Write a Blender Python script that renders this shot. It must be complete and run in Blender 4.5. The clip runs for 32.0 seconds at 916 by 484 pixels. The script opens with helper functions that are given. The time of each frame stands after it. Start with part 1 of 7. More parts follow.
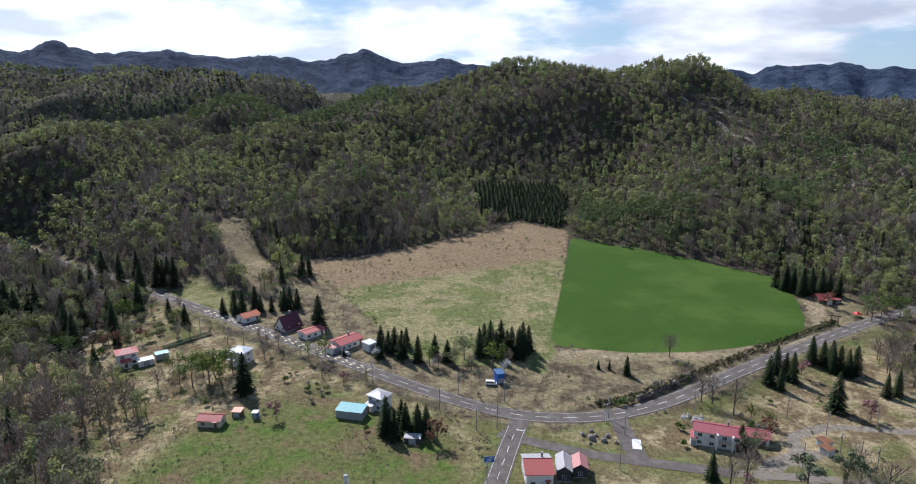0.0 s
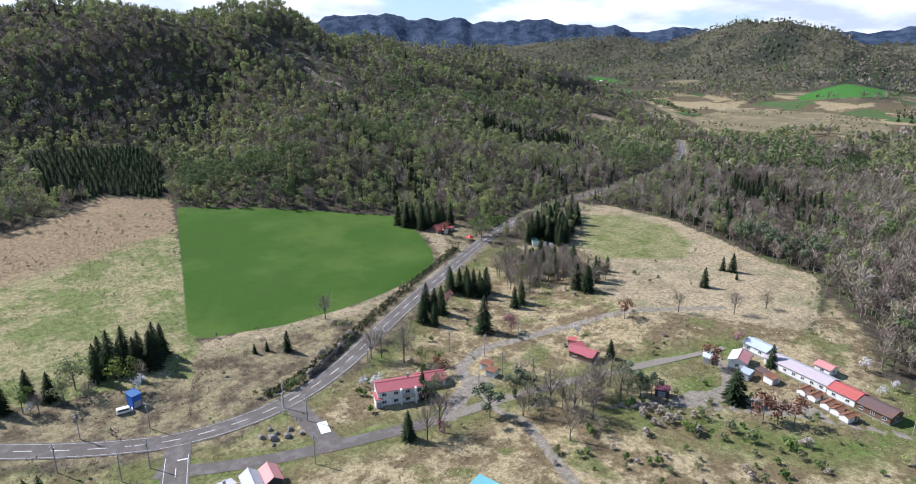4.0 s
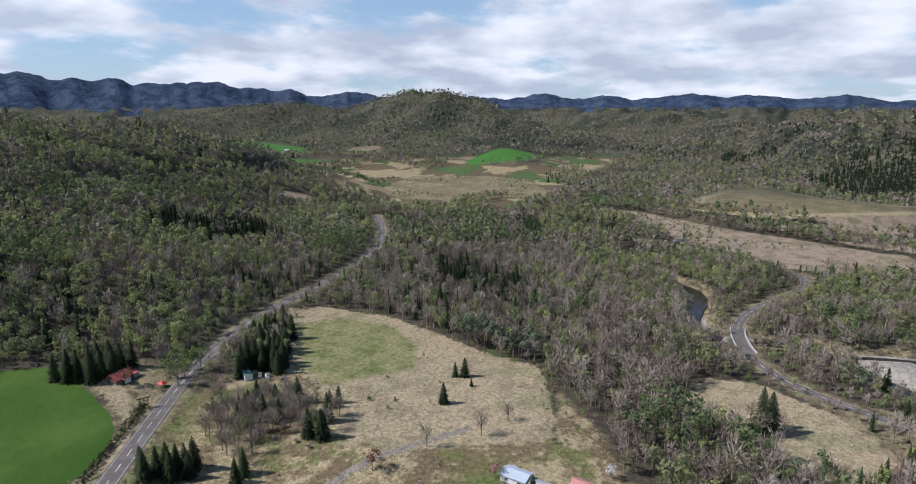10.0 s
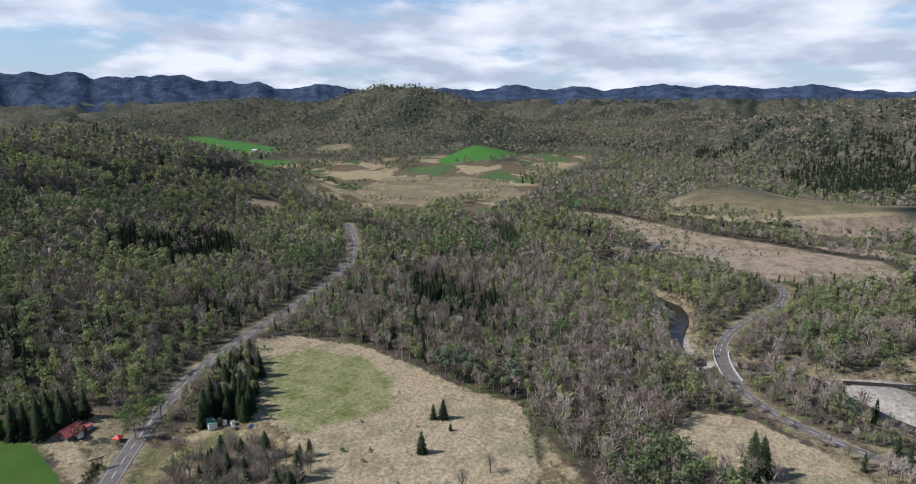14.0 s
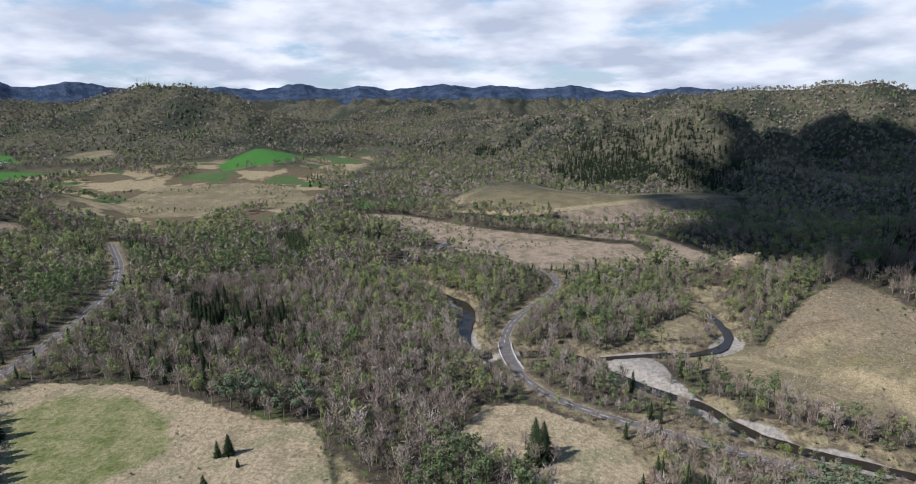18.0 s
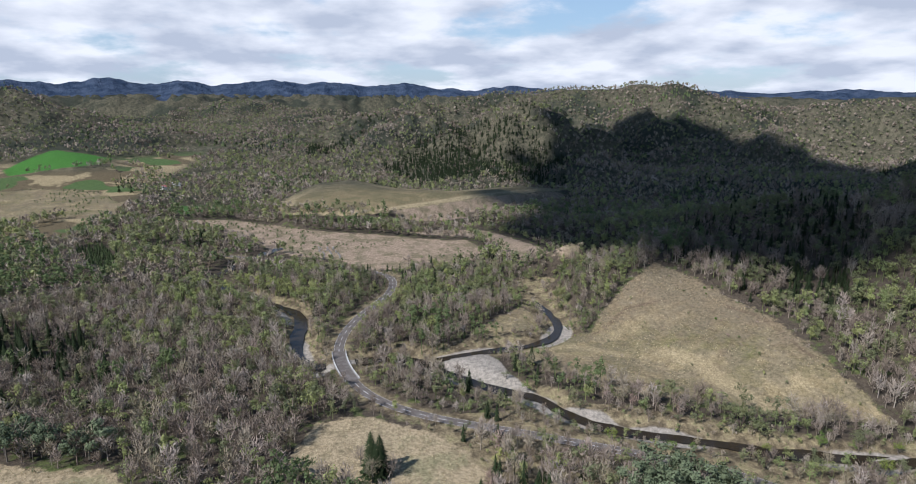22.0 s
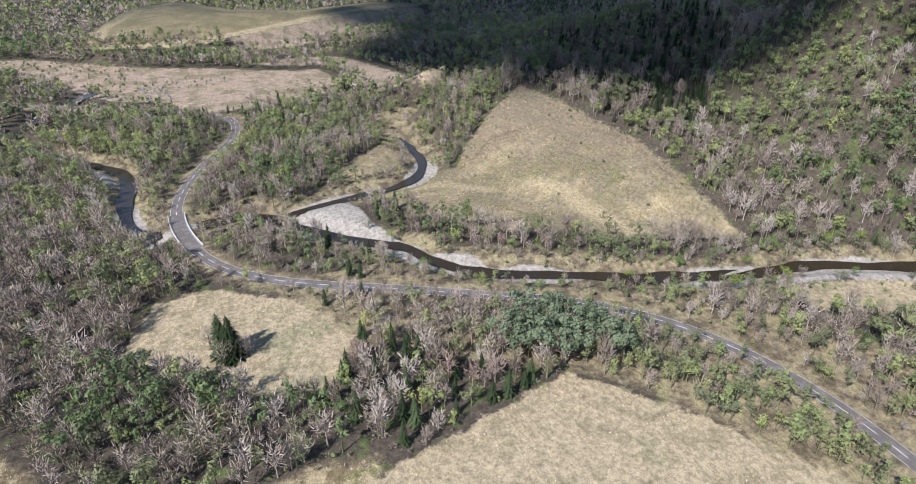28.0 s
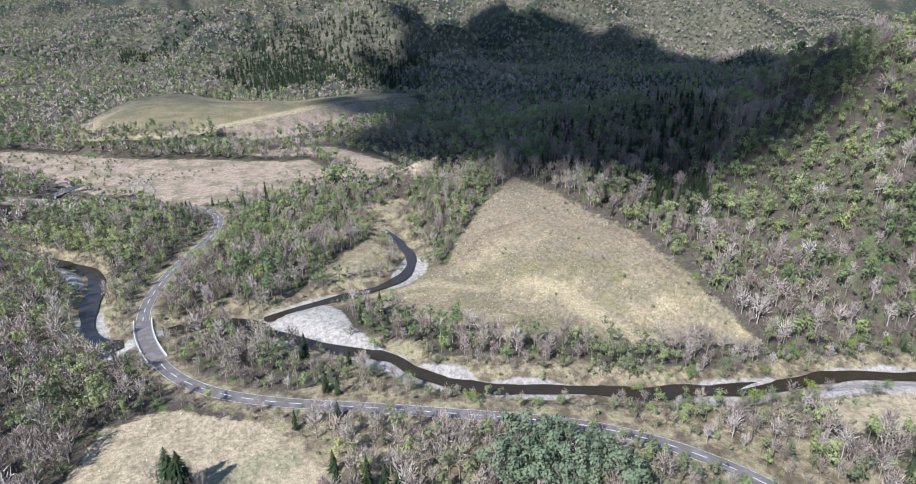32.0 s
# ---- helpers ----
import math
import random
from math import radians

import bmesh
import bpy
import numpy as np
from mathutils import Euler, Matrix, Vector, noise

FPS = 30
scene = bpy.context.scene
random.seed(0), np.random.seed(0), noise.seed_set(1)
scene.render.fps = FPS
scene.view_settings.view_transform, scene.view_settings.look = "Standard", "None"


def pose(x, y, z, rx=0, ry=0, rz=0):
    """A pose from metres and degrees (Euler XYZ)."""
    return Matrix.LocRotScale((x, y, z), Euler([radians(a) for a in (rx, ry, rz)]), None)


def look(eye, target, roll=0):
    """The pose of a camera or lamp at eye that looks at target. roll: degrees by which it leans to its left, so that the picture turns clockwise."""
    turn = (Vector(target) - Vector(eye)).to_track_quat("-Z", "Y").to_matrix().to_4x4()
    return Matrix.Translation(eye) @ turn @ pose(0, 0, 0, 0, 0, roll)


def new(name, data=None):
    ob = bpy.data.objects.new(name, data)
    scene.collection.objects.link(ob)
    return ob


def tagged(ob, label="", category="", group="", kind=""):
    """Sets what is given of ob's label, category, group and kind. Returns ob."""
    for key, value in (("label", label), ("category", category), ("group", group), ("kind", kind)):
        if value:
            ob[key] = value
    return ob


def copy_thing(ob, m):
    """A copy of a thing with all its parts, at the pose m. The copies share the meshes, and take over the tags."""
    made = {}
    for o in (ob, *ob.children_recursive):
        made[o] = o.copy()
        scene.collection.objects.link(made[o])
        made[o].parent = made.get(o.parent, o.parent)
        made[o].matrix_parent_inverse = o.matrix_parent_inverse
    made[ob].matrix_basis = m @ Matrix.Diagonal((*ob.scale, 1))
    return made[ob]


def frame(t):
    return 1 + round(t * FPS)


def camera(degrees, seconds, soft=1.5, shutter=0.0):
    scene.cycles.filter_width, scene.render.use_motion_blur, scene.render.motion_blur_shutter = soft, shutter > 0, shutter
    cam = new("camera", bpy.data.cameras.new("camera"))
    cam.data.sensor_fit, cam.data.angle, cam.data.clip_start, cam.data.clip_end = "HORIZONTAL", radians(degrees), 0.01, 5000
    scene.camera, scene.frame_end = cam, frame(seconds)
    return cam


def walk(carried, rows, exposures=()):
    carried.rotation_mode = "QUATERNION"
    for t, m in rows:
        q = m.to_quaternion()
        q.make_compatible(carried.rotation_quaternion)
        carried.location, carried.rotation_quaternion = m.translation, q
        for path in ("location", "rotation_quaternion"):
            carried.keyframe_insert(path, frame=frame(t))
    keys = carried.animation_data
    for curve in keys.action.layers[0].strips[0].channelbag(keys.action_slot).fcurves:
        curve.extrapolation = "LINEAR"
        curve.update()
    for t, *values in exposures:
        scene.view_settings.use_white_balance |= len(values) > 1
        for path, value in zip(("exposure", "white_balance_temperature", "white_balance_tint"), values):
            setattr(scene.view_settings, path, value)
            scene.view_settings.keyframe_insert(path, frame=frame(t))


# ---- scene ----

# ---------------- camera: seconds, x, y, z, yaw, pitch, roll ----------------
cam = camera(71.4, 32.0, soft=1.0)
PATH = (
    (0, 0.0, -0.0, 115.0, -0.00, -12.89, 0.35),
    (0.5, -2.5, 4.1, 114.2, -6.62, -12.91, 0.26),
    (1, -4.6, 8.4, 113.3, -12.22, -12.92, 0.16),
    (1.5, -6.5, 12.4, 112.6, -17.72, -12.96, 0.15),
    (2, -7.4, 16.7, 112.0, -23.24, -12.96, 0.34),
    (2.5, -7.3, 20.8, 111.1, -29.81, -13.08, -0.22),
    (4.5, -4.9, 40.2, 110.7, -37.57, -17.86, 0.22),
    (5, -3.1, 44.6, 111.5, -40.97, -17.99, 0.32),
    (5.5, -0.5, 49.0, 112.6, -48.74, -18.03, 0.28),
    (6, 2.2, 53.4, 114.5, -56.98, -18.18, 0.21),
    (6.5, 4.7, 57.4, 116.6, -60.61, -18.36, 0.21),
    (7, 7.4, 60.8, 119.1, -61.98, -15.98, 0.27),
    (7.5, 9.0, 63.3, 121.2, -62.62, -12.41, 0.23),
    (8, 11.4, 65.1, 122.9, -63.13, -11.36, 0.16),
    (8.5, 14.1, 67.1, 124.8, -63.48, -11.54, 0.15),
    (9, 16.8, 69.1, 126.6, -63.68, -11.71, 0.11),
    (9.5, 19.0, 71.1, 128.3, -63.86, -11.81, 0.09),
    (10, 21.7, 72.6, 130.2, -64.01, -11.95, 0.05),
    (10.5, 24.2, 74.0, 132.2, -64.17, -12.07, 0.01),
    (11, 26.7, 75.8, 134.4, -64.34, -12.23, -0.07),
    (11.5, 29.1, 77.2, 136.4, -64.52, -12.34, -0.07),
    (12, 31.4, 78.5, 138.3, -64.72, -12.44, -0.17),
    (12.5, 33.7, 79.9, 140.6, -64.91, -12.57, -0.25),
    (13, 35.7, 81.1, 142.4, -65.04, -12.62, -0.22),
    (13.5, 37.5, 81.8, 144.8, -65.04, -12.77, -0.29),
    (14, 39.4, 82.1, 147.2, -66.44, -12.90, -0.35),
    (14.5, 41.0, 82.0, 149.2, -68.55, -12.97, -0.32),
    (15, 41.7, 82.6, 150.4, -71.25, -12.91, -0.10),
    (15.5, 43.3, 82.4, 151.6, -75.80, -13.20, -0.18),
    (17.5, 46.2, 78.2, 151.8, -84.81, -13.03, -0.26),
    (18, 47.5, 77.0, 151.7, -84.98, -13.10, -0.27),
    (18.5, 48.8, 75.4, 152.0, -85.60, -13.17, -0.30),
    (19, 49.9, 74.2, 152.3, -86.62, -13.21, -0.29),
    (19.5, 51.7, 73.4, 151.9, -87.13, -13.20, -0.23),
    (20, 53.5, 72.5, 151.9, -87.24, -13.26, -0.27),
    (20.5, 54.9, 71.5, 151.7, -89.30, -13.27, -0.18),
    (21, 57.1, 70.7, 151.2, -92.73, -13.34, 0.04),
    (21.5, 59.7, 70.2, 151.0, -96.06, -13.33, 0.09),
    (22, 61.9, 69.6, 150.9, -99.45, -13.32, 0.27),
    (22.5, 64.1, 69.0, 150.9, -103.51, -13.35, 0.43),
    (23, 66.7, 68.6, 151.1, -107.46, -13.40, 0.62),
    (23.5, 69.1, 68.0, 150.9, -108.97, -13.40, 0.60),
    (24, 71.7, 66.9, 150.8, -109.48, -13.44, 0.54),
    (24.5, 74.0, 65.5, 151.1, -109.94, -13.51, 0.45),
    (25, 76.6, 64.2, 151.0, -110.27, -13.55, 0.44),
    (25.5, 78.8, 62.9, 150.1, -110.56, -17.45, 0.33),
    (26, 81.4, 61.3, 149.8, -110.83, -22.69, 0.29),
    (26.5, 83.8, 59.5, 149.7, -111.02, -27.92, 0.22),
    (28.5, 95.0, 52.0, 150.2, -111.65, -29.22, -0.09),
    (29, 97.7, 50.4, 150.1, -111.81, -28.92, -0.11),
    (29.5, 100.6, 48.6, 150.3, -111.96, -27.04, -0.14),
    (30, 103.3, 46.9, 150.3, -112.04, -24.06, -0.21),
    (30.5, 105.9, 45.1, 149.9, -112.16, -22.04, -0.20),
    (31, 108.8, 43.4, 149.7, -112.30, -22.03, -0.22),
    (31.5, 111.9, 41.9, 149.5, -111.95, -22.02, -0.29),
    (32, 114.8, 39.8, 149.6, -111.69, -22.05, -0.29),
)
walk(cam, [(t, pose(x, y, z, 90 + pitch, 0, yaw) @ pose(0, 0, 0, 0, 0, roll)) for t, x, y, z, yaw, pitch, roll in PATH],
     exposures=[(0, 0.20, 6050, 14), (2.5, 0.22, 6000, 14), (4.7, 0.72, 5850, 14), (6.0, 0.68, 5850, 14), (7.0, 0.68, 5850, 14), (9.0, 0.12, 6000, 14), (17.5, 0.16, 6000, 14), (25, 0.18, 6050, 13), (26.2, 0.66, 6050, 15), (28.8, 0.74, 5850, 15), (31, 0.92, 5600, 14), (32, 0.92, 5550, 14)])

# ---------------- sky and sun ----------------
SUN_TO = Vector((-0.52, 0.85, 0.95)).normalized()
sun = new("sun", bpy.data.lights.new("sun", "SUN"))
sun.data.energy, sun.data.angle, sun.data.color = 5.0, radians(0.6), (1.0, 0.96, 0.91)
sun.matrix_world = look(SUN_TO * 400, (0, 0, 0))


def build_world():
    w = bpy.data.worlds.new("sky")
    w.use_nodes = True
    nt = w.node_tree
    nt.nodes.clear()
    N, L = nt.nodes.new, nt.links.new
    out, bg = N("ShaderNodeOutputWorld"), N("ShaderNodeBackground")
    sky = N("ShaderNodeTexSky")
    sky.sky_type, sky.sun_disc = "NISHITA", False
    sky.sun_elevation = math.asin(SUN_TO.z)
    sky.sun_rotation = math.atan2(SUN_TO.x, SUN_TO.y)
    sky.air_density, sky.dust_density, sky.ozone_density = 1.0, 0.3, 3.0
    co = N("ShaderNodeTexCoord")
    sep = N("ShaderNodeSeparateXYZ")
    L(co.outputs["Generated"], sep.inputs[0])
    up = N("ShaderNodeMath")
    up.operation = "MAXIMUM"
    up.inputs[1].default_value = 0.0
    L(sep.outputs[2], up.inputs[0])
    zz = N("ShaderNodeMath")
    zz.operation = "ADD"
    zz.inputs[1].default_value = 0.24
    L(up.outputs[0], zz.inputs[0])
    flat = []
    for k in (0, 1):
        d = N("ShaderNodeMath")
        d.operation = "DIVIDE"
        L(sep.outputs[k], d.inputs[0])
        L(zz.outputs[0], d.inputs[1])
        flat.append(d)
    com = N("ShaderNodeCombineXYZ")
    L(flat[0].outputs[0], com.inputs[0])
    L(flat[1].outputs[0], com.inputs[1])
    big = N("ShaderNodeTexNoise")
    big.inputs["Scale"].default_value, big.inputs["Detail"].default_value, big.inputs["Roughness"].default_value = 1.25, 9.0, 0.56
    L(com.outputs[0], big.inputs["Vector"])
    cov = N("ShaderNodeMapRange")
    cov.interpolation_type = "SMOOTHSTEP"
    cov.inputs[1].default_value, cov.inputs[2].default_value = 0.40, 0.54
    # the cloud bank thins out overhead
    thin = N("ShaderNodeMapRange")
    thin.inputs[1].default_value, thin.inputs[2].default_value, thin.inputs[3].default_value, thin.inputs[4].default_value = 0.06, 0.50, 0.05, -0.26
    L(sep.outputs[2], thin.inputs[0])
    tot = N("ShaderNodeMath")
    tot.operation = "ADD"
    L(big.outputs["Fac"], tot.inputs[0])
    L(thin.outputs[0], tot.inputs[1])
    L(tot.outputs[0], cov.inputs[0])
    # thick parts of the cloud are greyer underneath
    body = N("ShaderNodeTexNoise")
    body.inputs["Scale"].default_value, body.inputs["Detail"].default_value = 2.2, 7.0
    L(com.outputs[0], body.inputs["Vector"])
    tone = N("ShaderNodeMapRange")
    tone.inputs[1].default_value, tone.inputs[2].default_value = 0.38, 0.62
    L(body.outputs["Fac"], tone.inputs[0])
    cc = N("ShaderNodeMix")
    cc.data_type = "RGBA"
    cc.inputs["A"].default_value = (5.4, 6.0, 7.0, 1)
    cc.inputs["B"].default_value = (9.6, 9.9, 10.3, 1)
    L(tone.outputs[0], cc.inputs["Factor"])
    mix = N("ShaderNodeMix")
    mix.data_type = "RGBA"
    L(cov.outputs[0], mix.inputs["Factor"])
    clear = N("ShaderNodeMix")
    clear.data_type = "RGBA"
    clear.inputs["Factor"].default_value = 0.55
    clear.inputs["B"].default_value = (4.6, 6.6, 8.8, 1)
    L(sky.outputs[0], clear.inputs["A"])
    # the open sky deepens towards the zenith
    deep = N("ShaderNodeMix")
    deep.data_type = "RGBA"
    deep.inputs["A"].default_value, deep.inputs["B"].default_value = (4.6, 6.6, 8.8, 1), (1.5, 2.6, 4.6, 1)
    rise = N("ShaderNodeMapRange")
    rise.inputs[1].default_value, rise.inputs[2].default_value = 0.12, 0.55
    L(sep.outputs[2], rise.inputs[0])
    L(rise.outputs[0], deep.inputs["Factor"])
    L(deep.outputs["Result"], clear.inputs["B"])
    L(clear.outputs["Result"], mix.inputs["A"])
    # cloud turns whiter towards the sun
    dot = N("ShaderNodeVectorMath")
    dot.operation = "DOT_PRODUCT"
    dot.inputs[1].default_value = SUN_TO
    L(co.outputs["Generated"], dot.inputs[0])
    glow = N("ShaderNodeMapRange")
    glow.inputs[1].default_value, glow.inputs[2].default_value, glow.inputs[3].default_value, glow.inputs[4].default_value = 0.35, 1.0, 1.0, 1.7
    L(dot.outputs["Value"], glow.inputs[0])
    lit = N("ShaderNodeVectorMath")
    lit.operation = "SCALE"
    L(cc.outputs["Result"], lit.inputs[0])
    L(glow.outputs[0], lit.inputs["Scale"])
    L(lit.outputs[0], mix.inputs["B"])
    bg.inputs["Strength"].default_value = 0.085
    L(mix.outputs["Result"], bg.inputs[0])
    L(bg.outputs[0], out.inputs[0])
    scene.world = w


build_world()


# ---------------- material helpers ----------------
class Mat:
    """Short-hand for one procedural material."""

    def __init__(self, name, rough=0.8, metal=0.0):
        self.m = bpy.data.materials.new(name)
        self.m.use_nodes = True
        self.t = self.m.node_tree
        self.p = self.t.nodes["Principled BSDF"]
        self.p.inputs["Roughness"].default_value = rough
        self.p.inputs["Metallic"].default_value = metal
        self.p.inputs["Specular IOR Level"].default_value = 0.25 if rough < 0.8 else 0.06

    def node(self, kind):
        return self.t.nodes.new("ShaderNode" + kind)

    def link(self, a, b):
        self.t.links.new(a, b)

    def coords(self):
        return self.node("TexCoord").outputs["Object"]

    def noise(self, scale, detail=4.0, rough=0.6, vec=None):
        n = self.node("TexNoise")
        n.inputs["Scale"].default_value, n.inputs["Detail"].default_value, n.inputs["Roughness"].default_value = scale, detail, rough
        self.link(vec if vec is not None else self.coords(), n.inputs["Vector"])
        return n.outputs["Fac"]

    def attr(self, name):
        n = self.node("Attribute")
        n.attribute_name = name
        return n.outputs["Fac"]

    def rng(self, x, a, b, c=0.0, d=1.0, smooth=True):
        n = self.node("MapRange")
        n.interpolation_type = "SMOOTHSTEP" if smooth else "LINEAR"
        self.link(x, n.inputs[0])
        for k, v in zip((1, 2, 3, 4), (a, b, c, d)):
            n.inputs[k].default_value = v
        return n.outputs[0]

    def math(self, op, a, b=None):
        n = self.node("Math")
        n.operation = op
        for k, v in enumerate((a, b)):
            if v is None:
                continue
            if isinstance(v, (int, float)):
                n.inputs[k].default_value = v
            else:
                self.link(v, n.inputs[k])
        return n.outputs[0]

    def mix(self, f, a, b, mode="MIX"):
        n = self.node("Mix")
        n.data_type, n.blend_type = "RGBA", mode
        for k, v in (("Factor", f), ("A", a), ("B", b)):
            if isinstance(v, (int, float)):
                n.inputs[k].default_value = v
            elif isinstance(v, tuple):
                n.inputs[k].default_value = (*v, 1)
            else:
                self.link(v, n.inputs[k])
        return n.outputs["Result"]

    def color(self, c):
        if isinstance(c, tuple):
            self.p.inputs["Base Color"].default_value = (*c, 1)
        else:
            self.link(c, self.p.inputs["Base Color"])
        return self

    def bump(self, h, strength=0.4, dist=0.1):
        n = self.node("Bump")
        n.inputs["Strength"].default_value, n.inputs["Distance"].default_value = strength, dist
        self.link(h, n.inputs["Height"])
        self.link(n.outputs[0], self.p.inputs["Normal"])
        return self


# ---------------- plan: lines and zones (metres) ----------------
ROAD = [(-330, 455), (-260, 398), (-193, 354), (-144, 322), (-101, 294), (-58, 265), (-22, 239), (2, 224), (19, 216), (34, 213), (51, 214), (68, 219),
        (88, 230), (109, 245), (137, 263), (172, 284), (200, 301), (235, 321), (280, 338), (330, 347), (380, 352), (439, 364), (500, 384), (560, 420), (640, 480)]
SIDE = [(27, 224), (23, 213), (20, 203), (17, 192), (14, 181), (10, 165), (2, 140), (-12, 105)]
LANE = [(10, 206), (20, 200), (29, 195), (42, 190), (62, 185), (82, 180), (96, 177), (112, 177), (130, 174), (152, 168), (177, 162), (199, 155), (212, 150)]
VROAD = [(700, 260), (655, 170), (615, 80), (575, 38), (531, 43), (483, 68), (460, 76), (440, 81), (421, 82), (394, 78), (364, 67), (345, 50), (330, 28), (317, 1), (299, -32),
         (275, -75), (250, -100), (224, -114), (205, -119), (187, -122), (170, -122), (100, -118), (0, -150), (-200, -260)]
RIVER = [(700, 140), (600, 190), (560, 165), (530, 139), (515, 122), (496, 109), (469, 106), (446, 107), (424, 104), (400, 92), (408, 71), (417, 46), (401, 31), (384, 20), (369, 6), (354, -12), (344, -24), (333, -26), (321, -37), (311, -55), (299, -77), (290, -99), (280, -122), (271, -142), (269, -159), (265, -182), (258, -208), (248, -227),
         (235, -310), (150, -420)]
CREEK = [(401, 31), (408, 22), (414, 3), (417, -17), (420, -44), (431, -58), (453, -64), (479, -66), (509, -59), (507, -72), (537, -64), (550, -93), (546, -125), (540, -136), (605, -145), (653, -132), (717, -114), (764, -85), (781, 7), (804, 101), (819, 155), (863, 215)]

FIELD = [(44, 283), (47, 275), (78, 269), (104, 270), (128, 275), (157, 285), (171, 297), (178, 310), (190, 347), (195, 371), (147, 414), (83, 458)]
MEADOW = [(37, 250), (-20, 262), (-59, 330), (-84, 372), (-112, 400), (-66, 410), (-34, 430), (16, 469), (46, 500), (84, 478), (46, 275)]
YELLOW = [(319, 336), (337, 328), (338, 306), (341, 275), (328, 240), (310, 192), (306, 167), (280, 152), (242, 138), (205, 190), (209, 222), (232, 238), (244, 262), (266, 290)]
GREEN2 = [(302, 317), (324, 301), (326, 265), (305, 235), (282, 222), (264, 231), (242, 247), (252, 271)]
VILLAGE = [(-160, 322), (-60, 252), (0, 214), (34, 205), (90, 222), (150, 262), (200, 292), (245, 300), (262, 282), (240, 255), (228, 225), (240, 138), (282, 148),
           (258, 124), (232, 110), (224, 90), (224, 70), (230, 46), (228, 27), (190, 26), (150, 60), (110, 110), (20, 100), (-60, 110), (-130, 200), (-190, 240)]
LONEFIELD = [(304, 102), (338, 90), (343, 69), (318, 33), (288, 18), (262, 33), (266, 56), (284, 70)]
SOUTHFIELD = [(218, 34), (240, -46), (226, -60), (206, -75), (170, -98), (90, -95), (60, -20), (150, 40)]
TRIHILL = [(418, -16), (423, -54), (430, -80), (450, -96), (475, -123), (493, -152), (467, -162), (439, -169), (390, -179), (331, -176), (293, -178), (316, -124), (348, -63), (372, -37)]
PINK = [(843, 310), (843, 265), (836, 210), (787, 152), (755, 99), (736, 49), (714, 13), (698, -22), (697, -46), (653, -54), (615, -39), (588, -6), (594, 29), (599, 64), (637, 95), (652, 128), (710, 167), (759, 209)]
PINK2 = [(743, 17), (750, -42), (742, -74), (698, -96), (651, -114), (584, -123), (562, -118), (565, -103), (597, -76), (658, -68), (711, -61), (724, -13)]
TERRACE = [(900, 161), (1047, 123), (1081, 68), (991, 7), (953, -69), (986, -178), (940, -236), (921, -161), (885, -88), (838, -23), (801, 33), (794, 113), (802, 136), (830, 157)]
TANFAR = [(897, 614), (963, 618), (1003, 571), (1036, 509), (1024, 425), (918, 356), (838, 343), (849, 411), (795, 431), (770, 516), (805, 601)]
FARGREEN = [(1383, 1532), (1465, 1506), (1225, 1060), (1147, 980), (1061, 1066)]
FARGREEN2 = [(1194, 628), (1357, 619), (1311, 495), (1175, 485), (1116, 580)]
FARGREEN3 = [(1018, 1002), (1049, 910), (1045, 849), (966, 863), (894, 795), (885, 812)]
FARGREEN4 = [(1176, 370), (1233, 284), (1208, 239), (1144, 326)]
FARGREEN5 = [(1460, 451), (1531, 431), (1545, 327), (1449, 326)]
FARTAN = [(1150, 928), (1306, 976), (1380, 958), (1246, 848), (1166, 878)]
SOUTH2 = [(252, -165), (248, -190), (238, -217), (218, -200), (236, -160)]
CLEARING = [(-167, 435), (-155, 441), (-104, 362), (-112, 340), (-142, 379)]
HILLGREEN = [(-159, 336), (-156, 362), (-125, 340), (-101, 309), (-121, 298)]
CREEKLAND = [(442, -5), (485, -46), (455, -55), (440, -42), (432, -15)]
GRAVEL = [(397, 28), (407, 16), (409, -2), (394, -10), (377, -11), (358, -19), (349, -25), (357, -14), (373, 5), (387, 18)]
GRAVEL2 = [(260, -160), (260, -183), (245, -223), (231, -250), (224, -238), (238, -212), (249, -187), (253, -168)]
GRAVEL4 = [(356, -1), (347, -22), (336, -25), (332, -20), (344, -10)]
GRAVEL5 = [(340, -30), (329, -46), (316, -52), (324, -38)]
GRAVEL6 = [(277, -131), (275, -162), (268, -170), (271, -144)]
GRAVEL3 = [(516, 132), (500, 119), (480, 113), (470, 116), (486, 124)]
NORTHVERGE = [(-125, 300), (-60, 268), (0, 230), (34, 218), (90, 234), (150, 272), (200, 304), (215, 318), (222, 345), (192, 360), (186, 322), (150, 279), (80, 267), (44, 275), (-20, 268), (-59, 335), (-84, 372), (-110, 330)]
PLANTATION = [(20, 494), (50, 503), (82, 483), (95, 550), (88, 585), (14, 585), (14, 550)]
YOUNG1 = [(650, 478), (641, 447), (592, 387), (568, 367), (598, 432)]
YOUNG2 = [(699, 332), (711, 309), (614, 264), (583, 268), (623, 293)]
BARE1 = [(634, 635), (669, 604), (646, 562), (623, 611)]
BARE2 = [(681, 488), (720, 478), (689, 450)]
FARGREEN6 = [(915, 304), (935, 237), (907, 220), (871, 276)]
KNOLL_TOP = [(993, 506), (1233, 543), (1039, 452), (956, 455)]
KNOLL_CUT = [(964, 573), (1218, 667), (1034, 558)]
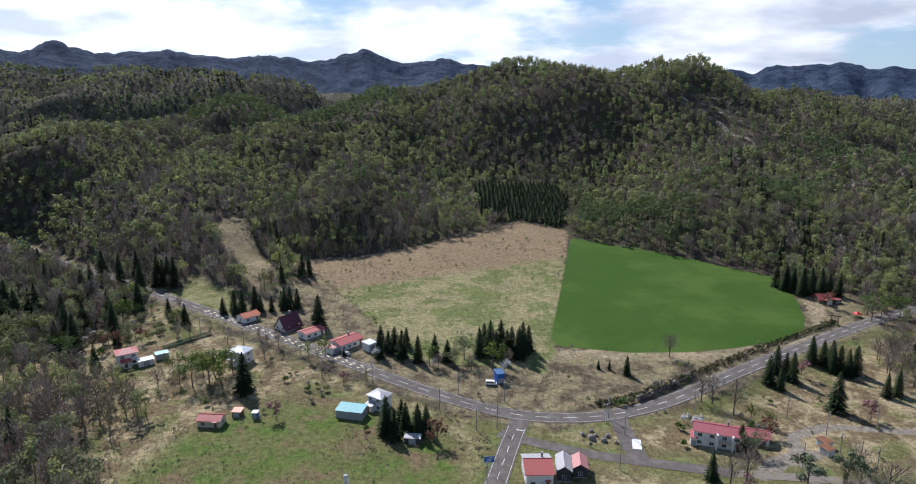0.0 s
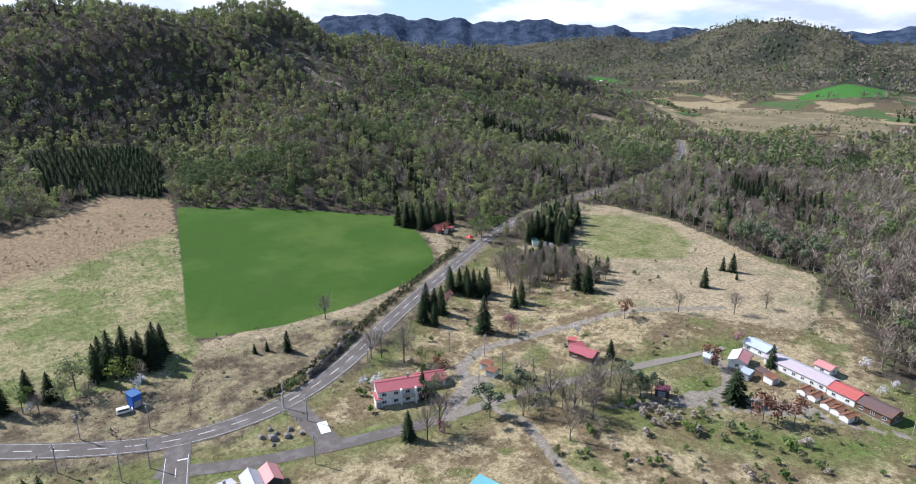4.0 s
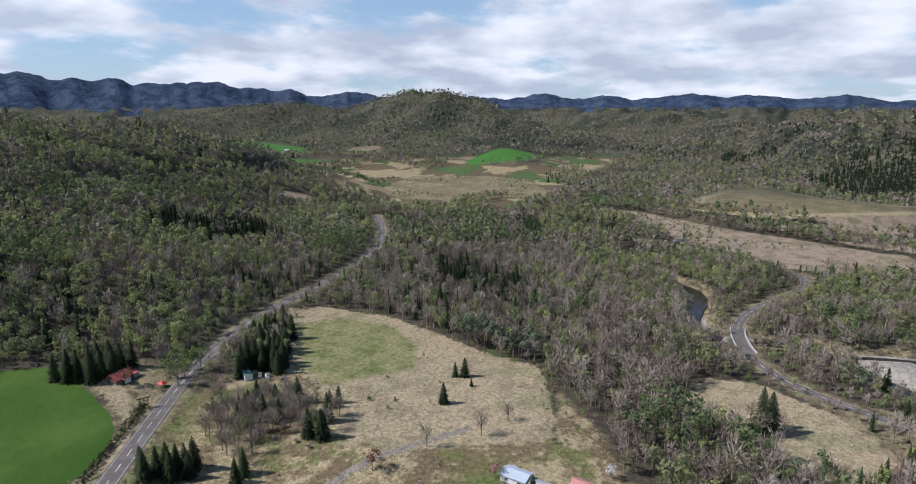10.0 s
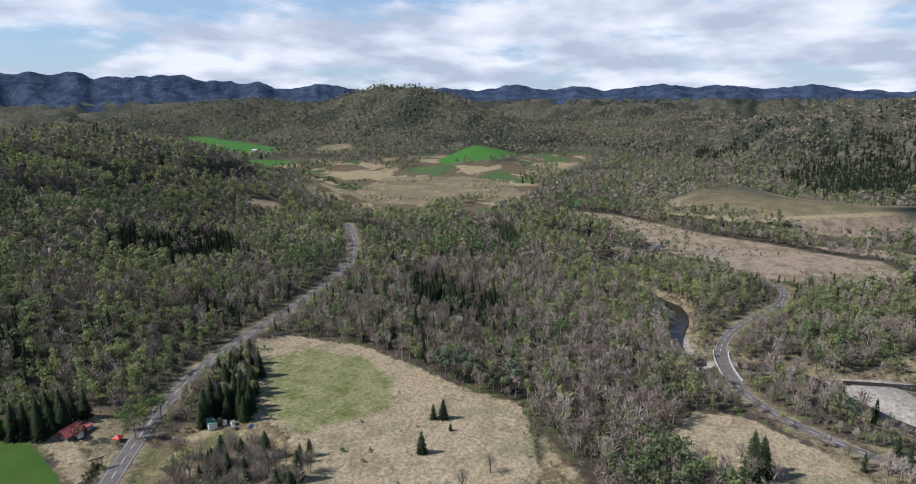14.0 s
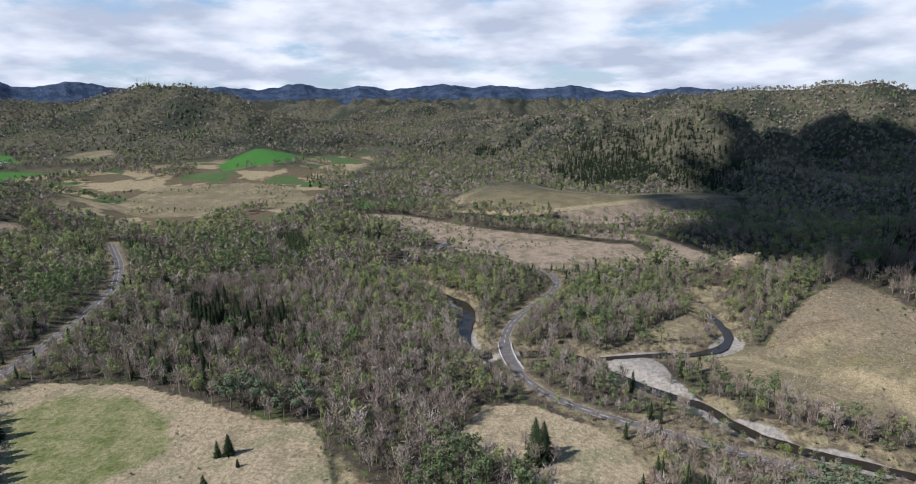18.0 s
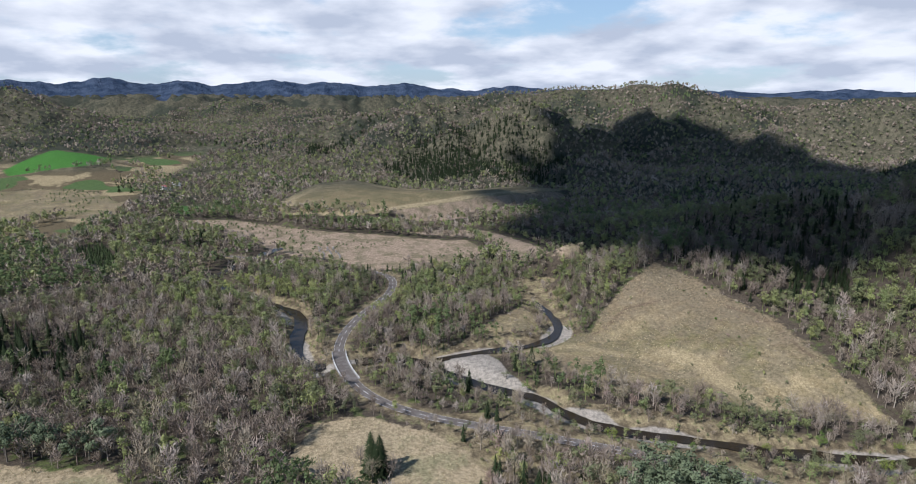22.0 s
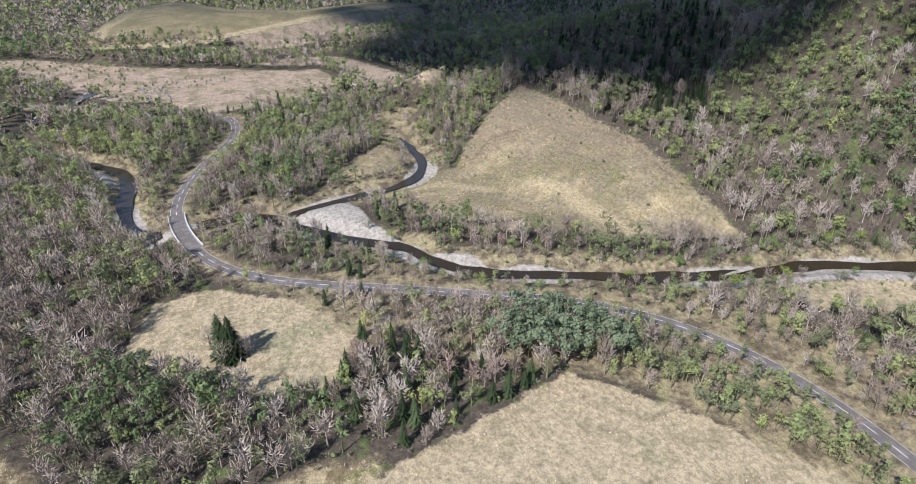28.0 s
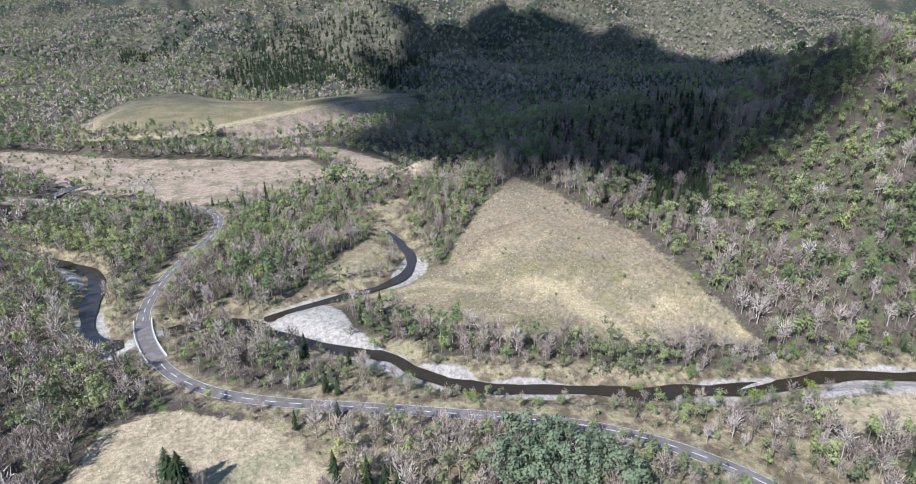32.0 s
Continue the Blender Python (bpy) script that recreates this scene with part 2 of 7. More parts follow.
CUTBLOCK = [(221, 658), (255, 707), (300, 645), (296, 596), (267, 581), (246, 640)]
SCREE = [(1046, -581), (1075, -535), (1105, -600)]
SCARP = [(801, 33), (838, -23), (885, -88), (921, -161), (935, -230), (905, -215), (860, -130), (826, -85), (800, -30)]
GROVE = [(-183, 237), (-180, 253), (-159, 246), (-142, 243), (-119, 223), (-108, 206), (-120, 197), (-133, 189), (-142, 179)]
GARDEN = [(-188, 292), (-177, 315), (-145, 311), (-129, 294), (-127, 269), (-150, 267), (-145, 246), (-168, 245), (-187, 245), (-209, 277)]
LONGGRASS = [(44, 262), (110, 262), (165, 282), (190, 310), (205, 345), (196, 352), (178, 300), (150, 282), (110, 270), (48, 273)]


def seg_dist(X, Y, pts):
    """Distance to an open polyline, and the share of the way along it."""
    best, along, acc = np.full(X.shape, 1e9), np.zeros(X.shape), 0.0
    for (ax, ay), (bx, by) in zip(pts, pts[1:]):
        dx, dy = bx - ax, by - ay
        n = math.hypot(dx, dy)
        s = np.clip(((X - ax) * dx + (Y - ay) * dy) / n**2, 0, 1)
        d = np.hypot(X - ax - s * dx, Y - ay - s * dy)
        near = d < best
        best = np.where(near, d, best)
        along = np.where(near, acc + s * n, along)
        acc += n
    return best, along


def inside(X, Y, poly):
    """Signed distance to a polygon: positive inside, in metres."""
    odd = np.zeros(X.shape, bool)
    for (ax, ay), (bx, by) in zip(poly, poly[1:] + poly[:1]):
        if ay != by:
            odd ^= ((ay > Y) != (by > Y)) & (X < (bx - ax) * (Y - ay) / (by - ay) + ax)
    d, _ = seg_dist(X, Y, poly + poly[:1])
    return np.where(odd, d, -d)


def sstep(a, b, x):
    s = np.clip((x - a) / (b - a), 0, 1)
    return s * s * (3 - 2 * s)


RNG = np.random.default_rng(7)
LATTICE = RNG.random((256, 256))


def vnoise(x, y):
    """Smooth value noise, 0 to 1, one cell a unit."""
    xi, yi = np.floor(x).astype(int), np.floor(y).astype(int)
    u, v = x - xi, y - yi
    u, v = u * u * (3 - 2 * u), v * v * (3 - 2 * v)
    a, b = LATTICE[xi & 255, yi & 255], LATTICE[(xi + 1) & 255, yi & 255]
    c, d = LATTICE[xi & 255, (yi + 1) & 255], LATTICE[(xi + 1) & 255, (yi + 1) & 255]
    return (a * (1 - u) + b * u) * (1 - v) + (c * (1 - u) + d * u) * v


def fbm(x, y, octaves=4):
    out, amp, tot = 0.0, 1.0, 0.0
    for k in range(octaves):
        out, tot = out + amp * vnoise(x * 2**k + 37 * k, y * 2**k + 91 * k), tot + amp
        amp *= 0.5
    return out / tot


# ridges: half-width, gully depth, then crest points x, y, height
RIDGES_NORTH = [
    (300, 0.9, [(69, 827, 140), (139, 773, 139), (182, 753, 140), (224, 737, 143), (282, 770, 140), (356, 794, 124), (436, 810, 112), (516, 833, 110), (594, 838, 115), (643, 812, 99), (693, 794, 69), (720, 769, 35)]),
    (170, 0.6, [(224, 737, 143), (158, 506, 62), (149, 467, 35)]),
    (140, 0.6, [(134, 707, 137), (88, 553, 72), (71, 495, 44)]),
    (180, 0.7, [(282, 770, 140), (265, 637, 80), (239, 506, 44)]),
    (190, 0.7, [(436, 810, 112), (349, 607, 66), (290, 479, 34)]),
    (150, 0.6, [(-20, 860, 111), (-103, 793, 103), (-74, 656, 86), (-38, 589, 78), (18, 500, 61), (30, 449, 37)]),
    (115, 0.5, [(-72, 636, 84), (-80, 473, 55), (-88, 421, 37)]),
    (175, 0.6, [(-103, 793, 103), (-211, 604, 70), (-207, 499, 51), (-147, 447, 32), (-120, 423, 16)]),
    (190, 0.7, [(-243, 762, 99), (-326, 619, 83), (-316, 510, 73), (-259, 428, 39)]),
]
RIDGES_WEST = [
    (340, 0.9, [(-714, 1026, 148), (-589, 1046, 142), (-474, 1102, 151), (-372, 1088, 143), (-217, 1078, 116), (-22, 950, 116), (69, 827, 140)]),
    (240, 0.8, [(-330, 470, 50), (-361, 600, 74), (-430, 700, 84)]),
    (260, 0.8, [(-700, 600, 90), (-520, 480, 60)]),
    (420, 1.0, [(-1400, 900, 150), (-1000, 1150, 150), (-714, 1026, 148)]),
]
RIDGES_EAST = [
    (420, 1.0, [(1664, 1310, 127), (1685, 1194, 153), (1714, 1053, 179), (1684, 897, 167), (1646, 739, 124), (1590, 603, 82), (1562, 525, 43)]),
    (170, 0.8, [(1617, 918, 118), (1467, 881, 75), (1362, 863, 23)]),
    (190, 0.8, [(1643, 1166, 132), (1500, 1110, 61), (1391, 1091, 20)]),
    (330, 1.0, [(1428, 1771, 117), (1664, 1691, 149), (1792, 1551, 162), (1817, 1354, 129)]),
    (330, 1.0, [(2670, 625, 102), (2456, 391, 129), (2322, 228, 98), (2126, 117, 76)]),
    (250, 0.9, [(1456, 194, 24), (1511, 122, 66), (1541, 17, 113), (1504, -85, 125), (1420, -175, 127), (1316, -274, 125), (1222, -340, 92)]),
    (150, 0.7, [(1448, -129, 119), (1086, -164, 49), (1035, -162, 17)]),
    (350, 1.0, [(1541, 17, 111), (1745, -172, 138), (1715, -328, 161), (1687, -429, 161), (1614, -625, 183), (1521, -701, 182), (1462, -804, 156), (1397, -983, 135), (1275, -1121, 129)]),
    (200, 0.8, [(1568, -605, 171), (1268, -538, 88), (1034, -446, 34)]),
    (210, 0.8, [(1427, -856, 139), (1147, -734, 72), (1008, -669, 43)]),
    (520, 1.0, [(1763, 2300, 100), (2027, 2150, 138), (2178, 1820, 112)]),
    (170, 0.4, [(1042, 615, 8), (1098, 571, 24), (1180, 500, 30), (1190, 392, 22)]),
    (220, 0.4, [(1180, 500, 30), (1270, 560, 40), (1400, 640, 40)]),
]
RIDGES_SOUTH = [
    (150, 0.5, [(672, -207, 23), (605, -250, 49), (559, -283, 63), (506, -302, 73), (459, -316, 90), (422, -331, 106), (390, -344, 119), (371, -352, 129)]),
    (190, 0.6, [(371, -352, 129), (300, -480, 128), (200, -700, 140), (-200, -1000, 130)]),
    (330, 0.9, [(900, -900, 90), (613, -860, 116), (480, -1060, 140), (100, -1300, 120)]),
    (600, 1.0, [(-900, -900, 120), (-1200, 0, 120), (-900, 700, 100)]),
]
RIDGES = RIDGES_NORTH + RIDGES_WEST + RIDGES_EAST + RIDGES_SOUTH
# far peaks: bearing in degrees from +y towards +x, and height at 4.4 km
PEAKS = [(-52, 380), (-44, 350), (-38, 390), (-31.6, 408), (-24.6, 385), (-16, 370), (-8.3, 405), (-0.3, 350), (8, 300), (18, 310), (27.5, 318), (30.7, 318), (35.9, 284),
         (42.5, 283), (47.9, 246), (55.3, 222), (63, 205), (71.2, 214), (76, 204), (83.8, 216), (88.5, 200), (93.2, 204), (104, 180), (115, 180), (129.9, 184), (136.9, 180),
         (150, 190), (175, 210), (200, 210), (230, 230), (260, 260), (290, 330)]


LEVELS = [(PINK, 1, 50), (PINK2, 0, 40), (TERRACE, 13, 26), (YELLOW, 4, 40), (LONEFIELD, 0, 30), (SOUTHFIELD, 0, 40), (SOUTH2, -4, 20), (CREEKLAND, -6, 15)]


def base_height(X, Y):
    z = 0.06 * np.clip(Y - 225, 0, 320) * sstep(520, 400, X) * sstep(-420, -200, X)
    z = z + 0.03 * np.clip(-X - 150, 0, 300)
    z = z - 8 * sstep(330, 430, X) * sstep(230, 110, Y)
    z = z - 6 * sstep(-40, -130, Y) * sstep(420, 300, X)
    z = z + 6 * sstep(620, 800, X) * sstep(150, 350, Y) + 30 * sstep(850, 1700, 0.8 * X + 0.6 * Y) * sstep(-100, 250, Y) + 8 * sstep(380, 520, X) * sstep(180, 330, Y) * sstep(720, 600, X)
    return z


def height(X, Y):
    z = base_height(X, Y)
    R = np.hypot(X - 60, Y - 60)
    wob = fbm(X / 130, Y / 130, 4) - 0.5
    hill, near_crest = np.zeros(X.shape), np.zeros(X.shape)
    for width, gully, pts in RIDGES:
        best = np.zeros(X.shape)
        for (ax, ay, az), (bx, by, bz) in zip(pts, pts[1:]):
            dx, dy = bx - ax, by - ay
            s = np.clip(((X - ax) * dx + (Y - ay) * dy) / (dx * dx + dy * dy), 0, 1)
            d = np.hypot(X - ax - s * dx, Y - ay - s * dy) * (1 + 0.35 * gully * wob)
            f = np.clip(1 - d / width, 0, 1)
            best = np.maximum(best, (az + s * (bz - az)) * (0.45 * f + 0.55 * f * f * (3 - 2 * f)))
        near_crest = np.maximum(near_crest, best / max(p[2] for p in pts) * sstep(200, 380, width))
        hill = (hill**9 + best**9) ** (1 / 9)
    # crest heights count from sea level, not from the sloping floor
    hill = np.maximum(hill - np.maximum(z, 0), 0)
    # spurs and gullies
    soft = 1 - 0.8 * near_crest**2
    rid = 1 - np.abs(2 * fbm(X / 190 + 5, Y / 190 + 9, 3) - 1) * 1.9
    hill = hill + soft * sstep(18, 75, hill) * 16 * (np.clip(rid, -0.5, 1) - 0.50)
    cut = np.abs(2 * fbm(X / 105 + 21, Y / 105 + 3, 3) - 1)
    far_k = sstep(700, 1200, R)
    hill = hill - soft * sstep(16, 60, hill) * (14 + 14 * far_k) * np.clip(1 - cut * 3.2, 0, 1)
    draw = np.abs(2 * fbm(X / 330 + 2, Y / 330 + 14, 3) - 1)
    hill = hill - soft * far_k * sstep(12, 70, hill) * 58 * (np.clip(1 - draw * 2.2, 0, 1) - 0.22)
    open_d = np.full(X.shape, -1e3)
    for poly in (TERRACE, FIELD, MEADOW, YELLOW, VILLAGE, PINK, PINK2, FARGREEN, FARGREEN3, FARGREEN4, FARGREEN5, FARTAN, LONEFIELD, SOUTHFIELD):
        open_d = np.maximum(open_d, inside(X, Y, poly))
    dr, _ = seg_dist(X, Y, RIVER)
    dc, _ = seg_dist(X, Y, CREEK)
    drc = np.minimum(dr, dc)
    droad = np.minimum(seg_dist(X, Y, ROAD)[0], seg_dist(X, Y, VROAD)[0])
    hill = hill * sstep(0, 45, -open_d) * sstep(0, 150, -inside(X, Y, PLANTATION)) * sstep(4, 60, drc) * sstep(4, 60, droad)
    hill = hill * sstep(0, 40, -inside(X, Y, TRIHILL))
    # the bare slope above the river bends
    slope = np.clip(0.26 * (0.6 * (X - 348) - 0.8 * (Y + 63) - 25), 0, 38) * sstep(6, 26, drc) * sstep(20, -60, Y + 0.25 * (X - 330)) * sstep(260, 330, X - 0.25 * (Y + 160)) * sstep(620, 540, X)
    hill = np.maximum(hill, slope)
    rolling = 132 * sstep(1900, 2900, R) * np.clip(1 - np.abs(2 * fbm(X / 420 + 3, Y / 420, 5) - 1) * 2.1, 0, 1) ** 1.1
    for poly, level, soft in LEVELS:
        k = sstep(-soft, 0, inside(X, Y, poly))
        z = z * (1 - k) + level * k
    # the terrace is a long domed bank
    z = z + 5 * sstep(0, 70, inside(X, Y, TERRACE))
    z = z + 0.16 * np.clip(Y - 485, 0, 130) * sstep(-15, 5, inside(X, Y, PLANTATION))
    z = np.maximum(z + hill, rolling)
    z = np.where(R < 1300, z + 1.2 * (fbm(X / 60, Y / 60, 3) - 0.5), z)
    bars = np.maximum.reduce([inside(X, Y, p) for p in (GRAVEL, GRAVEL2, GRAVEL3, GRAVEL4, GRAVEL5, GRAVEL6)])
    return z - 3.0 * sstep(14, 4, drc) + 1.3 * sstep(-2, 3, bars)


def axis(lo, hi, fine_lo, fine_hi, step, grow):
    a = list(np.arange(fine_lo, fine_hi, step))
    s = step
    while a[-1] < hi:
        s *= grow
        a.append(a[-1] + s)
    b, s = [], step
    at = fine_lo
    while at > lo:
        s *= grow
        at -= s
        b.append(at)
    return np.array(b[::-1] + a)


XS, YS = axis(-5600, 5600, -200, 640, 3.4, 1.027), axis(-5600, 5600, -240, 520, 3.4, 1.027)
GX, GY = np.meshgrid(XS, YS, indexing="ij")
GZ = height(GX, GY)


def smooth_road(pts, half, blend):
    """Levels the ground along a road."""
    global GZ
    d, s = seg_dist(GX, GY, pts)
    steps = [0.0]
    for (ax, ay), (bx, by) in zip(pts, pts[1:]):
        steps.append(steps[-1] + math.hypot(bx - ax, by - ay))
    zz = height(np.array([p[0] for p in pts], float), np.array([p[1] for p in pts], float))
    zz = np.convolve(np.r_[zz[0], zz[0], zz, zz[-1], zz[-1]], np.ones(5) / 5, "valid")
    lev = np.interp(s, steps, zz)
    k = sstep(half + blend, half, d)
    GZ = GZ * (1 - k) + lev * k


# road beds
smooth_road(ROAD, 7, 9)
smooth_road(SIDE, 5, 7)
smooth_road(VROAD, 6, 7)


def ground_z(x, y):
    """Height of the ground sheet at places, as its faces have it."""
    x, y = np.atleast_1d(np.asarray(x, float)), np.atleast_1d(np.asarray(y, float))
    i = np.clip(np.searchsorted(XS, x) - 1, 0, len(XS) - 2)
    j = np.clip(np.searchsorted(YS, y) - 1, 0, len(YS) - 2)
    u, v = (x - XS[i]) / (XS[i + 1] - XS[i]), (y - YS[j]) / (YS[j + 1] - YS[j])
    return (GZ[i, j] * (1 - u) + GZ[i + 1, j] * u) * (1 - v) + (GZ[i, j + 1] * (1 - u) + GZ[i + 1, j + 1] * u) * v


def raw_mesh(name, verts, faces_flat, counts, mat, smooth=False):
    """A mesh from arrays: corners of all faces in a row, and how many each face has."""
    me = bpy.data.meshes.new(name)
    me.vertices.add(len(verts))
    me.vertices.foreach_set("co", np.asarray(verts, np.float32).ravel())
    me.loops.add(len(faces_flat))
    me.loops.foreach_set("vertex_index", np.asarray(faces_flat, np.int32))
    me.polygons.add(len(counts))
    me.polygons.foreach_set("loop_start", np.r_[0, np.cumsum(counts)[:-1]].astype(np.int32))
    if smooth:
        me.polygons.foreach_set("use_smooth", np.ones(len(counts), bool))
    me.update(calc_edges=True)
    me.materials.append(mat)
    return me


def float_attr(me, name, values):
    a = me.attributes.new(name, "FLOAT", "POINT")
    a.data.foreach_set("value", np.asarray(values, np.float32).ravel())


# ---------------- ground ----------------
def ground_material():
    m = Mat("ground_cover", 0.95)
    fine, mid, wide = m.noise(1.9, 8, 0.86), m.noise(0.12, 5, 0.62), m.noise(0.02, 4, 0.6)
    edge = m.math("MULTIPLY", m.math("SUBTRACT", m.noise(0.16, 6, 0.72), 0.5), 13.0)

    def zone(name, soft=1.0, rag=1.0):
        return m.rng(m.math("ADD", m.attr(name), m.math("MULTIPLY", edge, rag)), -soft, soft)

    straw = m.mix(m.rng(fine, 0.3, 0.7), (0.165, 0.125, 0.064), (0.52, 0.43, 0.262))
    turf = m.mix(m.rng(fine, 0.3, 0.7), (0.052, 0.092, 0.018), (0.128, 0.172, 0.044))
    litter = m.mix(m.rng(fine, 0.3, 0.7), (0.042, 0.034, 0.026), (0.105, 0.086, 0.064))
    olive = m.mix(m.rng(fine, 0.3, 0.7), (0.118, 0.092, 0.046), (0.225, 0.178, 0.096))
    # woods floor, with young green in patches
    c = m.mix(m.rng(mid, 0.50, 0.66), litter, m.mix(0.6, litter, turf))
    # village and pasture land
    pat, pat2 = m.noise(0.085, 9, 0.74), m.noise(0.05, 8, 0.7)
    vil = m.mix(m.rng(pat, 0.46, 0.56), m.mix(0.4, olive, (0.13, 0.092, 0.060)), m.mix(0.10, straw, olive))
    vil = m.mix(m.math("MULTIPLY", m.rng(pat2, 0.53, 0.60), 0.75), vil, m.mix(0.65, olive, turf))
    past = m.mix(m.rng(pat, 0.45, 0.58), m.mix(0.55, olive, turf), turf)
    past = m.mix(m.rng(pat2, 0.48, 0.62), past, m.mix(0.3, olive, (0.14, 0.10, 0.065)))
    vil = m.mix(m.rng(m.attr("pasture"), -8, 8), vil, past)
    verge = m.mix(m.rng(mid, 0.38, 0.58), m.mix(0.5, olive, litter), straw)
    c = m.mix(m.math("MULTIPLY", zone("verge", 4, 1.0), 0.6), c, verge)
    c = m.mix(zone("village", 3), c, vil)
    mead = m.mix(m.rng(mid, 0.36, 0.60), m.mix(0.55, turf, straw), m.mix(0.25, straw, turf))
    mead = m.mix(m.math("MULTIPLY", m.rng(pat2, 0.46, 0.54), 0.8), mead, m.mix(0.12, turf, straw))
    mead = m.mix(m.rng(m.math("ADD", m.attr("meadow_back"), m.math("MULTIPLY", edge, 2.0)), -6, 6), mead, m.mix(fine, (0.185, 0.130, 0.075), (0.31, 0.235, 0.145)))
    c = m.mix(zone("meadow"), c, mead)
    yel = m.mix(m.rng(fine, 0.25, 0.75), (0.20, 0.155, 0.090), (0.47, 0.385, 0.25))
    yel = m.mix(m.rng(mid, 0.46, 0.64), yel, m.mix(0.7, yel, (0.20, 0.165, 0.100)))
    yel = m.mix(m.math("MULTIPLY", m.rng(m.noise(0.035, 5, 0.65), 0.52, 0.64), 0.6), yel, (0.19, 0.185, 0.100))
    c = m.mix(zone("yellow"), c, yel)
    c = m.mix(zone("green2", 3, 1.3), c, m.mix(m.rng(mid, 0.35, 0.7), m.mix(0.55, turf, straw), m.mix(0.30, turf, olive)))
    tri = m.mix(m.rng(mid, 0.36, 0.62), m.mix(0.65, straw, olive), m.mix(0.2, straw, olive))
    tri = m.mix(m.rng(wide, 0.50, 0.66), tri, m.mix(0.4, olive, turf))
    tri = m.mix(m.math("MULTIPLY", m.rng(m.noise(0.045, 6, 0.7), 0.46, 0.62), 0.75), tri, (0.165, 0.125, 0.080))
    tri = m.mix(m.math("MULTIPLY", m.rng(m.noise(0.028, 8, 0.75), 0.47, 0.55), 0.65), tri, m.mix(fine, (0.105, 0.098, 0.048), (0.20, 0.17, 0.095)))
    tri = m.mix(m.math("MULTIPLY", m.rng(m.math("ADD", m.attr("tri_top"), m.math("MULTIPLY", edge, 3.5)), -30, 40), 0.75), tri, m.mix(m.rng(fine, 0.25, 0.75), (0.10, 0.078, 0.050), (0.26, 0.20, 0.135)))
    tri = m.mix(m.math("MULTIPLY", m.rng(m.noise(0.07, 9, 0.78), 0.44, 0.56), 0.55), tri, m.mix(fine, (0.120, 0.100, 0.066), (0.225, 0.190, 0.130)))
    tri = m.mix(m.math("MULTIPLY", m.rng(m.math("ADD", m.attr("swathe"), m.math("MULTIPLY", edge, 0.9)), -2, 3), 0.8), tri, m.mix(0.85, olive, straw))
    tri = m.mix(m.math("MULTIPLY", m.rng(m.math("ADD", m.attr("ditch"), m.math("MULTIPLY", edge, 0.25)), -1, 1), 0.75), tri, m.mix(fine, (0.085, 0.062, 0.042), (0.17, 0.125, 0.085)))
    c = m.mix(zone("tri", 1.5, 1.3), c, tri)
    pink = m.mix(m.rng(fine, 0.25, 0.75), (0.165, 0.122, 0.085), (0.42, 0.325, 0.232))
    pink = m.mix(m.math("MULTIPLY", m.rng(m.noise(0.05, 6, 0.72), 0.46, 0.58), 0.75), pink, m.mix(fine, (0.09, 0.085, 0.045), (0.20, 0.17, 0.105)))
    c = m.mix(zone("pink", 2, 1.5), c, pink)
    ter = m.mix(m.rng(mid, 0.40, 0.62), m.mix(0.15, olive, straw), m.mix(0.45, olive, straw))
    ter = m.mix(m.rng(m.math("ADD", m.attr("terrace"), m.math("MULTIPLY", edge, 1.5)), 9, 18), m.mix(0.15, straw, olive), ter)
    rim = m.math("ABSOLUTE", m.math("SUBTRACT", m.math("ADD", m.attr("terrace"), m.math("MULTIPLY", edge, 1.2)), 13.0))
    ter = m.mix(m.math("MULTIPLY", m.rng(rim, 7.0, 2.0), 0.8), m.mix(m.math("MULTIPLY", m.rng(m.noise(0.03, 7, 0.7), 0.45, 0.58), 0.7), ter, (0.125, 0.115, 0.060)), straw)
    c = m.mix(zone("terrace", 2), c, ter)
    c = m.mix(zone("far_green", 2, 0.5), c, (0.055, 0.15, 0.030))
    stones = m.mix(m.rng(m.noise(3.0, 4, 0.7), 0.3, 0.7), (0.20, 0.18, 0.148), (0.39, 0.35, 0.295))
    c = m.mix(zone("gravel", 1.0, 0.4), c, stones)
    c = m.mix(m.rng(m.math("ADD", m.attr("track"), m.math("MULTIPLY", edge, 0.12)), -0.3, 0.3), c, m.mix(fine, (0.16, 0.135, 0.105), (0.30, 0.265, 0.215)))
    # patchwork of the lower valley
    patch = m.mix(m.rng(m.noise(0.016, 3, 0.5), 0.50, 0.54), m.mix(0.5, olive, litter), m.mix(0.3, straw, olive))
    patch = m.mix(m.rng(m.noise(0.011, 2, 0.5), 0.57, 0.59), patch, (0.075, 0.115, 0.042))
    c = m.mix(m.attr("lowland"), c, patch)
    # far woods, beyond the single trees
    rough = m.mix(m.rng(m.noise(0.10, 7, 0.72), 0.36, 0.64), (0.046, 0.047, 0.030), (0.120, 0.108, 0.074))
    rough = m.mix(m.rng(m.noise(0.006, 5, 0.65), 0.46, 0.60), rough, m.mix(0.75, rough, (0.024, 0.032, 0.024)))
    c = m.mix(m.attr("far"), c, rough)
    # tussocks and hollows
    tuss = m.mix(m.rng(m.noise(0.5, 7, 0.8), 0.34, 0.66), (0.60, 0.60, 0.60), (1.28, 1.28, 1.28))
    c = m.mix(1.0, c, tuss, "MULTIPLY")
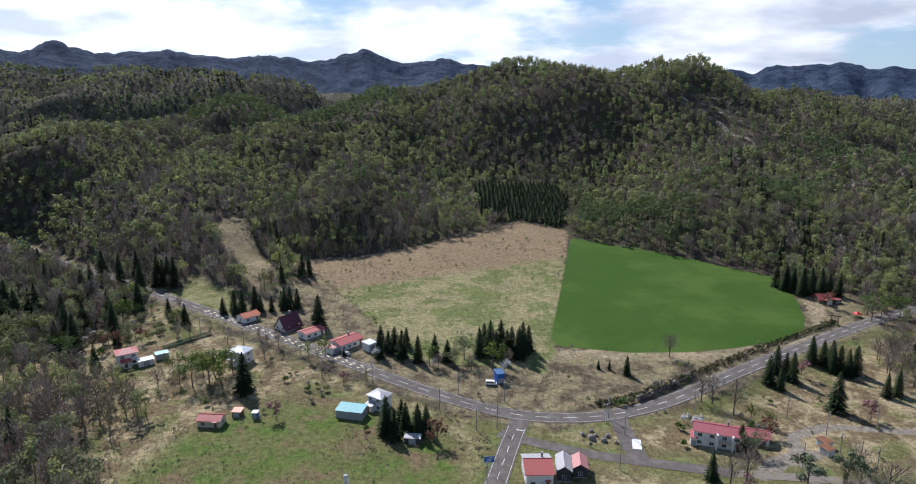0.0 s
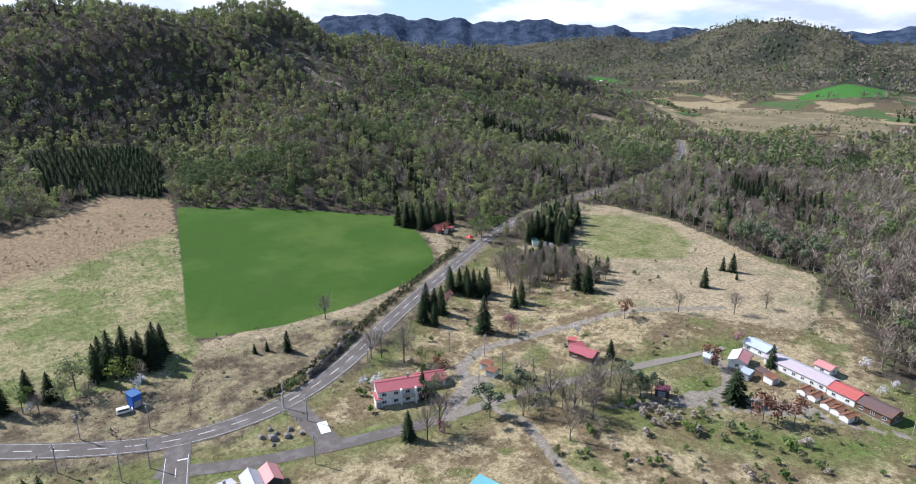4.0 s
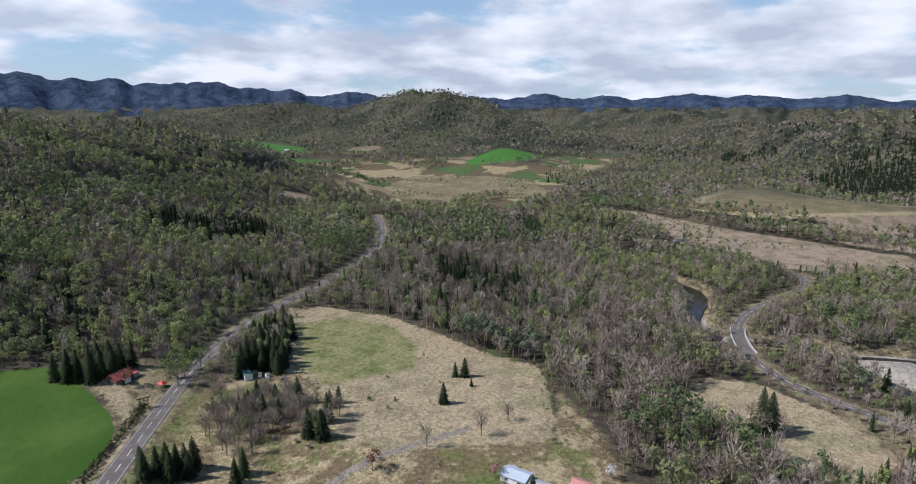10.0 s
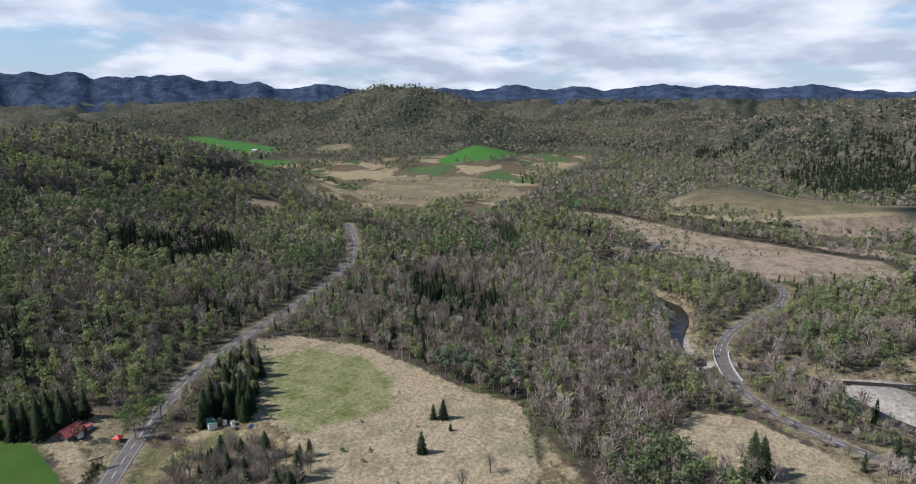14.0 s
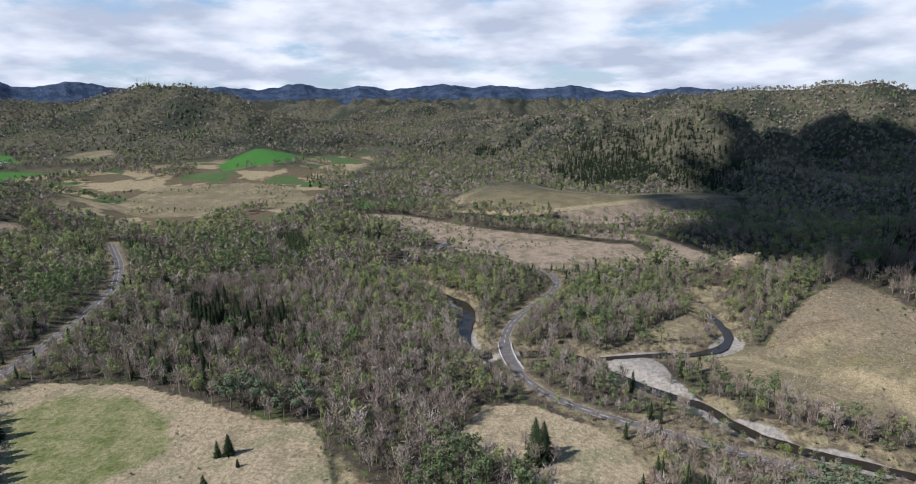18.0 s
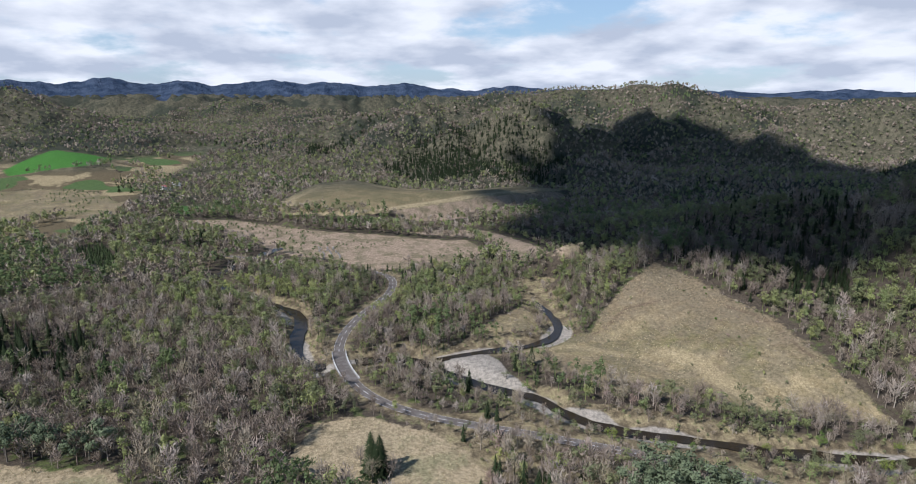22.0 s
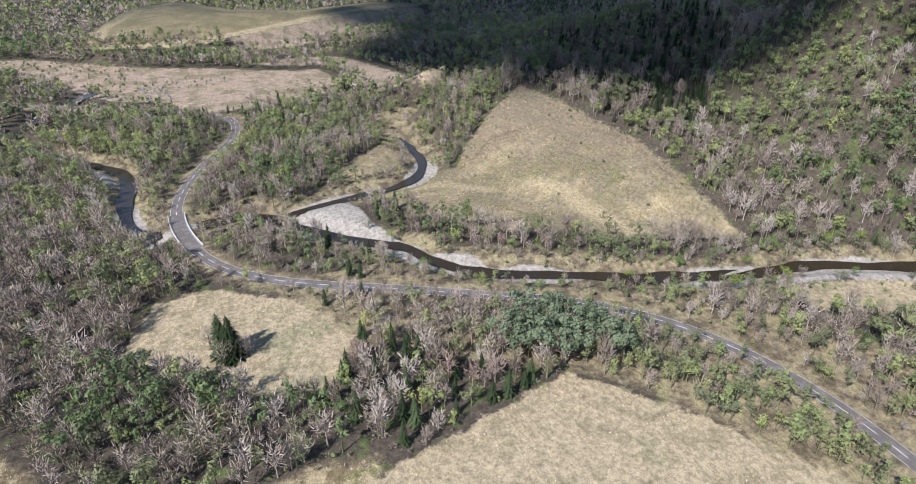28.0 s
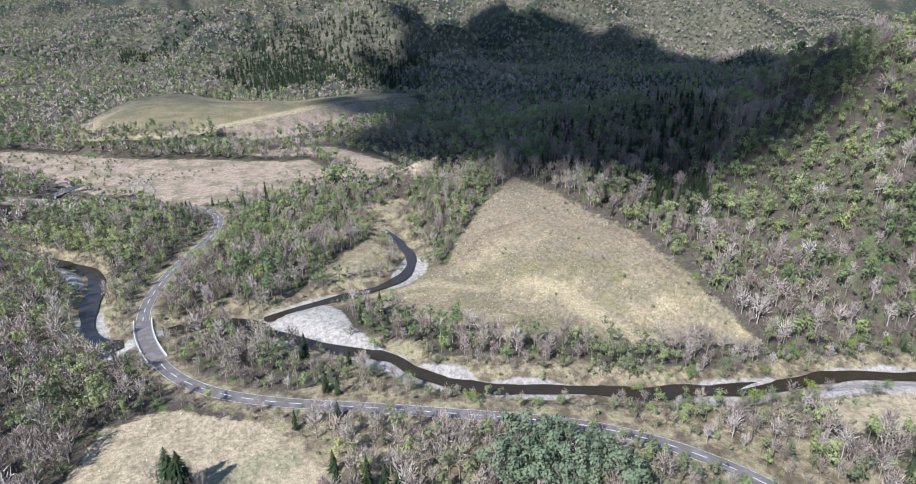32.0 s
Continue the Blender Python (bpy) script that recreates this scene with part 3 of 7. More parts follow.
    grass = m.mix(m.rng(fine, 0.3, 0.7), (0.034, 0.078, 0.012), (0.058, 0.112, 0.020))
    grass = m.mix(m.rng(wide, 0.45, 0.65), grass, m.mix(0.5, grass, (0.095, 0.145, 0.034)))
    grass = m.mix(m.math("MULTIPLY", m.rng(m.noise(0.06, 8, 0.75), 0.50, 0.62), 0.45), grass, (0.050, 0.085, 0.020))
    c = m.mix(zone("field", 0.6, 0.12), c, grass)
    m.color(c)
    m.bump(m.math("ADD", m.math("MULTIPLY", fine, 0.4), m.math("MULTIPLY", mid, 2.0)), 0.6, 0.5)
    return m.m


SWATHES = [([(386, -108), (372, -118), (343, -122), (314, -132), (301, -152)], 6.0), ([(408, -14), (409, -40), (409, -61), (390, -85)], 4.0), ([(365, -18), (346, -38), (330, -66), (310, -98)], 5.0)]
DITCHES = [([(390, -10), (374, -33), (360, -49), (355, -69), (351, -89)], 2.2), ([(425, -80), (431, -92), (444, -109), (441, -136)], 1.6), ([(417, -164), (396, -174), (355, -173), (332, -174)], 1.5)]
TRACKS = [([(221, 666), (246, 660), (262, 645), (278, 581)], 2.6), ([(248, 708), (284, 698), (321, 691)], 2.2), ([(236, 690), (270, 680), (300, 660)], 1.8), ([(230, 678), (262, 665), (290, 640)], 1.8),
          ([(697, 348), (670, 326), (643, 307), (624, 292)], 3.0), ([(112, 178), (113, 190), (117, 202), (133, 209), (170, 204), (197, 195), (235, 172)], 2.2), ([(157, 141), (183, 114), (205, 78), (215, 58)], 1.6),
          ([(140, 152), (152, 145), (168, 137), (182, 136), (192, 143), (199, 155)], 2.0), ([(110, 176), (112, 160), (104, 135), (100, 110)], 1.8),
          ([(168, 140), (180, 128), (190, 112)], 2.6), ([(96, 178), (105, 186), (118, 190)], 3.2)]


def build_ground():
    nx, ny = GX.shape
    idx = np.arange(nx * ny).reshape(nx, ny)
    quads = np.stack([idx[:-1, :-1], idx[1:, :-1], idx[1:, 1:], idx[:-1, 1:]], -1).reshape(-1, 4)
    me = raw_mesh("ground", np.stack([GX, GY, GZ], -1).reshape(-1, 3), quads.ravel(), np.full(len(quads), 4), ground_material(), True)
    sdf = lambda *polys: np.maximum.reduce([inside(GX, GY, p) for p in polys])
    float_attr(me, "village", sdf(VILLAGE))
    float_attr(me, "pasture", np.maximum(sdf([(-60, 240), (-10, 215), (5, 190), (0, 100), (-120, 110), (-95, 200)]), np.maximum.reduce([-seg_dist(GX, GY, [(90, 222), (150, 262), (200, 292)])[0] + 7, 9 - seg_dist(GX, GY, ROAD[1:16])[0], 7 - seg_dist(GX, GY, LANE)[0], 9 - seg_dist(GX, GY, SIDE)[0],
                                                    9 - seg_dist(GX, GY, [(141, 150), (152, 125), (170, 100), (205, 88), (226, 96)])[0], 12 - np.hypot(GX - 176, GY - 140)])))
    float_attr(me, "verge", np.maximum.reduce([np.where((GX < 335) & (GY < 40), 42, 7) - seg_dist(GX, GY, VROAD)[0], 7 - seg_dist(GX, GY, ROAD)[0], np.where(GX < 560, 15 - np.minimum(seg_dist(GX, GY, RIVER)[0], seg_dist(GX, GY, CREEK)[0]), -50),
                                               sdf(NORTHVERGE)]))
    float_attr(me, "meadow", sdf(MEADOW))
    float_attr(me, "meadow_back", 0.91 * (GY - 345 - 0.44 * (GX + 75)))
    float_attr(me, "yellow", sdf(YELLOW, LONEFIELD, SOUTHFIELD, LONGGRASS, SOUTH2))
    float_attr(me, "green2", sdf(GREEN2, HILLGREEN))
    float_attr(me, "tri", sdf(TRIHILL, TANFAR, FARTAN, KNOLL_TOP, KNOLL_CUT, CREEKLAND, CLEARING, SCREE))
    float_attr(me, "tri_top", 0.6 * (GX - 348) - 0.8 * (GY + 63) - 90)
    float_attr(me, "pink", sdf(PINK, PINK2, BARE1, BARE2, SCARP))
    float_attr(me, "terrace", sdf(TERRACE))
    float_attr(me, "far_green", sdf(FARGREEN, FARGREEN2, FARGREEN3, FARGREEN4, FARGREEN5, FARGREEN6))
    float_attr(me, "field", sdf(FIELD))
    float_attr(me, "gravel", np.maximum(sdf(GRAVEL, GRAVEL2, GRAVEL3, GRAVEL4, GRAVEL5, GRAVEL6), 18 * (fbm(GX / 34, GY / 34, 3) - 0.47) * sstep(470, 440, GX) - 40 * sstep(440, 500, GX) - (np.minimum(seg_dist(GX, GY, RIVER)[0], seg_dist(GX, GY, CREEK)[0]) - 3)))
    trk = np.full(GX.shape, -1e3)
    for pts, half in TRACKS:
        trk = np.maximum(trk, half - seg_dist(GX, GY, pts)[0])
    float_attr(me, "track", trk)
    for nm, lines in (("swathe", SWATHES), ("ditch", DITCHES)):
        float_attr(me, nm, np.maximum.reduce([half - seg_dist(GX, GY, pts)[0] for pts, half in lines]))
    R = np.hypot(GX - 60, GY - 60)
    low = sstep(690, 760, GX) * sstep(330, 380, GY + 0.0 * GX) * sstep(34, 22, GZ) * (sdf(TANFAR, PINK, TERRACE, FARGREEN, FARGREEN2, FARGREEN3, FARTAN, FARGREEN4, FARGREEN5) < 0)
    float_attr(me, "lowland", low * (R < 3300))
    float_attr(me, "far", (1 - low) * sstep(750, 1050, R) * (sdf(FARGREEN, FARGREEN2, FARGREEN3, FARTAN, TANFAR) < 0))
    tagged(new("ground", me), "spring valley ground of dry grass, meadow and wooded hills", "ground", kind="structure")


build_ground()


def build_cloud():
    """One of the drifting cumulus clouds, high to the north-west, whose shade lies on the southern hills."""
    rng = np.random.default_rng(3)
    up, V, F, at = 2300.0, [], [], 0
    drift = np.array((SUN_TO.x, SUN_TO.y)) / SUN_TO.z * (up - 15)
    n = 12
    th, ph = np.meshgrid(np.linspace(0, np.pi, n), np.linspace(0, 2 * np.pi, 2 * n, endpoint=False), indexing="ij")
    ball = np.stack([np.sin(th) * np.cos(ph), np.sin(th) * np.sin(ph), np.cos(th)], -1).reshape(-1, 3)
    idx = np.arange(2 * n * n).reshape(n, 2 * n)
    quads = np.stack([idx[:-1], idx[1:], np.roll(idx, -1, 1)[1:], np.roll(idx, -1, 1)[:-1]], -1).reshape(-1, 4)
    for x, y, r in CLOUD_PUFFS:
        for k in range(8):
            q = r * (1.0 if k == 0 else rng.uniform(0.25, 0.55))
            c = np.array((x + drift[0], y + drift[1], up)) + (0 if k == 0 else np.r_[rng.normal(size=2) * r * 0.75, rng.uniform(0, 0.4) * r])
            lump = 1 + 0.22 * (fbm(ball[:, 0] * 2 + at, ball[:, 1] * 2 + ball[:, 2] * 3, 3) - 0.5)[:, None]
            p = ball * q * lump * (1, 1, 0.55)
            p[:, 2] = np.maximum(p[:, 2], -0.18 * q)
            V.append(c + p)
            F.append(quads + at)
            at += len(ball)
    m = Mat("cloud_vapour", 1.0)
    m.color(m.mix(m.noise(0.01, 4), (0.74, 0.75, 0.78), (0.84, 0.85, 0.86)))
    F = np.concatenate(F)
    me = raw_mesh("backdrop_cloud", np.concatenate(V), F.ravel(), np.full(len(F), 4), m.m, True)
    tagged(new("backdrop_cloud", me), "heaped white cumulus cloud drifting over the hills", "cloud", kind="structure")


CLOUD_PUFFS = [(610, -260, 85), (690, -215, 85), (770, -250, 105), (700, -340, 125), (850, -300, 120), (960, -320, 120), (1010, -430, 150), (850, -450, 165), (690, -460, 130),
               (1120, -520, 140), (1210, -560, 105), (960, -600, 160), (800, -620, 160), (560, -350, 80), (1060, -680, 130), (590, -450, 95), (620, -600, 125), (1030, -270, 70), (530, -275, 80), (570, -215, 60), (480, -340, 85), (1240, -450, 90), (1180, -380, 80), (640, -200, 45), (700, -195, 60), (600, -235, 60), (790, -205, 60), (870, -245, 70), (540, -245, 50), (1130, -420, 115), (1080, -345, 85), (1290, -600, 95), (1260, -520, 80)]
build_cloud()


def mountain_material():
    m = Mat("hazed_mountain", 0.95)
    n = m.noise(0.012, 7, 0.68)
    # the blue-grey is haze of distance, painted into the base colour
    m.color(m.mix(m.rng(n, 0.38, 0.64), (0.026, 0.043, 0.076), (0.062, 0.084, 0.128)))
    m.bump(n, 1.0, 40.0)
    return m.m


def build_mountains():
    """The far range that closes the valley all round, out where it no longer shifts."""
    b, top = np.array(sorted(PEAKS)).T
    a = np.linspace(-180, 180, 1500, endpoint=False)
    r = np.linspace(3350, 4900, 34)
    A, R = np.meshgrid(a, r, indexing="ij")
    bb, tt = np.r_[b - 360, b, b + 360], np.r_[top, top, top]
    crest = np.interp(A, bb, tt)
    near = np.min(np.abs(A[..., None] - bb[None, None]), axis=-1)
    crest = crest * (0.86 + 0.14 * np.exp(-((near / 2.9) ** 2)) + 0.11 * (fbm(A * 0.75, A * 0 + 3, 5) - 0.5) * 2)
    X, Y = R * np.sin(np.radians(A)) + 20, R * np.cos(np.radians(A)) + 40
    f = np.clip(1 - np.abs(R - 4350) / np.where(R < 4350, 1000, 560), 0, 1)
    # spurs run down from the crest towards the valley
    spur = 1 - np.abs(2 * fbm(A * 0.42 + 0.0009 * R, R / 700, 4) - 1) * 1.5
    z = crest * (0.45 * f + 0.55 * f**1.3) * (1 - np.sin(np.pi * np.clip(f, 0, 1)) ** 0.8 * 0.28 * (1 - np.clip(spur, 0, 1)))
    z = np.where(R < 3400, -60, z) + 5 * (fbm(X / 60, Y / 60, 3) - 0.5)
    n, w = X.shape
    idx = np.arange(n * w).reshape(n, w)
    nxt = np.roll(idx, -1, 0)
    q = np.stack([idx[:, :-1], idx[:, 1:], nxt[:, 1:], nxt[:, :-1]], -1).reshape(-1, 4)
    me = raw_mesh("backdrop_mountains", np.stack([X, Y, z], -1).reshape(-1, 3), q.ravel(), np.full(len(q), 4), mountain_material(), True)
    tagged(new("backdrop_mountains", me), "range of wooded mountains in painted blue-grey haze on the horizon", "mountains", kind="structure")


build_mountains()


# ---------------- roads and water ----------------
def offset_line(pts, step):
    """A polyline resampled smoothly at even steps, with its sideways directions."""
    p = np.array(pts, float)
    s = np.r_[0, np.cumsum(np.hypot(*np.diff(p, axis=0).T))]
    q = np.arange(0, s[-1], step)
    # round the corners by averaging the straight resampling
    x, y = np.interp(q, s, p[:, 0]), np.interp(q, s, p[:, 1])
    k = max(1, int(14 / step))
    ker = np.ones(2 * k + 1) / (2 * k + 1)
    for _ in range(2):
        x = np.convolve(np.r_[np.full(k, x[0]), x, np.full(k, x[-1])], ker, "valid")
        y = np.convolve(np.r_[np.full(k, y[0]), y, np.full(k, y[-1])], ker, "valid")
    tx, ty = np.gradient(x), np.gradient(y)
    n = np.hypot(tx, ty)
    return x, y, -ty / n, tx / n, q


def strip(name, pts, offs, lift, mat, step=4.0, z_of=None, lo=None, hi=None):
    """A band along a line; offs: the side distances of its long edges."""
    x, y, nx, ny, q = offset_line(pts, step)
    if lo is not None:
        k = (q >= lo) & (q <= hi)
        x, y, nx, ny = x[k], y[k], nx[k], ny[k]
    vs = []
    zc = ground_z(x, y) if z_of is None else z_of(x, y)
    for o in offs:
        px, py = x + nx * o, y + ny * o
        vs.append(np.stack([px, py, zc + lift], -1))
    V = np.stack(vs, 1)
    n, w = V.shape[:2]
    idx = np.arange(n * w).reshape(n, w)
    quads = np.stack([idx[:-1, :-1], idx[:-1, 1:], idx[1:, 1:], idx[1:, :-1]], -1).reshape(-1, 4)
    return raw_mesh(name, V.reshape(-1, 3), quads[:, ::-1].ravel(), np.full(len(quads), 4), mat)


def asphalt_material():
    m = Mat("asphalt", 0.85)
    c = m.mix(m.rng(m.noise(6, 5, 0.7), 0.3, 0.7), (0.094, 0.081, 0.071), (0.150, 0.132, 0.117))
    c = m.mix(m.rng(m.noise(0.25, 4), 0.45, 0.65), c, m.mix(0.5, c, (0.20, 0.185, 0.175)))
    m.color(c)
    m.bump(m.noise(20, 3), 0.3, 0.02)
    return m.m


ASPHALT = asphalt_material()
for nm, pts, half in (("road_main", ROAD, 3.9), ("road_side", SIDE, 3.6), ("road_valley", VROAD, 3.1), ("road_lane", LANE[:7], 2.6), ("road_apron", [(60, 222), (58, 210), (59, 198), (60, 184), (60, 176)], 3.4)):
    lift = {"road_side": 0.105, "road_lane": 0.09, "road_apron": 0.075}.get(nm, 0.12)
    tagged(new(nm, strip(nm, pts, (-half, 0, half), lift, ASPHALT)), "worn grey asphalt road through the valley", "road", kind="structure")


def water_material():
    m = Mat("river_water", 0.2)
    m.p.inputs["Specular IOR Level"].default_value = 0.22
    m.color(m.mix(m.noise(0.08, 4), (0.014, 0.011, 0.007), (0.040, 0.029, 0.017)))
    m.bump(m.noise(1.6, 5), 0.5, 0.08)
    return m.m


WATER = water_material()


def water_strip(name, pts, half, seed):
    """The stream's surface, with an uneven shore."""
    x, y, nx, ny, q = offset_line(pts, 3.0)
    z = np.convolve(np.pad(ground_z(x, y), 8, "edge"), np.ones(17) / 17, "valid") + 0.75
    w = half * (0.62 + 0.85 * fbm(q / 17 + seed, q * 0 + 5, 3))
    side = 6.0 * (fbm(q / 30 + 3 * seed, q * 0 + 1, 2) - 0.5)
    V = np.stack([np.stack([x + nx * o, y + ny * o, z], -1) for o in (side - w, side, side + w)], 1)
    n = len(x)
    idx = np.arange(n * 3).reshape(n, 3)
    quads = np.stack([idx[:-1, :-1], idx[1:, :-1], idx[1:, 1:], idx[:-1, 1:]], -1).reshape(-1, 4)
    me = raw_mesh(name, V.reshape(-1, 3), quads[:, ::-1].ravel(), np.full(len(quads), 4), WATER)
    tagged(new(name, me), "shallow brown river winding between gravel bars", "river", kind="structure")


water_strip("water_river", RIVER, 3.7, 1)
water_strip("water_creek", CREEK[:9], 2.9, 2)

def lane_material():
    m = Mat("gravel_lane", 0.95)
    c = m.mix(m.rng(m.noise(2.5, 5, 0.7), 0.3, 0.7), (0.15, 0.13, 0.105), (0.27, 0.24, 0.20))
    m.color(m.mix(m.rng(m.noise(0.2, 4), 0.5, 0.65), c, (0.19, 0.165, 0.10)))
    m.bump(m.noise(6, 4), 0.4, 0.05)
    return m.m


LANEMAT = lane_material()
tagged(new("road_gravel_lane", strip("road_gravel_lane", LANE[5:], (-2.1, 0, 2.1), 0.06, LANEMAT)), "pale gravel lane between the old houses", "road", kind="structure")


# ---------------- paint on the roads ----------------
def paint_material(name, col):
    m = Mat(name, 0.7)
    m.color(m.mix(m.rng(m.noise(5, 5, 0.7), 0.45, 0.7), col, (0.25, 0.24, 0.23)))
    return m.m


PAINT_W, PAINT_Y = paint_material("worn_white_paint", (0.70, 0.69, 0.66)), paint_material("worn_yellow_paint", (0.60, 0.52, 0.33))


def marks(name, pts, spans, o0, o1, mat, label):
    """Painted bars along a line: spans of its length, between two side distances."""
    x, y, nx, ny, q = offset_line(pts, 1.0)
    z = ground_z(*[np.array(c) for c in (x, y)])
    V, F = [], []
    for a, b in spans:
        b = min(b, q[-1] - 0.5)
        if b <= a:
            continue
        n = max(2, int((b - a) / 3) + 1)
        s = np.linspace(a, b, n)
        cx, cy, sx, sy, cz = (np.interp(s, q, c) for c in (x, y, nx, ny, z))
        at = len(V)
        for k in range(n):
            V.append((cx[k] + sx[k] * o0, cy[k] + sy[k] * o0, cz[k] + 0.135))
            V.append((cx[k] + sx[k] * o1, cy[k] + sy[k] * o1, cz[k] + 0.135))
        F += [(at + 2 * k, at + 2 * k + 1, at + 2 * k + 3, at + 2 * k + 2)[::-1] for k in range(n - 1)]
    F = np.array(F)
    tagged(new(name, raw_mesh(name, np.array(V), F.ravel(), np.full(len(F), 4), mat)), label, "road marking", kind="structure")


def line_length(pts):
    return sum(math.hypot(b[0] - a[0], b[1] - a[1]) for a, b in zip(pts, pts[1:]))


for nm, pts, edge in (("road_marking_main", ROAD, 3.2), ("road_marking_valley", VROAD, 2.9)):
    T = line_length(pts)
    marks(nm + "_centre", pts, [(s, s + 5) for s in np.arange(4, T - 8, 10)], -0.12, 0.12, PAINT_W, "worn white centre dashes on the road")
    for s in (-1, 1):
        marks(nm + "_edge", pts, [(2, T - 2)], s * edge - 0.05, s * edge + 0.05, PAINT_W, "thin white edge line on the road")
for edge in (-3.0, 3.0):
    marks("road_marking_side_edge", SIDE, [(17, 120)], edge - 0.06, edge + 0.06, PAINT_W, "thin white edge line on the side road")
marks("road_marking_side", SIDE, [(s, s + 4) for s in np.arange(23, 90, 8)], -0.1, 0.1, PAINT_W, "worn white centre dashes on the side road")
marks("road_marking_stop", SIDE, [(19.0, 19.6)], 0.2, 3.0, PAINT_W, "white stop line at the junction")
HATCH = [(s, s + 1.6) for s in np.arange(246, 360, 4.6)]
for s in (-1, 1):
    marks("road_marking_hatch", ROAD, HATCH, s * 0.6, s * 1.55, PAINT_Y, "faded yellow bars beside the centre line")
# ---------------- woods ----------------
def tree_material(name, ramp, rough=0.9, clear=0.0):
    """ramp: pairs of place and colour, by which a tree's own tint runs."""
    m = Mat(name, rough)
    r = m.node("ValToRGB")
    while len(r.color_ramp.elements) > 1:
        r.color_ramp.elements.remove(r.color_ramp.elements[0])
    for k, (at, col) in enumerate(ramp):
        e = r.color_ramp.elements[0] if k == 0 else r.color_ramp.elements.new(at)
        e.position, e.color = at, (*col, 1)
    m.link(m.attr("tint"), r.inputs[0])
    g = m.node("NewGeometry")
    m.color(m.mix(m.rng(g.outputs["Random Per Island"], 0, 1, 0.0, 0.5, False), r.outputs[0], m.mix(0.5, r.outputs[0], (0.02, 0.02, 0.012)), "MIX"))
    if clear:
        # thin leaves let some light through
        tr, mx = m.node("BsdfTranslucent"), m.node("MixShader")
        mx.inputs[0].default_value = clear
        m.link(r.outputs[0], tr.inputs[0])
        m.link(m.p.outputs[0], mx.inputs[1])
        m.link(tr.outputs[0], mx.inputs[2])
        m.link(mx.outputs[0], m.t.nodes["Material Output"].inputs["Surface"])
    return m.m


BARE = tree_material("bare_twigs", [(0.0, (0.148, 0.114, 0.090)), (0.22, (0.315, 0.260, 0.212)), (0.42, (0.205, 0.162, 0.126)), (0.6, (0.380, 0.322, 0.268)), (0.72, (0.298, 0.258, 0.166)), (0.88, (0.430, 0.370, 0.315)), (1.0, (0.310, 0.220, 0.178))])
LEAFY = tree_material("spring_leaves", [(0.0, (0.150, 0.165, 0.092)), (0.25, (0.258, 0.270, 0.130)), (0.45, (0.185, 0.205, 0.115)), (0.65, (0.330, 0.350, 0.145)), (0.82, (0.250, 0.300, 0.130)), (1.0, (0.400, 0.420, 0.150))], clear=0.36)
LARCH = tree_material("larch_green", [(0.0, (0.110, 0.145, 0.066)), (1.0, (0.185, 0.235, 0.100))], clear=0.3)
FIR = tree_material("dark_needles", [(0.0, (0.017, 0.026, 0.012)), (0.6, (0.030, 0.045, 0.019)), (1.0, (0.055, 0.075, 0.034))])


def tuft_cloud(rng, n, size, place):
    """n loose triangles at places, lying loosely along the outside of the crown: its clumps of leaves."""
    c, face = place(n)
    face = face + 0.55 * rng.normal(size=(n, 3))
    a = np.cross(face, rng.normal(size=(n, 3)))
    a /= np.linalg.norm(a, axis=1)[:, None]
    b = np.cross(a, face)
    b /= np.linalg.norm(b, axis=1)[:, None]
    s = size * rng.uniform(0.6, 1.3, (n, 1))
    tri = np.stack([c + s * a, c - 0.6 * s * a + 0.8 * s * b, c - 0.6 * s * a - 0.8 * s * b], 1)
    return tri.reshape(-1, 3), np.arange(3 * n).reshape(-1, 3)


def prism(p, q, r0, r1, n=3):
    """A tapered stick from p to q."""
    p, q = np.array(p, float), np.array(q, float)
    d = (q - p) / np.linalg.norm(q - p)
    u = np.cross(d, (0.3, 0.9, 0.2))
    u /= np.linalg.norm(u)
    w = np.cross(d, u)
    a = np.arange(n) * 2 * np.pi / n
    ring = np.cos(a)[:, None] * u + np.sin(a)[:, None] * w
    v = np.r_[p + r0 * ring, q + r1 * ring]
    f = [(k, (k + 1) % n, n + (k + 1) % n) for k in range(n)] + [(k, n + (k + 1) % n, n + k) for k in range(n)]
    return v, np.array(f)


def join(parts):
    vs, fs, at = [], [], 0
    for v, f in parts:
        vs.append(v)
        fs.append(f + at)
        at += len(v)
    return np.concatenate(vs), np.concatenate(fs)


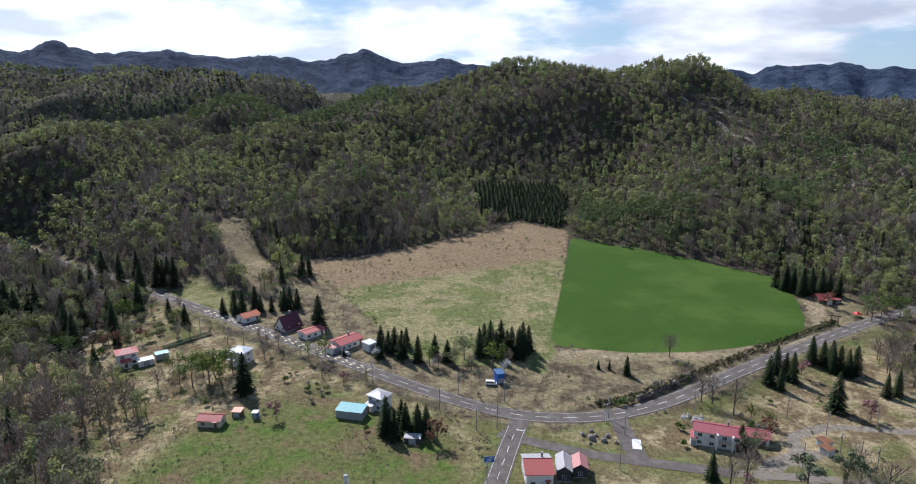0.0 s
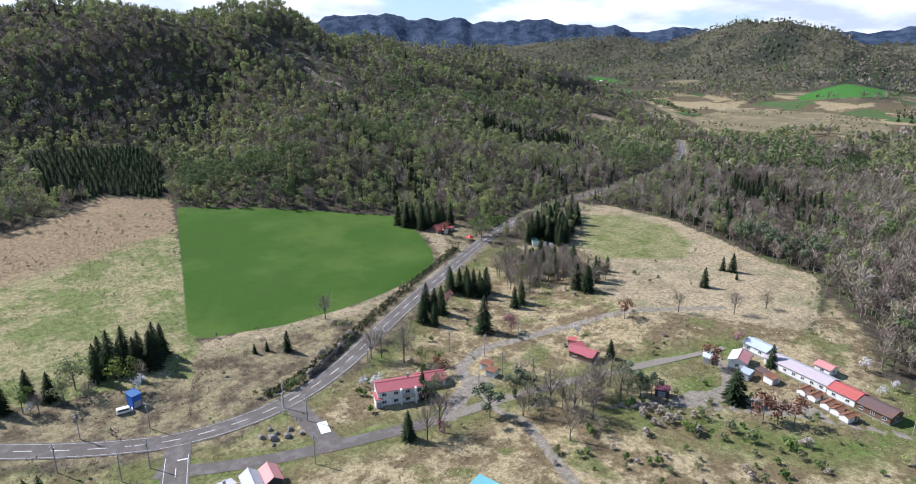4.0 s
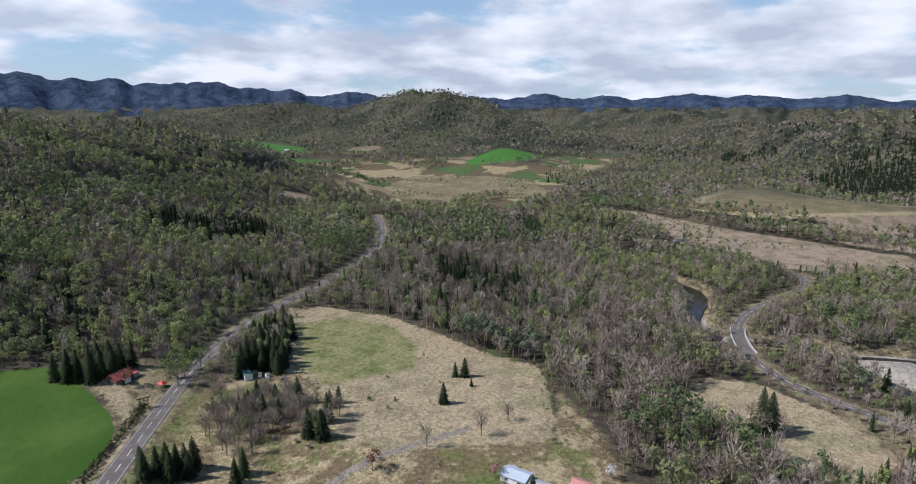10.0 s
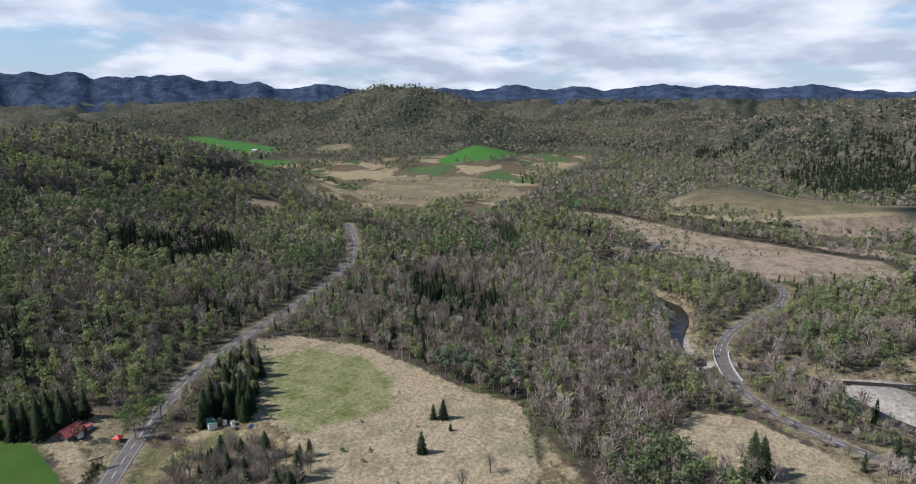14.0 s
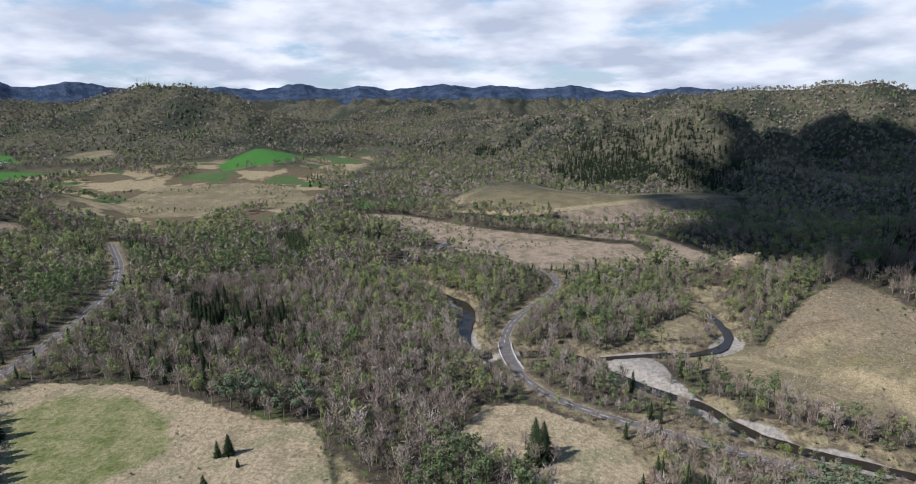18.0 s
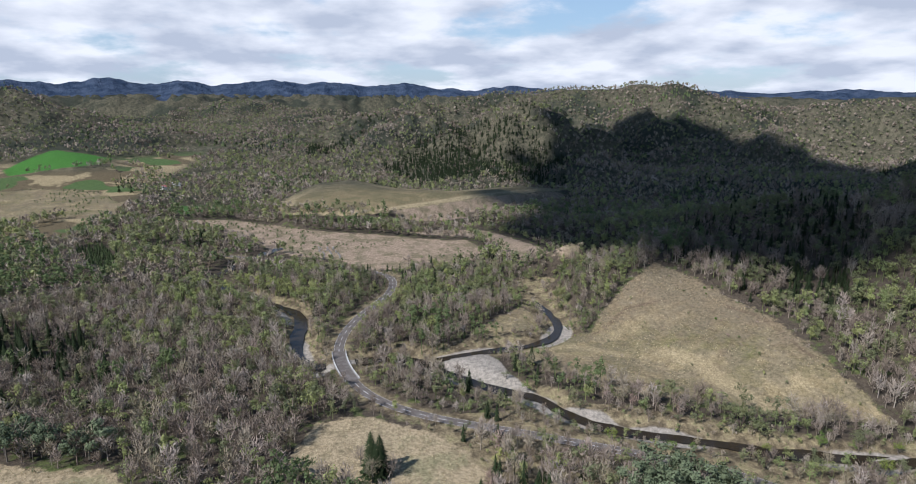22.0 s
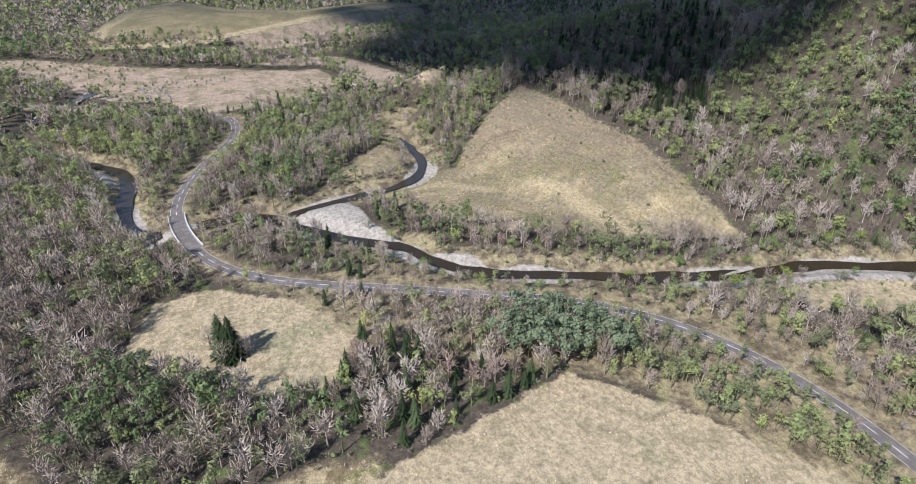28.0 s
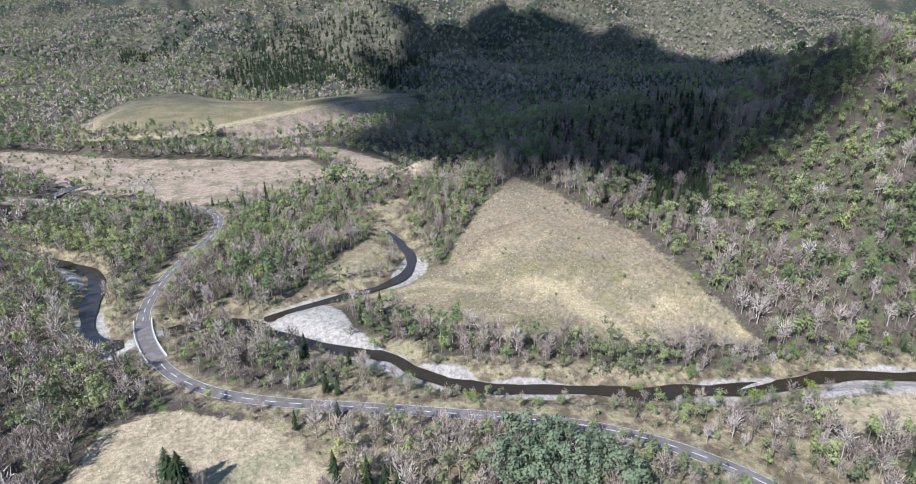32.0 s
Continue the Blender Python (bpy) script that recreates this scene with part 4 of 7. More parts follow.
def broad_tree(rng, h, tufts, limbs, size, wide=0.34):
    """Unit broadleaf: trunk, limbs, and tufts in an uneven crown."""
    parts = [prism((0, 0, -0.5), (0, 0, h * 0.75), 0.022 * h, 0.006 * h)] if tufts > 40 else []
    lobes = []
    for k in range(limbs):
        a, z0 = rng.uniform(0, 6.28), h * rng.uniform(0.22, 0.5)
        L = h * rng.uniform(0.25, 0.42)
        e = (math.cos(a) * L * 0.75, math.sin(a) * L * 0.75, z0 + L * rng.uniform(0.6, 1.1))
        parts.append(prism((0, 0, z0), e, 0.010 * h, 0.003 * h))
        lobes.append(e)
    lobes.append((0, 0, h * 0.84))
    lobes.append((0, 0, h * 0.62))
    lobes = np.array(lobes)

    def place(n):
        c = lobes[rng.integers(0, len(lobes), n)]
        d = rng.normal(size=(n, 3))
        d /= np.linalg.norm(d, axis=1)[:, None]
        p = c + d * h * wide * 0.52 * rng.uniform(0.35, 1.0, (n, 1)) * (1, 1, 0.85)
        return p, d + 0.8 * (p - (0, 0, h * 0.55)) / (h * wide)

    parts.append(tuft_cloud(rng, tufts, size, place))
    return join(parts)


def bare_tree(rng, h, limbs, twigs, wide=0.30):
    """Leafless tree: trunk, limbs and a round haze of fine twigs as slim blades."""
    parts = [prism((0, 0, -0.5), (rng.uniform(-0.4, 0.4), rng.uniform(-0.4, 0.4), h * 0.8), 0.020 * h, 0.005 * h)] if twigs > 50 else []
    for k in range(limbs):
        a, z0 = rng.uniform(0, 6.28), h * rng.uniform(0.25, 0.6)
        L = h * rng.uniform(0.22, 0.40)
        parts.append(prism((0, 0, z0), (math.cos(a) * L * 0.5, math.sin(a) * L * 0.5, z0 + L * 1.0), 0.009 * h, 0.003 * h))
    # fine twigs: long slim blades that fan upwards and outwards
    d = rng.normal(size=(twigs, 3))
    d /= np.linalg.norm(d, axis=1)[:, None]
    lump = 1 + 0.25 * np.sin(3 * np.arctan2(d[:, 1], d[:, 0]) + rng.uniform(0, 6))[:, None]
    far = rng.uniform(0.25, 0.95, (twigs, 1)) ** 0.7 * lump
    c = np.array((0, 0, h * 0.58)) + d * far * h * np.array((wide, wide, 0.33))
    out = d * (0.8, 0.8, 0.35) + (0, 0, 0.85) + 0.38 * rng.normal(size=(twigs, 3))
    out /= np.linalg.norm(out, axis=1)[:, None]
    s = np.cross(out, rng.normal(size=(twigs, 3)))
    s /= np.linalg.norm(s, axis=1)[:, None]
    L = h * rng.uniform(0.10, 0.21, (twigs, 1)) * (100 / twigs) ** 0.22
    wd = h * (0.0125 if twigs > 60 else 0.0155) * (110 / twigs) ** 0.72
    tri = np.stack([c - s * wd - out * L * 0.4, c + s * wd - out * L * 0.4, c + out * L * 0.6], 1).reshape(-1, 3)
    parts.append((tri, np.arange(3 * twigs).reshape(-1, 3)))
    return join(parts)


def conifer(rng, h, tiers, spokes, wide=0.2, low=0.08, bulge=0.7):
    """Spruce: trunk and tiers of drooping boughs."""
    parts = [prism((0, 0, -0.5), (0, 0, h * 0.9), 0.016 * h, 0.004 * h)]
    vs, fs, at = [], [], 0
    for t in range(tiers):
        k = t / max(1, tiers - 1)
        z = h * (low + (0.97 - low) * k)
        r = h * wide * (1 - k) ** bulge + 0.02 * h
        a0 = rng.uniform(0, 6.28)
        for s in range(spokes):
            a = a0 + 6.283 * s / spokes + rng.uniform(-0.2, 0.2)
            rr = r * rng.uniform(0.72, 1.15)
            half = 2.6 / spokes
            hgt = h / tiers
            top = (0, 0, z + hgt * 1.25)
            tip = (math.cos(a) * rr, math.sin(a) * rr, z - hgt * rng.uniform(0.05, 0.45))
            l = (math.cos(a - half) * rr * 0.62, math.sin(a - half) * rr * 0.62, z + hgt * 0.12)
            q = (math.cos(a + half) * rr * 0.62, math.sin(a + half) * rr * 0.62, z + hgt * 0.12)
            vs += [top, l, tip, q]
            fs += [(at, at + 1, at + 2), (at, at + 2, at + 3)]
            at += 4
    parts.append((np.array(vs), np.array(fs)))
    return join(parts)


def scatter_mesh(name, templates, pos, scale, tint, rng, mat, label, category="woods"):
    """Many trees of one kind in one mesh, since nobody could count them."""
    if len(pos) == 0:
        return
    which = rng.integers(0, len(templates), len(pos))
    turn = rng.uniform(0, 6.283, len(pos))
    V, F, T, at = [], [], [], 0
    for k, (tv, tf) in enumerate(templates):
        sel = np.flatnonzero(which == k)
        if len(sel) == 0:
            continue
        c, s = np.cos(turn[sel])[:, None], np.sin(turn[sel])[:, None]
        sc = scale[sel][:, None]
        wide = sc * rng.uniform(0.85, 1.15, (len(sel), 1))
        x = (tv[:, 0] * c - tv[:, 1] * s) * wide + pos[sel, 0:1]
        y = (tv[:, 0] * s + tv[:, 1] * c) * wide + pos[sel, 1:2]
        z = tv[:, 2] * sc + pos[sel, 2:3]
        V.append(np.stack([x, y, z], -1).reshape(-1, 3))
        F.append((tf[None] + (at + np.arange(len(sel)) * len(tv))[:, None, None]).reshape(-1, 3))
        T.append(np.repeat(tint[sel], len(tv)))
        at += len(sel) * len(tv)
    F = np.concatenate(F)
    me = raw_mesh(name, np.concatenate(V), F.ravel(), np.full(len(F), 3), mat)
    float_attr(me, "tint", np.concatenate(T))
    return tagged(new(name, me), label, category, kind="stuff")


def open_land(x, y):
    """Signed distance into land without woods."""
    d = np.full(x.shape, -1e3)
    for p in (FIELD, MEADOW, YELLOW, VILLAGE, LONEFIELD, SOUTHFIELD, TRIHILL, PINK, PINK2, TERRACE, TANFAR, KNOLL_TOP, KNOLL_CUT, FARGREEN, FARGREEN2, GRAVEL, GRAVEL2, GRAVEL3, GRAVEL4, GRAVEL5, GRAVEL6, NORTHVERGE, PLANTATION, YOUNG1, YOUNG2, BARE1, BARE2, FARGREEN6, LONGGRASS, SCARP, FARGREEN3, FARGREEN4, FARGREEN5, FARTAN, SOUTH2, CLEARING, HILLGREEN, CREEKLAND):
        d = np.maximum(d, inside(x, y, p))
    for pts, half in ((ROAD, 5.5), (SIDE, 6), (VROAD, 4.5), (RIVER, 6.5), (CREEK, 6), (LANE, 5)):
        d = np.maximum(d, half - seg_dist(x, y, pts)[0])
    wooded = (inside(x, y, GROVE) > 0) | ((x > 590) & (np.abs(seg_dist(x, y, CREEK)[0] - 9) < 6))
    return np.where(wooded, -6.0, d)


def grid_places(lo, hi, spacing, rng):
    """Jittered places in a ring of distances from the middle of the flight, on the side that the flight looks to."""
    n = int(2 * hi / spacing)
    gx, gy = np.meshgrid(np.arange(n), np.arange(n))
    x = (gx.ravel() + rng.uniform(0, 1, n * n)) * spacing - hi + 110
    y = (gy.ravel() + rng.uniform(0, 1, n * n)) * spacing - hi + 40
    r = np.hypot(x - 110, y - 40)
    az = np.degrees(np.arctan2(x - 40, y + 40))
    k = (r >= lo) & (r < hi) & (((az > -42) & (az < 158)) | (r < 150))
    return x[k], y[k]


def build_woods():
    rng = np.random.default_rng(11)
    B1 = [bare_tree(rng, 14, 4, 126, 0.22) for _ in range(9)]
    L1 = [broad_tree(rng, 12, 150, 2, 0.52, 0.34) for _ in range(9)]
    C1 = [conifer(rng, 15, 10, 7, 0.22) for _ in range(4)]
    A1 = [broad_tree(rng, 16, 110, 2, 0.62, 0.24) for _ in range(4)]
    B2 = [bare_tree(rng, 13, 0, 40, 0.27) for _ in range(8)]
    L2 = [broad_tree(rng, 12, 40, 0, 1.05, 0.46) for _ in range(8)]
    C2 = [conifer(rng, 14, 5, 5, 0.24) for _ in range(4)]
    A2 = [broad_tree(rng, 15, 32, 0, 1.05, 0.34) for _ in range(4)]
    B3 = [bare_tree(rng, 12, 0, 15, 0.30) for _ in range(6)]
    L3 = [broad_tree(rng, 11, 14, 0, 1.7, 0.50) for _ in range(6)]
    C3 = [conifer(rng, 14, 3, 4, 0.27) for _ in range(4)]
    L4 = [broad_tree(rng, 11, 7, 0, 2.3, 0.58) for _ in range(5)]
    C4 = [conifer(rng, 14, 2, 4, 0.30) for _ in range(3)]
    for lo, hi, gap, sets in ((0, 130, 6.3, (B1, L1, C1, A1)), (130, 480, 5.7, (B1, L1, C1, A1)), (480, 820, 5.9, (B2, L2, C2, A2)), (820, 1350, 8.0, (B3, L3, C3, L3)), (1350, 2500, 11.0, (L4, L4, C4, C4))):
        x, y = grid_places(lo, hi, gap, rng)
        keep = open_land(x, y) < -1.5
        low = (x > 720) & (y > 350) & (ground_z(x, y) < 28) & (x < 2200)
        keep &= (inside(x, y, CUTBLOCK) < 0) | (rng.random(len(x)) < 0.35)
        keep &= (np.min([seg_dist(x, y, p)[0] - w for p, w in TRACKS], axis=0) > 0.5)
        keep &= ~low | (fbm(x / 60 + 7, y / 60 + 2, 2) > 0.53)
        x, y = x[keep], y[keep]
        mixk = fbm(x / 90 + 11, y / 90 + 4, 3)
        con = fbm(x / 120 + 50, y / 120 + 80, 3)
        u = rng.random(len(x))
        shaded_firwood = np.maximum.reduce([inside(x, y, p) for p in (DARK_A, DARK_B, DARK_C, DARK_D, DARK_E)]) + 90 * (fbm(x / 45, y / 45 + 9, 3) - 0.5) > 0
        larchwood = np.maximum.reduce([inside(x, y, LARCH_A), inside(x, y, LARCH_B), inside(x, y, LARCH_C)]) > 0
        is_fir = np.where(shaded_firwood, u < np.where((x < 700) & (y < 0), 0.30, 0.55) + 0.40 * sstep(0.38, 0.58, con), (con > 0.66) & (u < 0.22) | (u < 0.002))
        is_larch = ~is_fir & np.where(larchwood, u < 0.9, (mixk < 0.33) & (u < 0.4))
        floor = (sstep(190, 250, x) * sstep(330, 280, y) * sstep(-190, -150, y) * sstep(620, 540, x)) > 0.5
        floor |= inside(x, y, GROVE) > -2
        lush = np.maximum(inside(x, y, LUSH), inside(x, y, LUSH2)) > 0
        leafy = ~is_fir & ~is_larch & (rng.random(len(x)) < 0.35 * lush + np.where(floor, 0.24 + sstep(0.46, 0.64, mixk) * 0.5, np.where(hi > 900, 0.20, 0.34) + 0.10 * (y > 380) + sstep(0.42, 0.66, mixk) * 0.42))
        bare = ~(is_fir | is_larch | leafy)
        z = ground_z(x, y)
        P = np.stack([x, y, z - 0.2], -1)
        size = rng.uniform(0.62, 1.25, len(x))
        size = size * np.where(hi > 1500, 0.95, 1.0)
        size = size * np.where(is_fir, np.where((x < 700) & (y < 0), 0.66, 0.8), 1.0)
        bank = np.minimum(seg_dist(x, y, RIVER)[0], seg_dist(x, y, CREEK)[0])
        size = size * np.where(y > 12, 1.0, 0.65 + 0.35 * sstep(10, 34, bank)) * (0.6 + 0.4 * sstep(4, 22, np.minimum(seg_dist(x, y, VROAD)[0], seg_dist(x, y, ROAD)[0])))
        tint = np.clip(rng.random(len(x)) * 0.85 + fbm(x / 70, y / 70, 2) * 0.4 - 0.12, 0, 1)
        # tint cut in the fir zones: shade, as under cloud, put into the colours
        tint = np.where(shaded_firwood, tint * 0.2, tint) * (0.55 if hi > 1500 else 0.9 if hi > 600 else 1.0)
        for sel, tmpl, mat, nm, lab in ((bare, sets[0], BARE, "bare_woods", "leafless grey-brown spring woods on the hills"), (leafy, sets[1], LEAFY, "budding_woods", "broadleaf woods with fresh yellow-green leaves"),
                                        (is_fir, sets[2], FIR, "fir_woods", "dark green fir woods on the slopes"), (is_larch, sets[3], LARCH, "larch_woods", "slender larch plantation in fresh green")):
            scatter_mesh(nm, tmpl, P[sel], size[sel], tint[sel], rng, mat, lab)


# dark fir stands; their tint is cut to paint in shade
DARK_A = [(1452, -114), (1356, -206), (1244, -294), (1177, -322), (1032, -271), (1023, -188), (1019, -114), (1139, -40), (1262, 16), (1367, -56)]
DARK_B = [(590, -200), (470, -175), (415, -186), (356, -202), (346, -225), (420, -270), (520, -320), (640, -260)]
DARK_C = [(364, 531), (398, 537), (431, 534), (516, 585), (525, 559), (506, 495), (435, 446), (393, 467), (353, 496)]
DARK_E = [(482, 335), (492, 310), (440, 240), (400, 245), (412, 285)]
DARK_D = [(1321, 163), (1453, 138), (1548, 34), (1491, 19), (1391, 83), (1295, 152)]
LARCH_A = [(-520, 840), (-300, 690), (-100, 680), (-60, 800), (-330, 1000), (-500, 950)]
LARCH_B = [(105, 567), (132, 486), (175, 467), (163, 420), (94, 469)]
LARCH_C = [(457, 423), (519, 431), (539, 405), (481, 360), (427, 372), (414, 397)]
LUSH = [(202, 471), (275, 550), (272, 461), (236, 408), (202, 418)]
LUSH2 = [(230, -330), (330, -215), (400, -240), (400, -330), (300, -420)]
build_woods()


def build_undergrowth():
    """Low bushes along the edges of the woods, on the banks and over the rough grass."""
    rng = np.random.default_rng(41)
    S1 = [broad_tree(rng, 2.4, 26, 0, 0.34, 0.75) for _ in range(5)]
    D1 = [bare_tree(rng, 2.8, 0, 26, 0.5) for _ in range(5)]
    x, y = grid_places(0, 520, 4.6, rng)
    d = open_land(x, y)
    bank = np.minimum(seg_dist(x, y, RIVER)[0], seg_dist(x, y, CREEK)[0])
    road = np.minimum(seg_dist(x, y, ROAD)[0], np.minimum(seg_dist(x, y, VROAD)[0], seg_dist(x, y, LANE)[0]))
    clear = np.maximum.reduce([inside(x, y, p) for p in (FIELD, GREEN2, GRAVEL, GRAVEL2, GRAVEL3, GRAVEL4, GRAVEL5, GRAVEL6, SOUTHFIELD, LONEFIELD)])
    patch = fbm(x / 28 + 3, y / 28 + 8, 3)
    u = rng.random(len(x))
    want = np.where((d > -7) & (d < 4), 0.55, np.where(d >= 4, 0.34 * sstep(0.52, 0.68, patch), 0.36))
    want = np.where((bank > 5) & (bank < 22), 0.75, want)
    want = np.where(inside(x, y, TRIHILL) > 6, 0.04 + 0.10 * sstep(70, 130, 0.6 * (x - 348) - 0.8 * (y + 63)), want)
    ok = (u < want) & (clear < -1) & (bank > 5) & (road > 5) & (seg_dist(x, y, SIDE)[0] > 5)
    for (hx, hy, hr) in ((95, 198, 14), (208, 120, 30), (158, 181, 9), (30, 178, 14), (-60, 280, 26), (-90, 258, 12), (-35, 216, 14), (125, 193, 7), (200, 333, 9), (-87, 208, 10), (-140, 258, 14), (48, 200, 9), (64, 200, 12)):
        ok &= np.hypot(x - hx, y - hy) > hr
    x, y = x[ok], y[ok]
    P = np.stack([x, y, ground_z(x, y) - 0.1], -1)
    size, tint, green = rng.uniform(0.5, 1.35, len(x)), rng.random(len(x)), rng.random(len(x)) < 0.30 + 0.35 * (bank[ok] < 30)
    scatter_mesh("green_bushes", S1, P[green], size[green], tint[green], rng, LEAFY, "low bushes in fresh leaf on banks and edges", "bushes")
    scatter_mesh("bare_bushes", D1, P[~green], size[~green], tint[~green], rng, BARE, "leafless low bushes and dead stalks", "bushes")
    # young growth on the cleared terraces
    x, y = grid_places(450, 1150, 7.5, rng)
    t = np.maximum.reduce([inside(x, y, p) for p in (PINK, PINK2, TANFAR)])
    ok = (t > 2) & (rng.random(len(x)) < 0.75 * sstep(0.45, 0.62, fbm(x / 45, y / 45, 3)))
    x, y = x[ok], y[ok]
    P = np.stack([x, y, ground_z(x, y) - 0.1], -1)
    scatter_mesh("young_growth", S1, P, rng.uniform(0.6, 1.8, len(x)), rng.random(len(x)) * 0.4, rng, LARCH, "scattered young saplings on cleared ground", "saplings")

    # young conifers planted in rows
    gx, gy = np.meshgrid(np.arange(8, 104, 3.6), np.arange(480, 612, 3.6))
    x, y = gx.ravel() + rng.normal(size=gx.size) * 0.5, gy.ravel() + rng.normal(size=gx.size) * 0.5
    ok = inside(x, y, PLANTATION) > 0
    x, y = x[ok], y[ok]
    for poly in (YOUNG1, YOUNG2):
        xs, ys = [p[0] for p in poly], [p[1] for p in poly]
        px, py = (g.ravel() + rng.normal(size=g.size) * 0.6 for g in np.meshgrid(np.arange(min(xs), max(xs), 5.0), np.arange(min(ys), max(ys), 5.0)))
        ok = inside(px, py, poly) > 0
        x, y = np.r_[x, px[ok]], np.r_[y, py[ok]]
    K1 = [conifer(rng, 6, 7, 6, 0.36, 0.04) for _ in range(3)]
    scatter_mesh("young_plantation", K1, np.stack([x, y, ground_z(x, y) - 0.1], -1), rng.uniform(0.75, 1.15, len(x)), 0.5 + 0.5 * rng.random(len(x)), rng, FIR, "rows of young planted firs in a valley mouth", "plantation")


build_undergrowth()


def grass_tuft(rng, blades, high, spread):
    """A tussock: slim blades leaning out of one root."""
    a, lean = rng.uniform(0, 6.283, blades), rng.uniform(0.2, 0.9, blades)
    root = np.stack([np.cos(a), np.sin(a), np.zeros(blades)], -1) * spread * rng.uniform(0.1, 1.0, (blades, 1))
    tip = root + np.stack([np.cos(a) * lean, np.sin(a) * lean, np.full(blades, 1.0)], -1) * high * rng.uniform(0.6, 1.1, (blades, 1))
    side = np.stack([-np.sin(a), np.cos(a), np.zeros(blades)], -1) * high * 0.26
    return np.stack([root - side, root + side, tip], 1).reshape(-1, 3), np.arange(3 * blades).reshape(-1, 3)


def build_grass():
    """Tussocks of last year's grass on the open land, thick in drifts and thin where it is grazed."""
    rng = np.random.default_rng(77)
    T = [grass_tuft(rng, 4, 0.55, 0.35) for _ in range(6)]
    x, y = grid_places(0, 470, 1.75, rng)
    dry = np.maximum.reduce([inside(x, y, p) for p in (VILLAGE, YELLOW, LONEFIELD, SOUTHFIELD, MEADOW, NORTHVERGE, LONGGRASS, TRIHILL)])
    road = np.min([seg_dist(x, y, p)[0] - h for p, h in ((ROAD, 4.4), (SIDE, 4.2), (VROAD, 3.8), (LANE, 3.0))], axis=0)
    drift = fbm(x / 9 + 5, y / 9 + 1, 3)
    lot = fbm(x / 34 + 15, y / 34 + 31, 2)
    ok = (dry > 0.5) & (road > 0) & (inside(x, y, FIELD) < -0.5) & (inside(x, y, GREEN2) < 0) & (rng.random(len(x)) < 0.05 + 0.95 * sstep(0.44, 0.60, 0.6 * drift + 0.4 * lot))
    ok &= np.min([seg_dist(x, y, p)[0] - w for p, w in TRACKS], axis=0) > 0.3
    ok &= (np.hypot(x - 90, y - 40) > 105)
    x, y = x[ok], y[ok]
    P = np.stack([x, y, ground_z(x, y) - 0.05], -1)
    scatter_mesh("dry_grass", T, P, rng.uniform(0.5, 1.25, len(x)), np.clip(0.75 * rng.random(len(x)) + 0.5 * (lot[ok] - 0.3), 0, 1), rng, STRAW, "tussocks of bleached dry grass in the open", "grass")


def build_hedge():
    """The dense dark hedge on the bank between the big field and the road."""
    rng = np.random.default_rng(19)
    S = [broad_tree(rng, 2.0, 44, 0, 0.26, 0.95) for _ in range(4)]
    x, y, nx, ny, q = offset_line([p for p in ROAD if 40 < p[0] < 225], 1.1)
    P = []
    for row in (7.2, 8.4, 9.6):
        k = rng.random(len(x)) < 0.9
        o = row + rng.normal(size=k.sum()) * 0.5
        P.append(np.stack([x[k] + nx[k] * o, y[k] + ny[k] * o], -1))
    P = np.concatenate(P)
    P = np.c_[P, ground_z(P[:, 0], P[:, 1]) - 0.15]
    scatter_mesh("roadside_hedge", S, P, rng.uniform(0.55, 1.1, len(P)), rng.random(len(P)), rng, HEDGE_LEAVES, "dense dark hedge on the road bank below the field", "hedge")


HEDGE_LEAVES = tree_material("hedge_leaves", [(0.0, (0.050, 0.055, 0.028)), (0.4, (0.085, 0.100, 0.042)), (0.7, (0.110, 0.088, 0.058)), (1.0, (0.120, 0.150, 0.050))])
build_hedge()
STRAW = tree_material("dry_grass_blades", [(0.0, (0.24, 0.18, 0.085)), (0.3, (0.44, 0.355, 0.205)), (0.7, (0.62, 0.53, 0.345)), (0.85, (0.34, 0.24, 0.14)), (1.0, (0.20, 0.22, 0.09))])
build_grass()
# ---------------- building blocks ----------------
def part(name, verts, faces, mat, parent, label="", smooth=False):
    """One mesh object, under a thing or a part."""
    me = bpy.data.meshes.new(name)
    me.from_pydata([tuple(float(c) for c in v) for v in verts], [], [tuple(int(i) for i in f) for f in faces])
    me.materials.append(mat)
    if smooth:
        for p in me.polygons:
            p.use_smooth = True
    me.update()
    ob = new(name, me)
    if parent is not None:
        ob.parent = parent
    return tagged(ob, label)


def box_data(x0, x1, y0, y1, z0, z1, bevel=0.0):
    """A box; with a bevel its upright edges are cut."""
    if bevel <= 0:
        v = [(x, y, z) for z in (z0, z1) for x, y in ((x0, y0), (x1, y0), (x1, y1), (x0, y1))]
        return v, [(3, 2, 1, 0), (4, 5, 6, 7), (0, 1, 5, 4), (1, 2, 6, 5), (2, 3, 7, 6), (3, 0, 4, 7)]
    b = bevel
    ring = [(x0 + b, y0), (x1 - b, y0), (x1, y0 + b), (x1, y1 - b), (x1 - b, y1), (x0 + b, y1), (x0, y1 - b), (x0, y0 + b)]
    v = [(x, y, z) for z in (z0, z1) for x, y in ring]
    return v, [tuple(range(7, -1, -1)), tuple(range(8, 16))] + [(k, (k + 1) % 8, 8 + (k + 1) % 8, 8 + k) for k in range(8)]


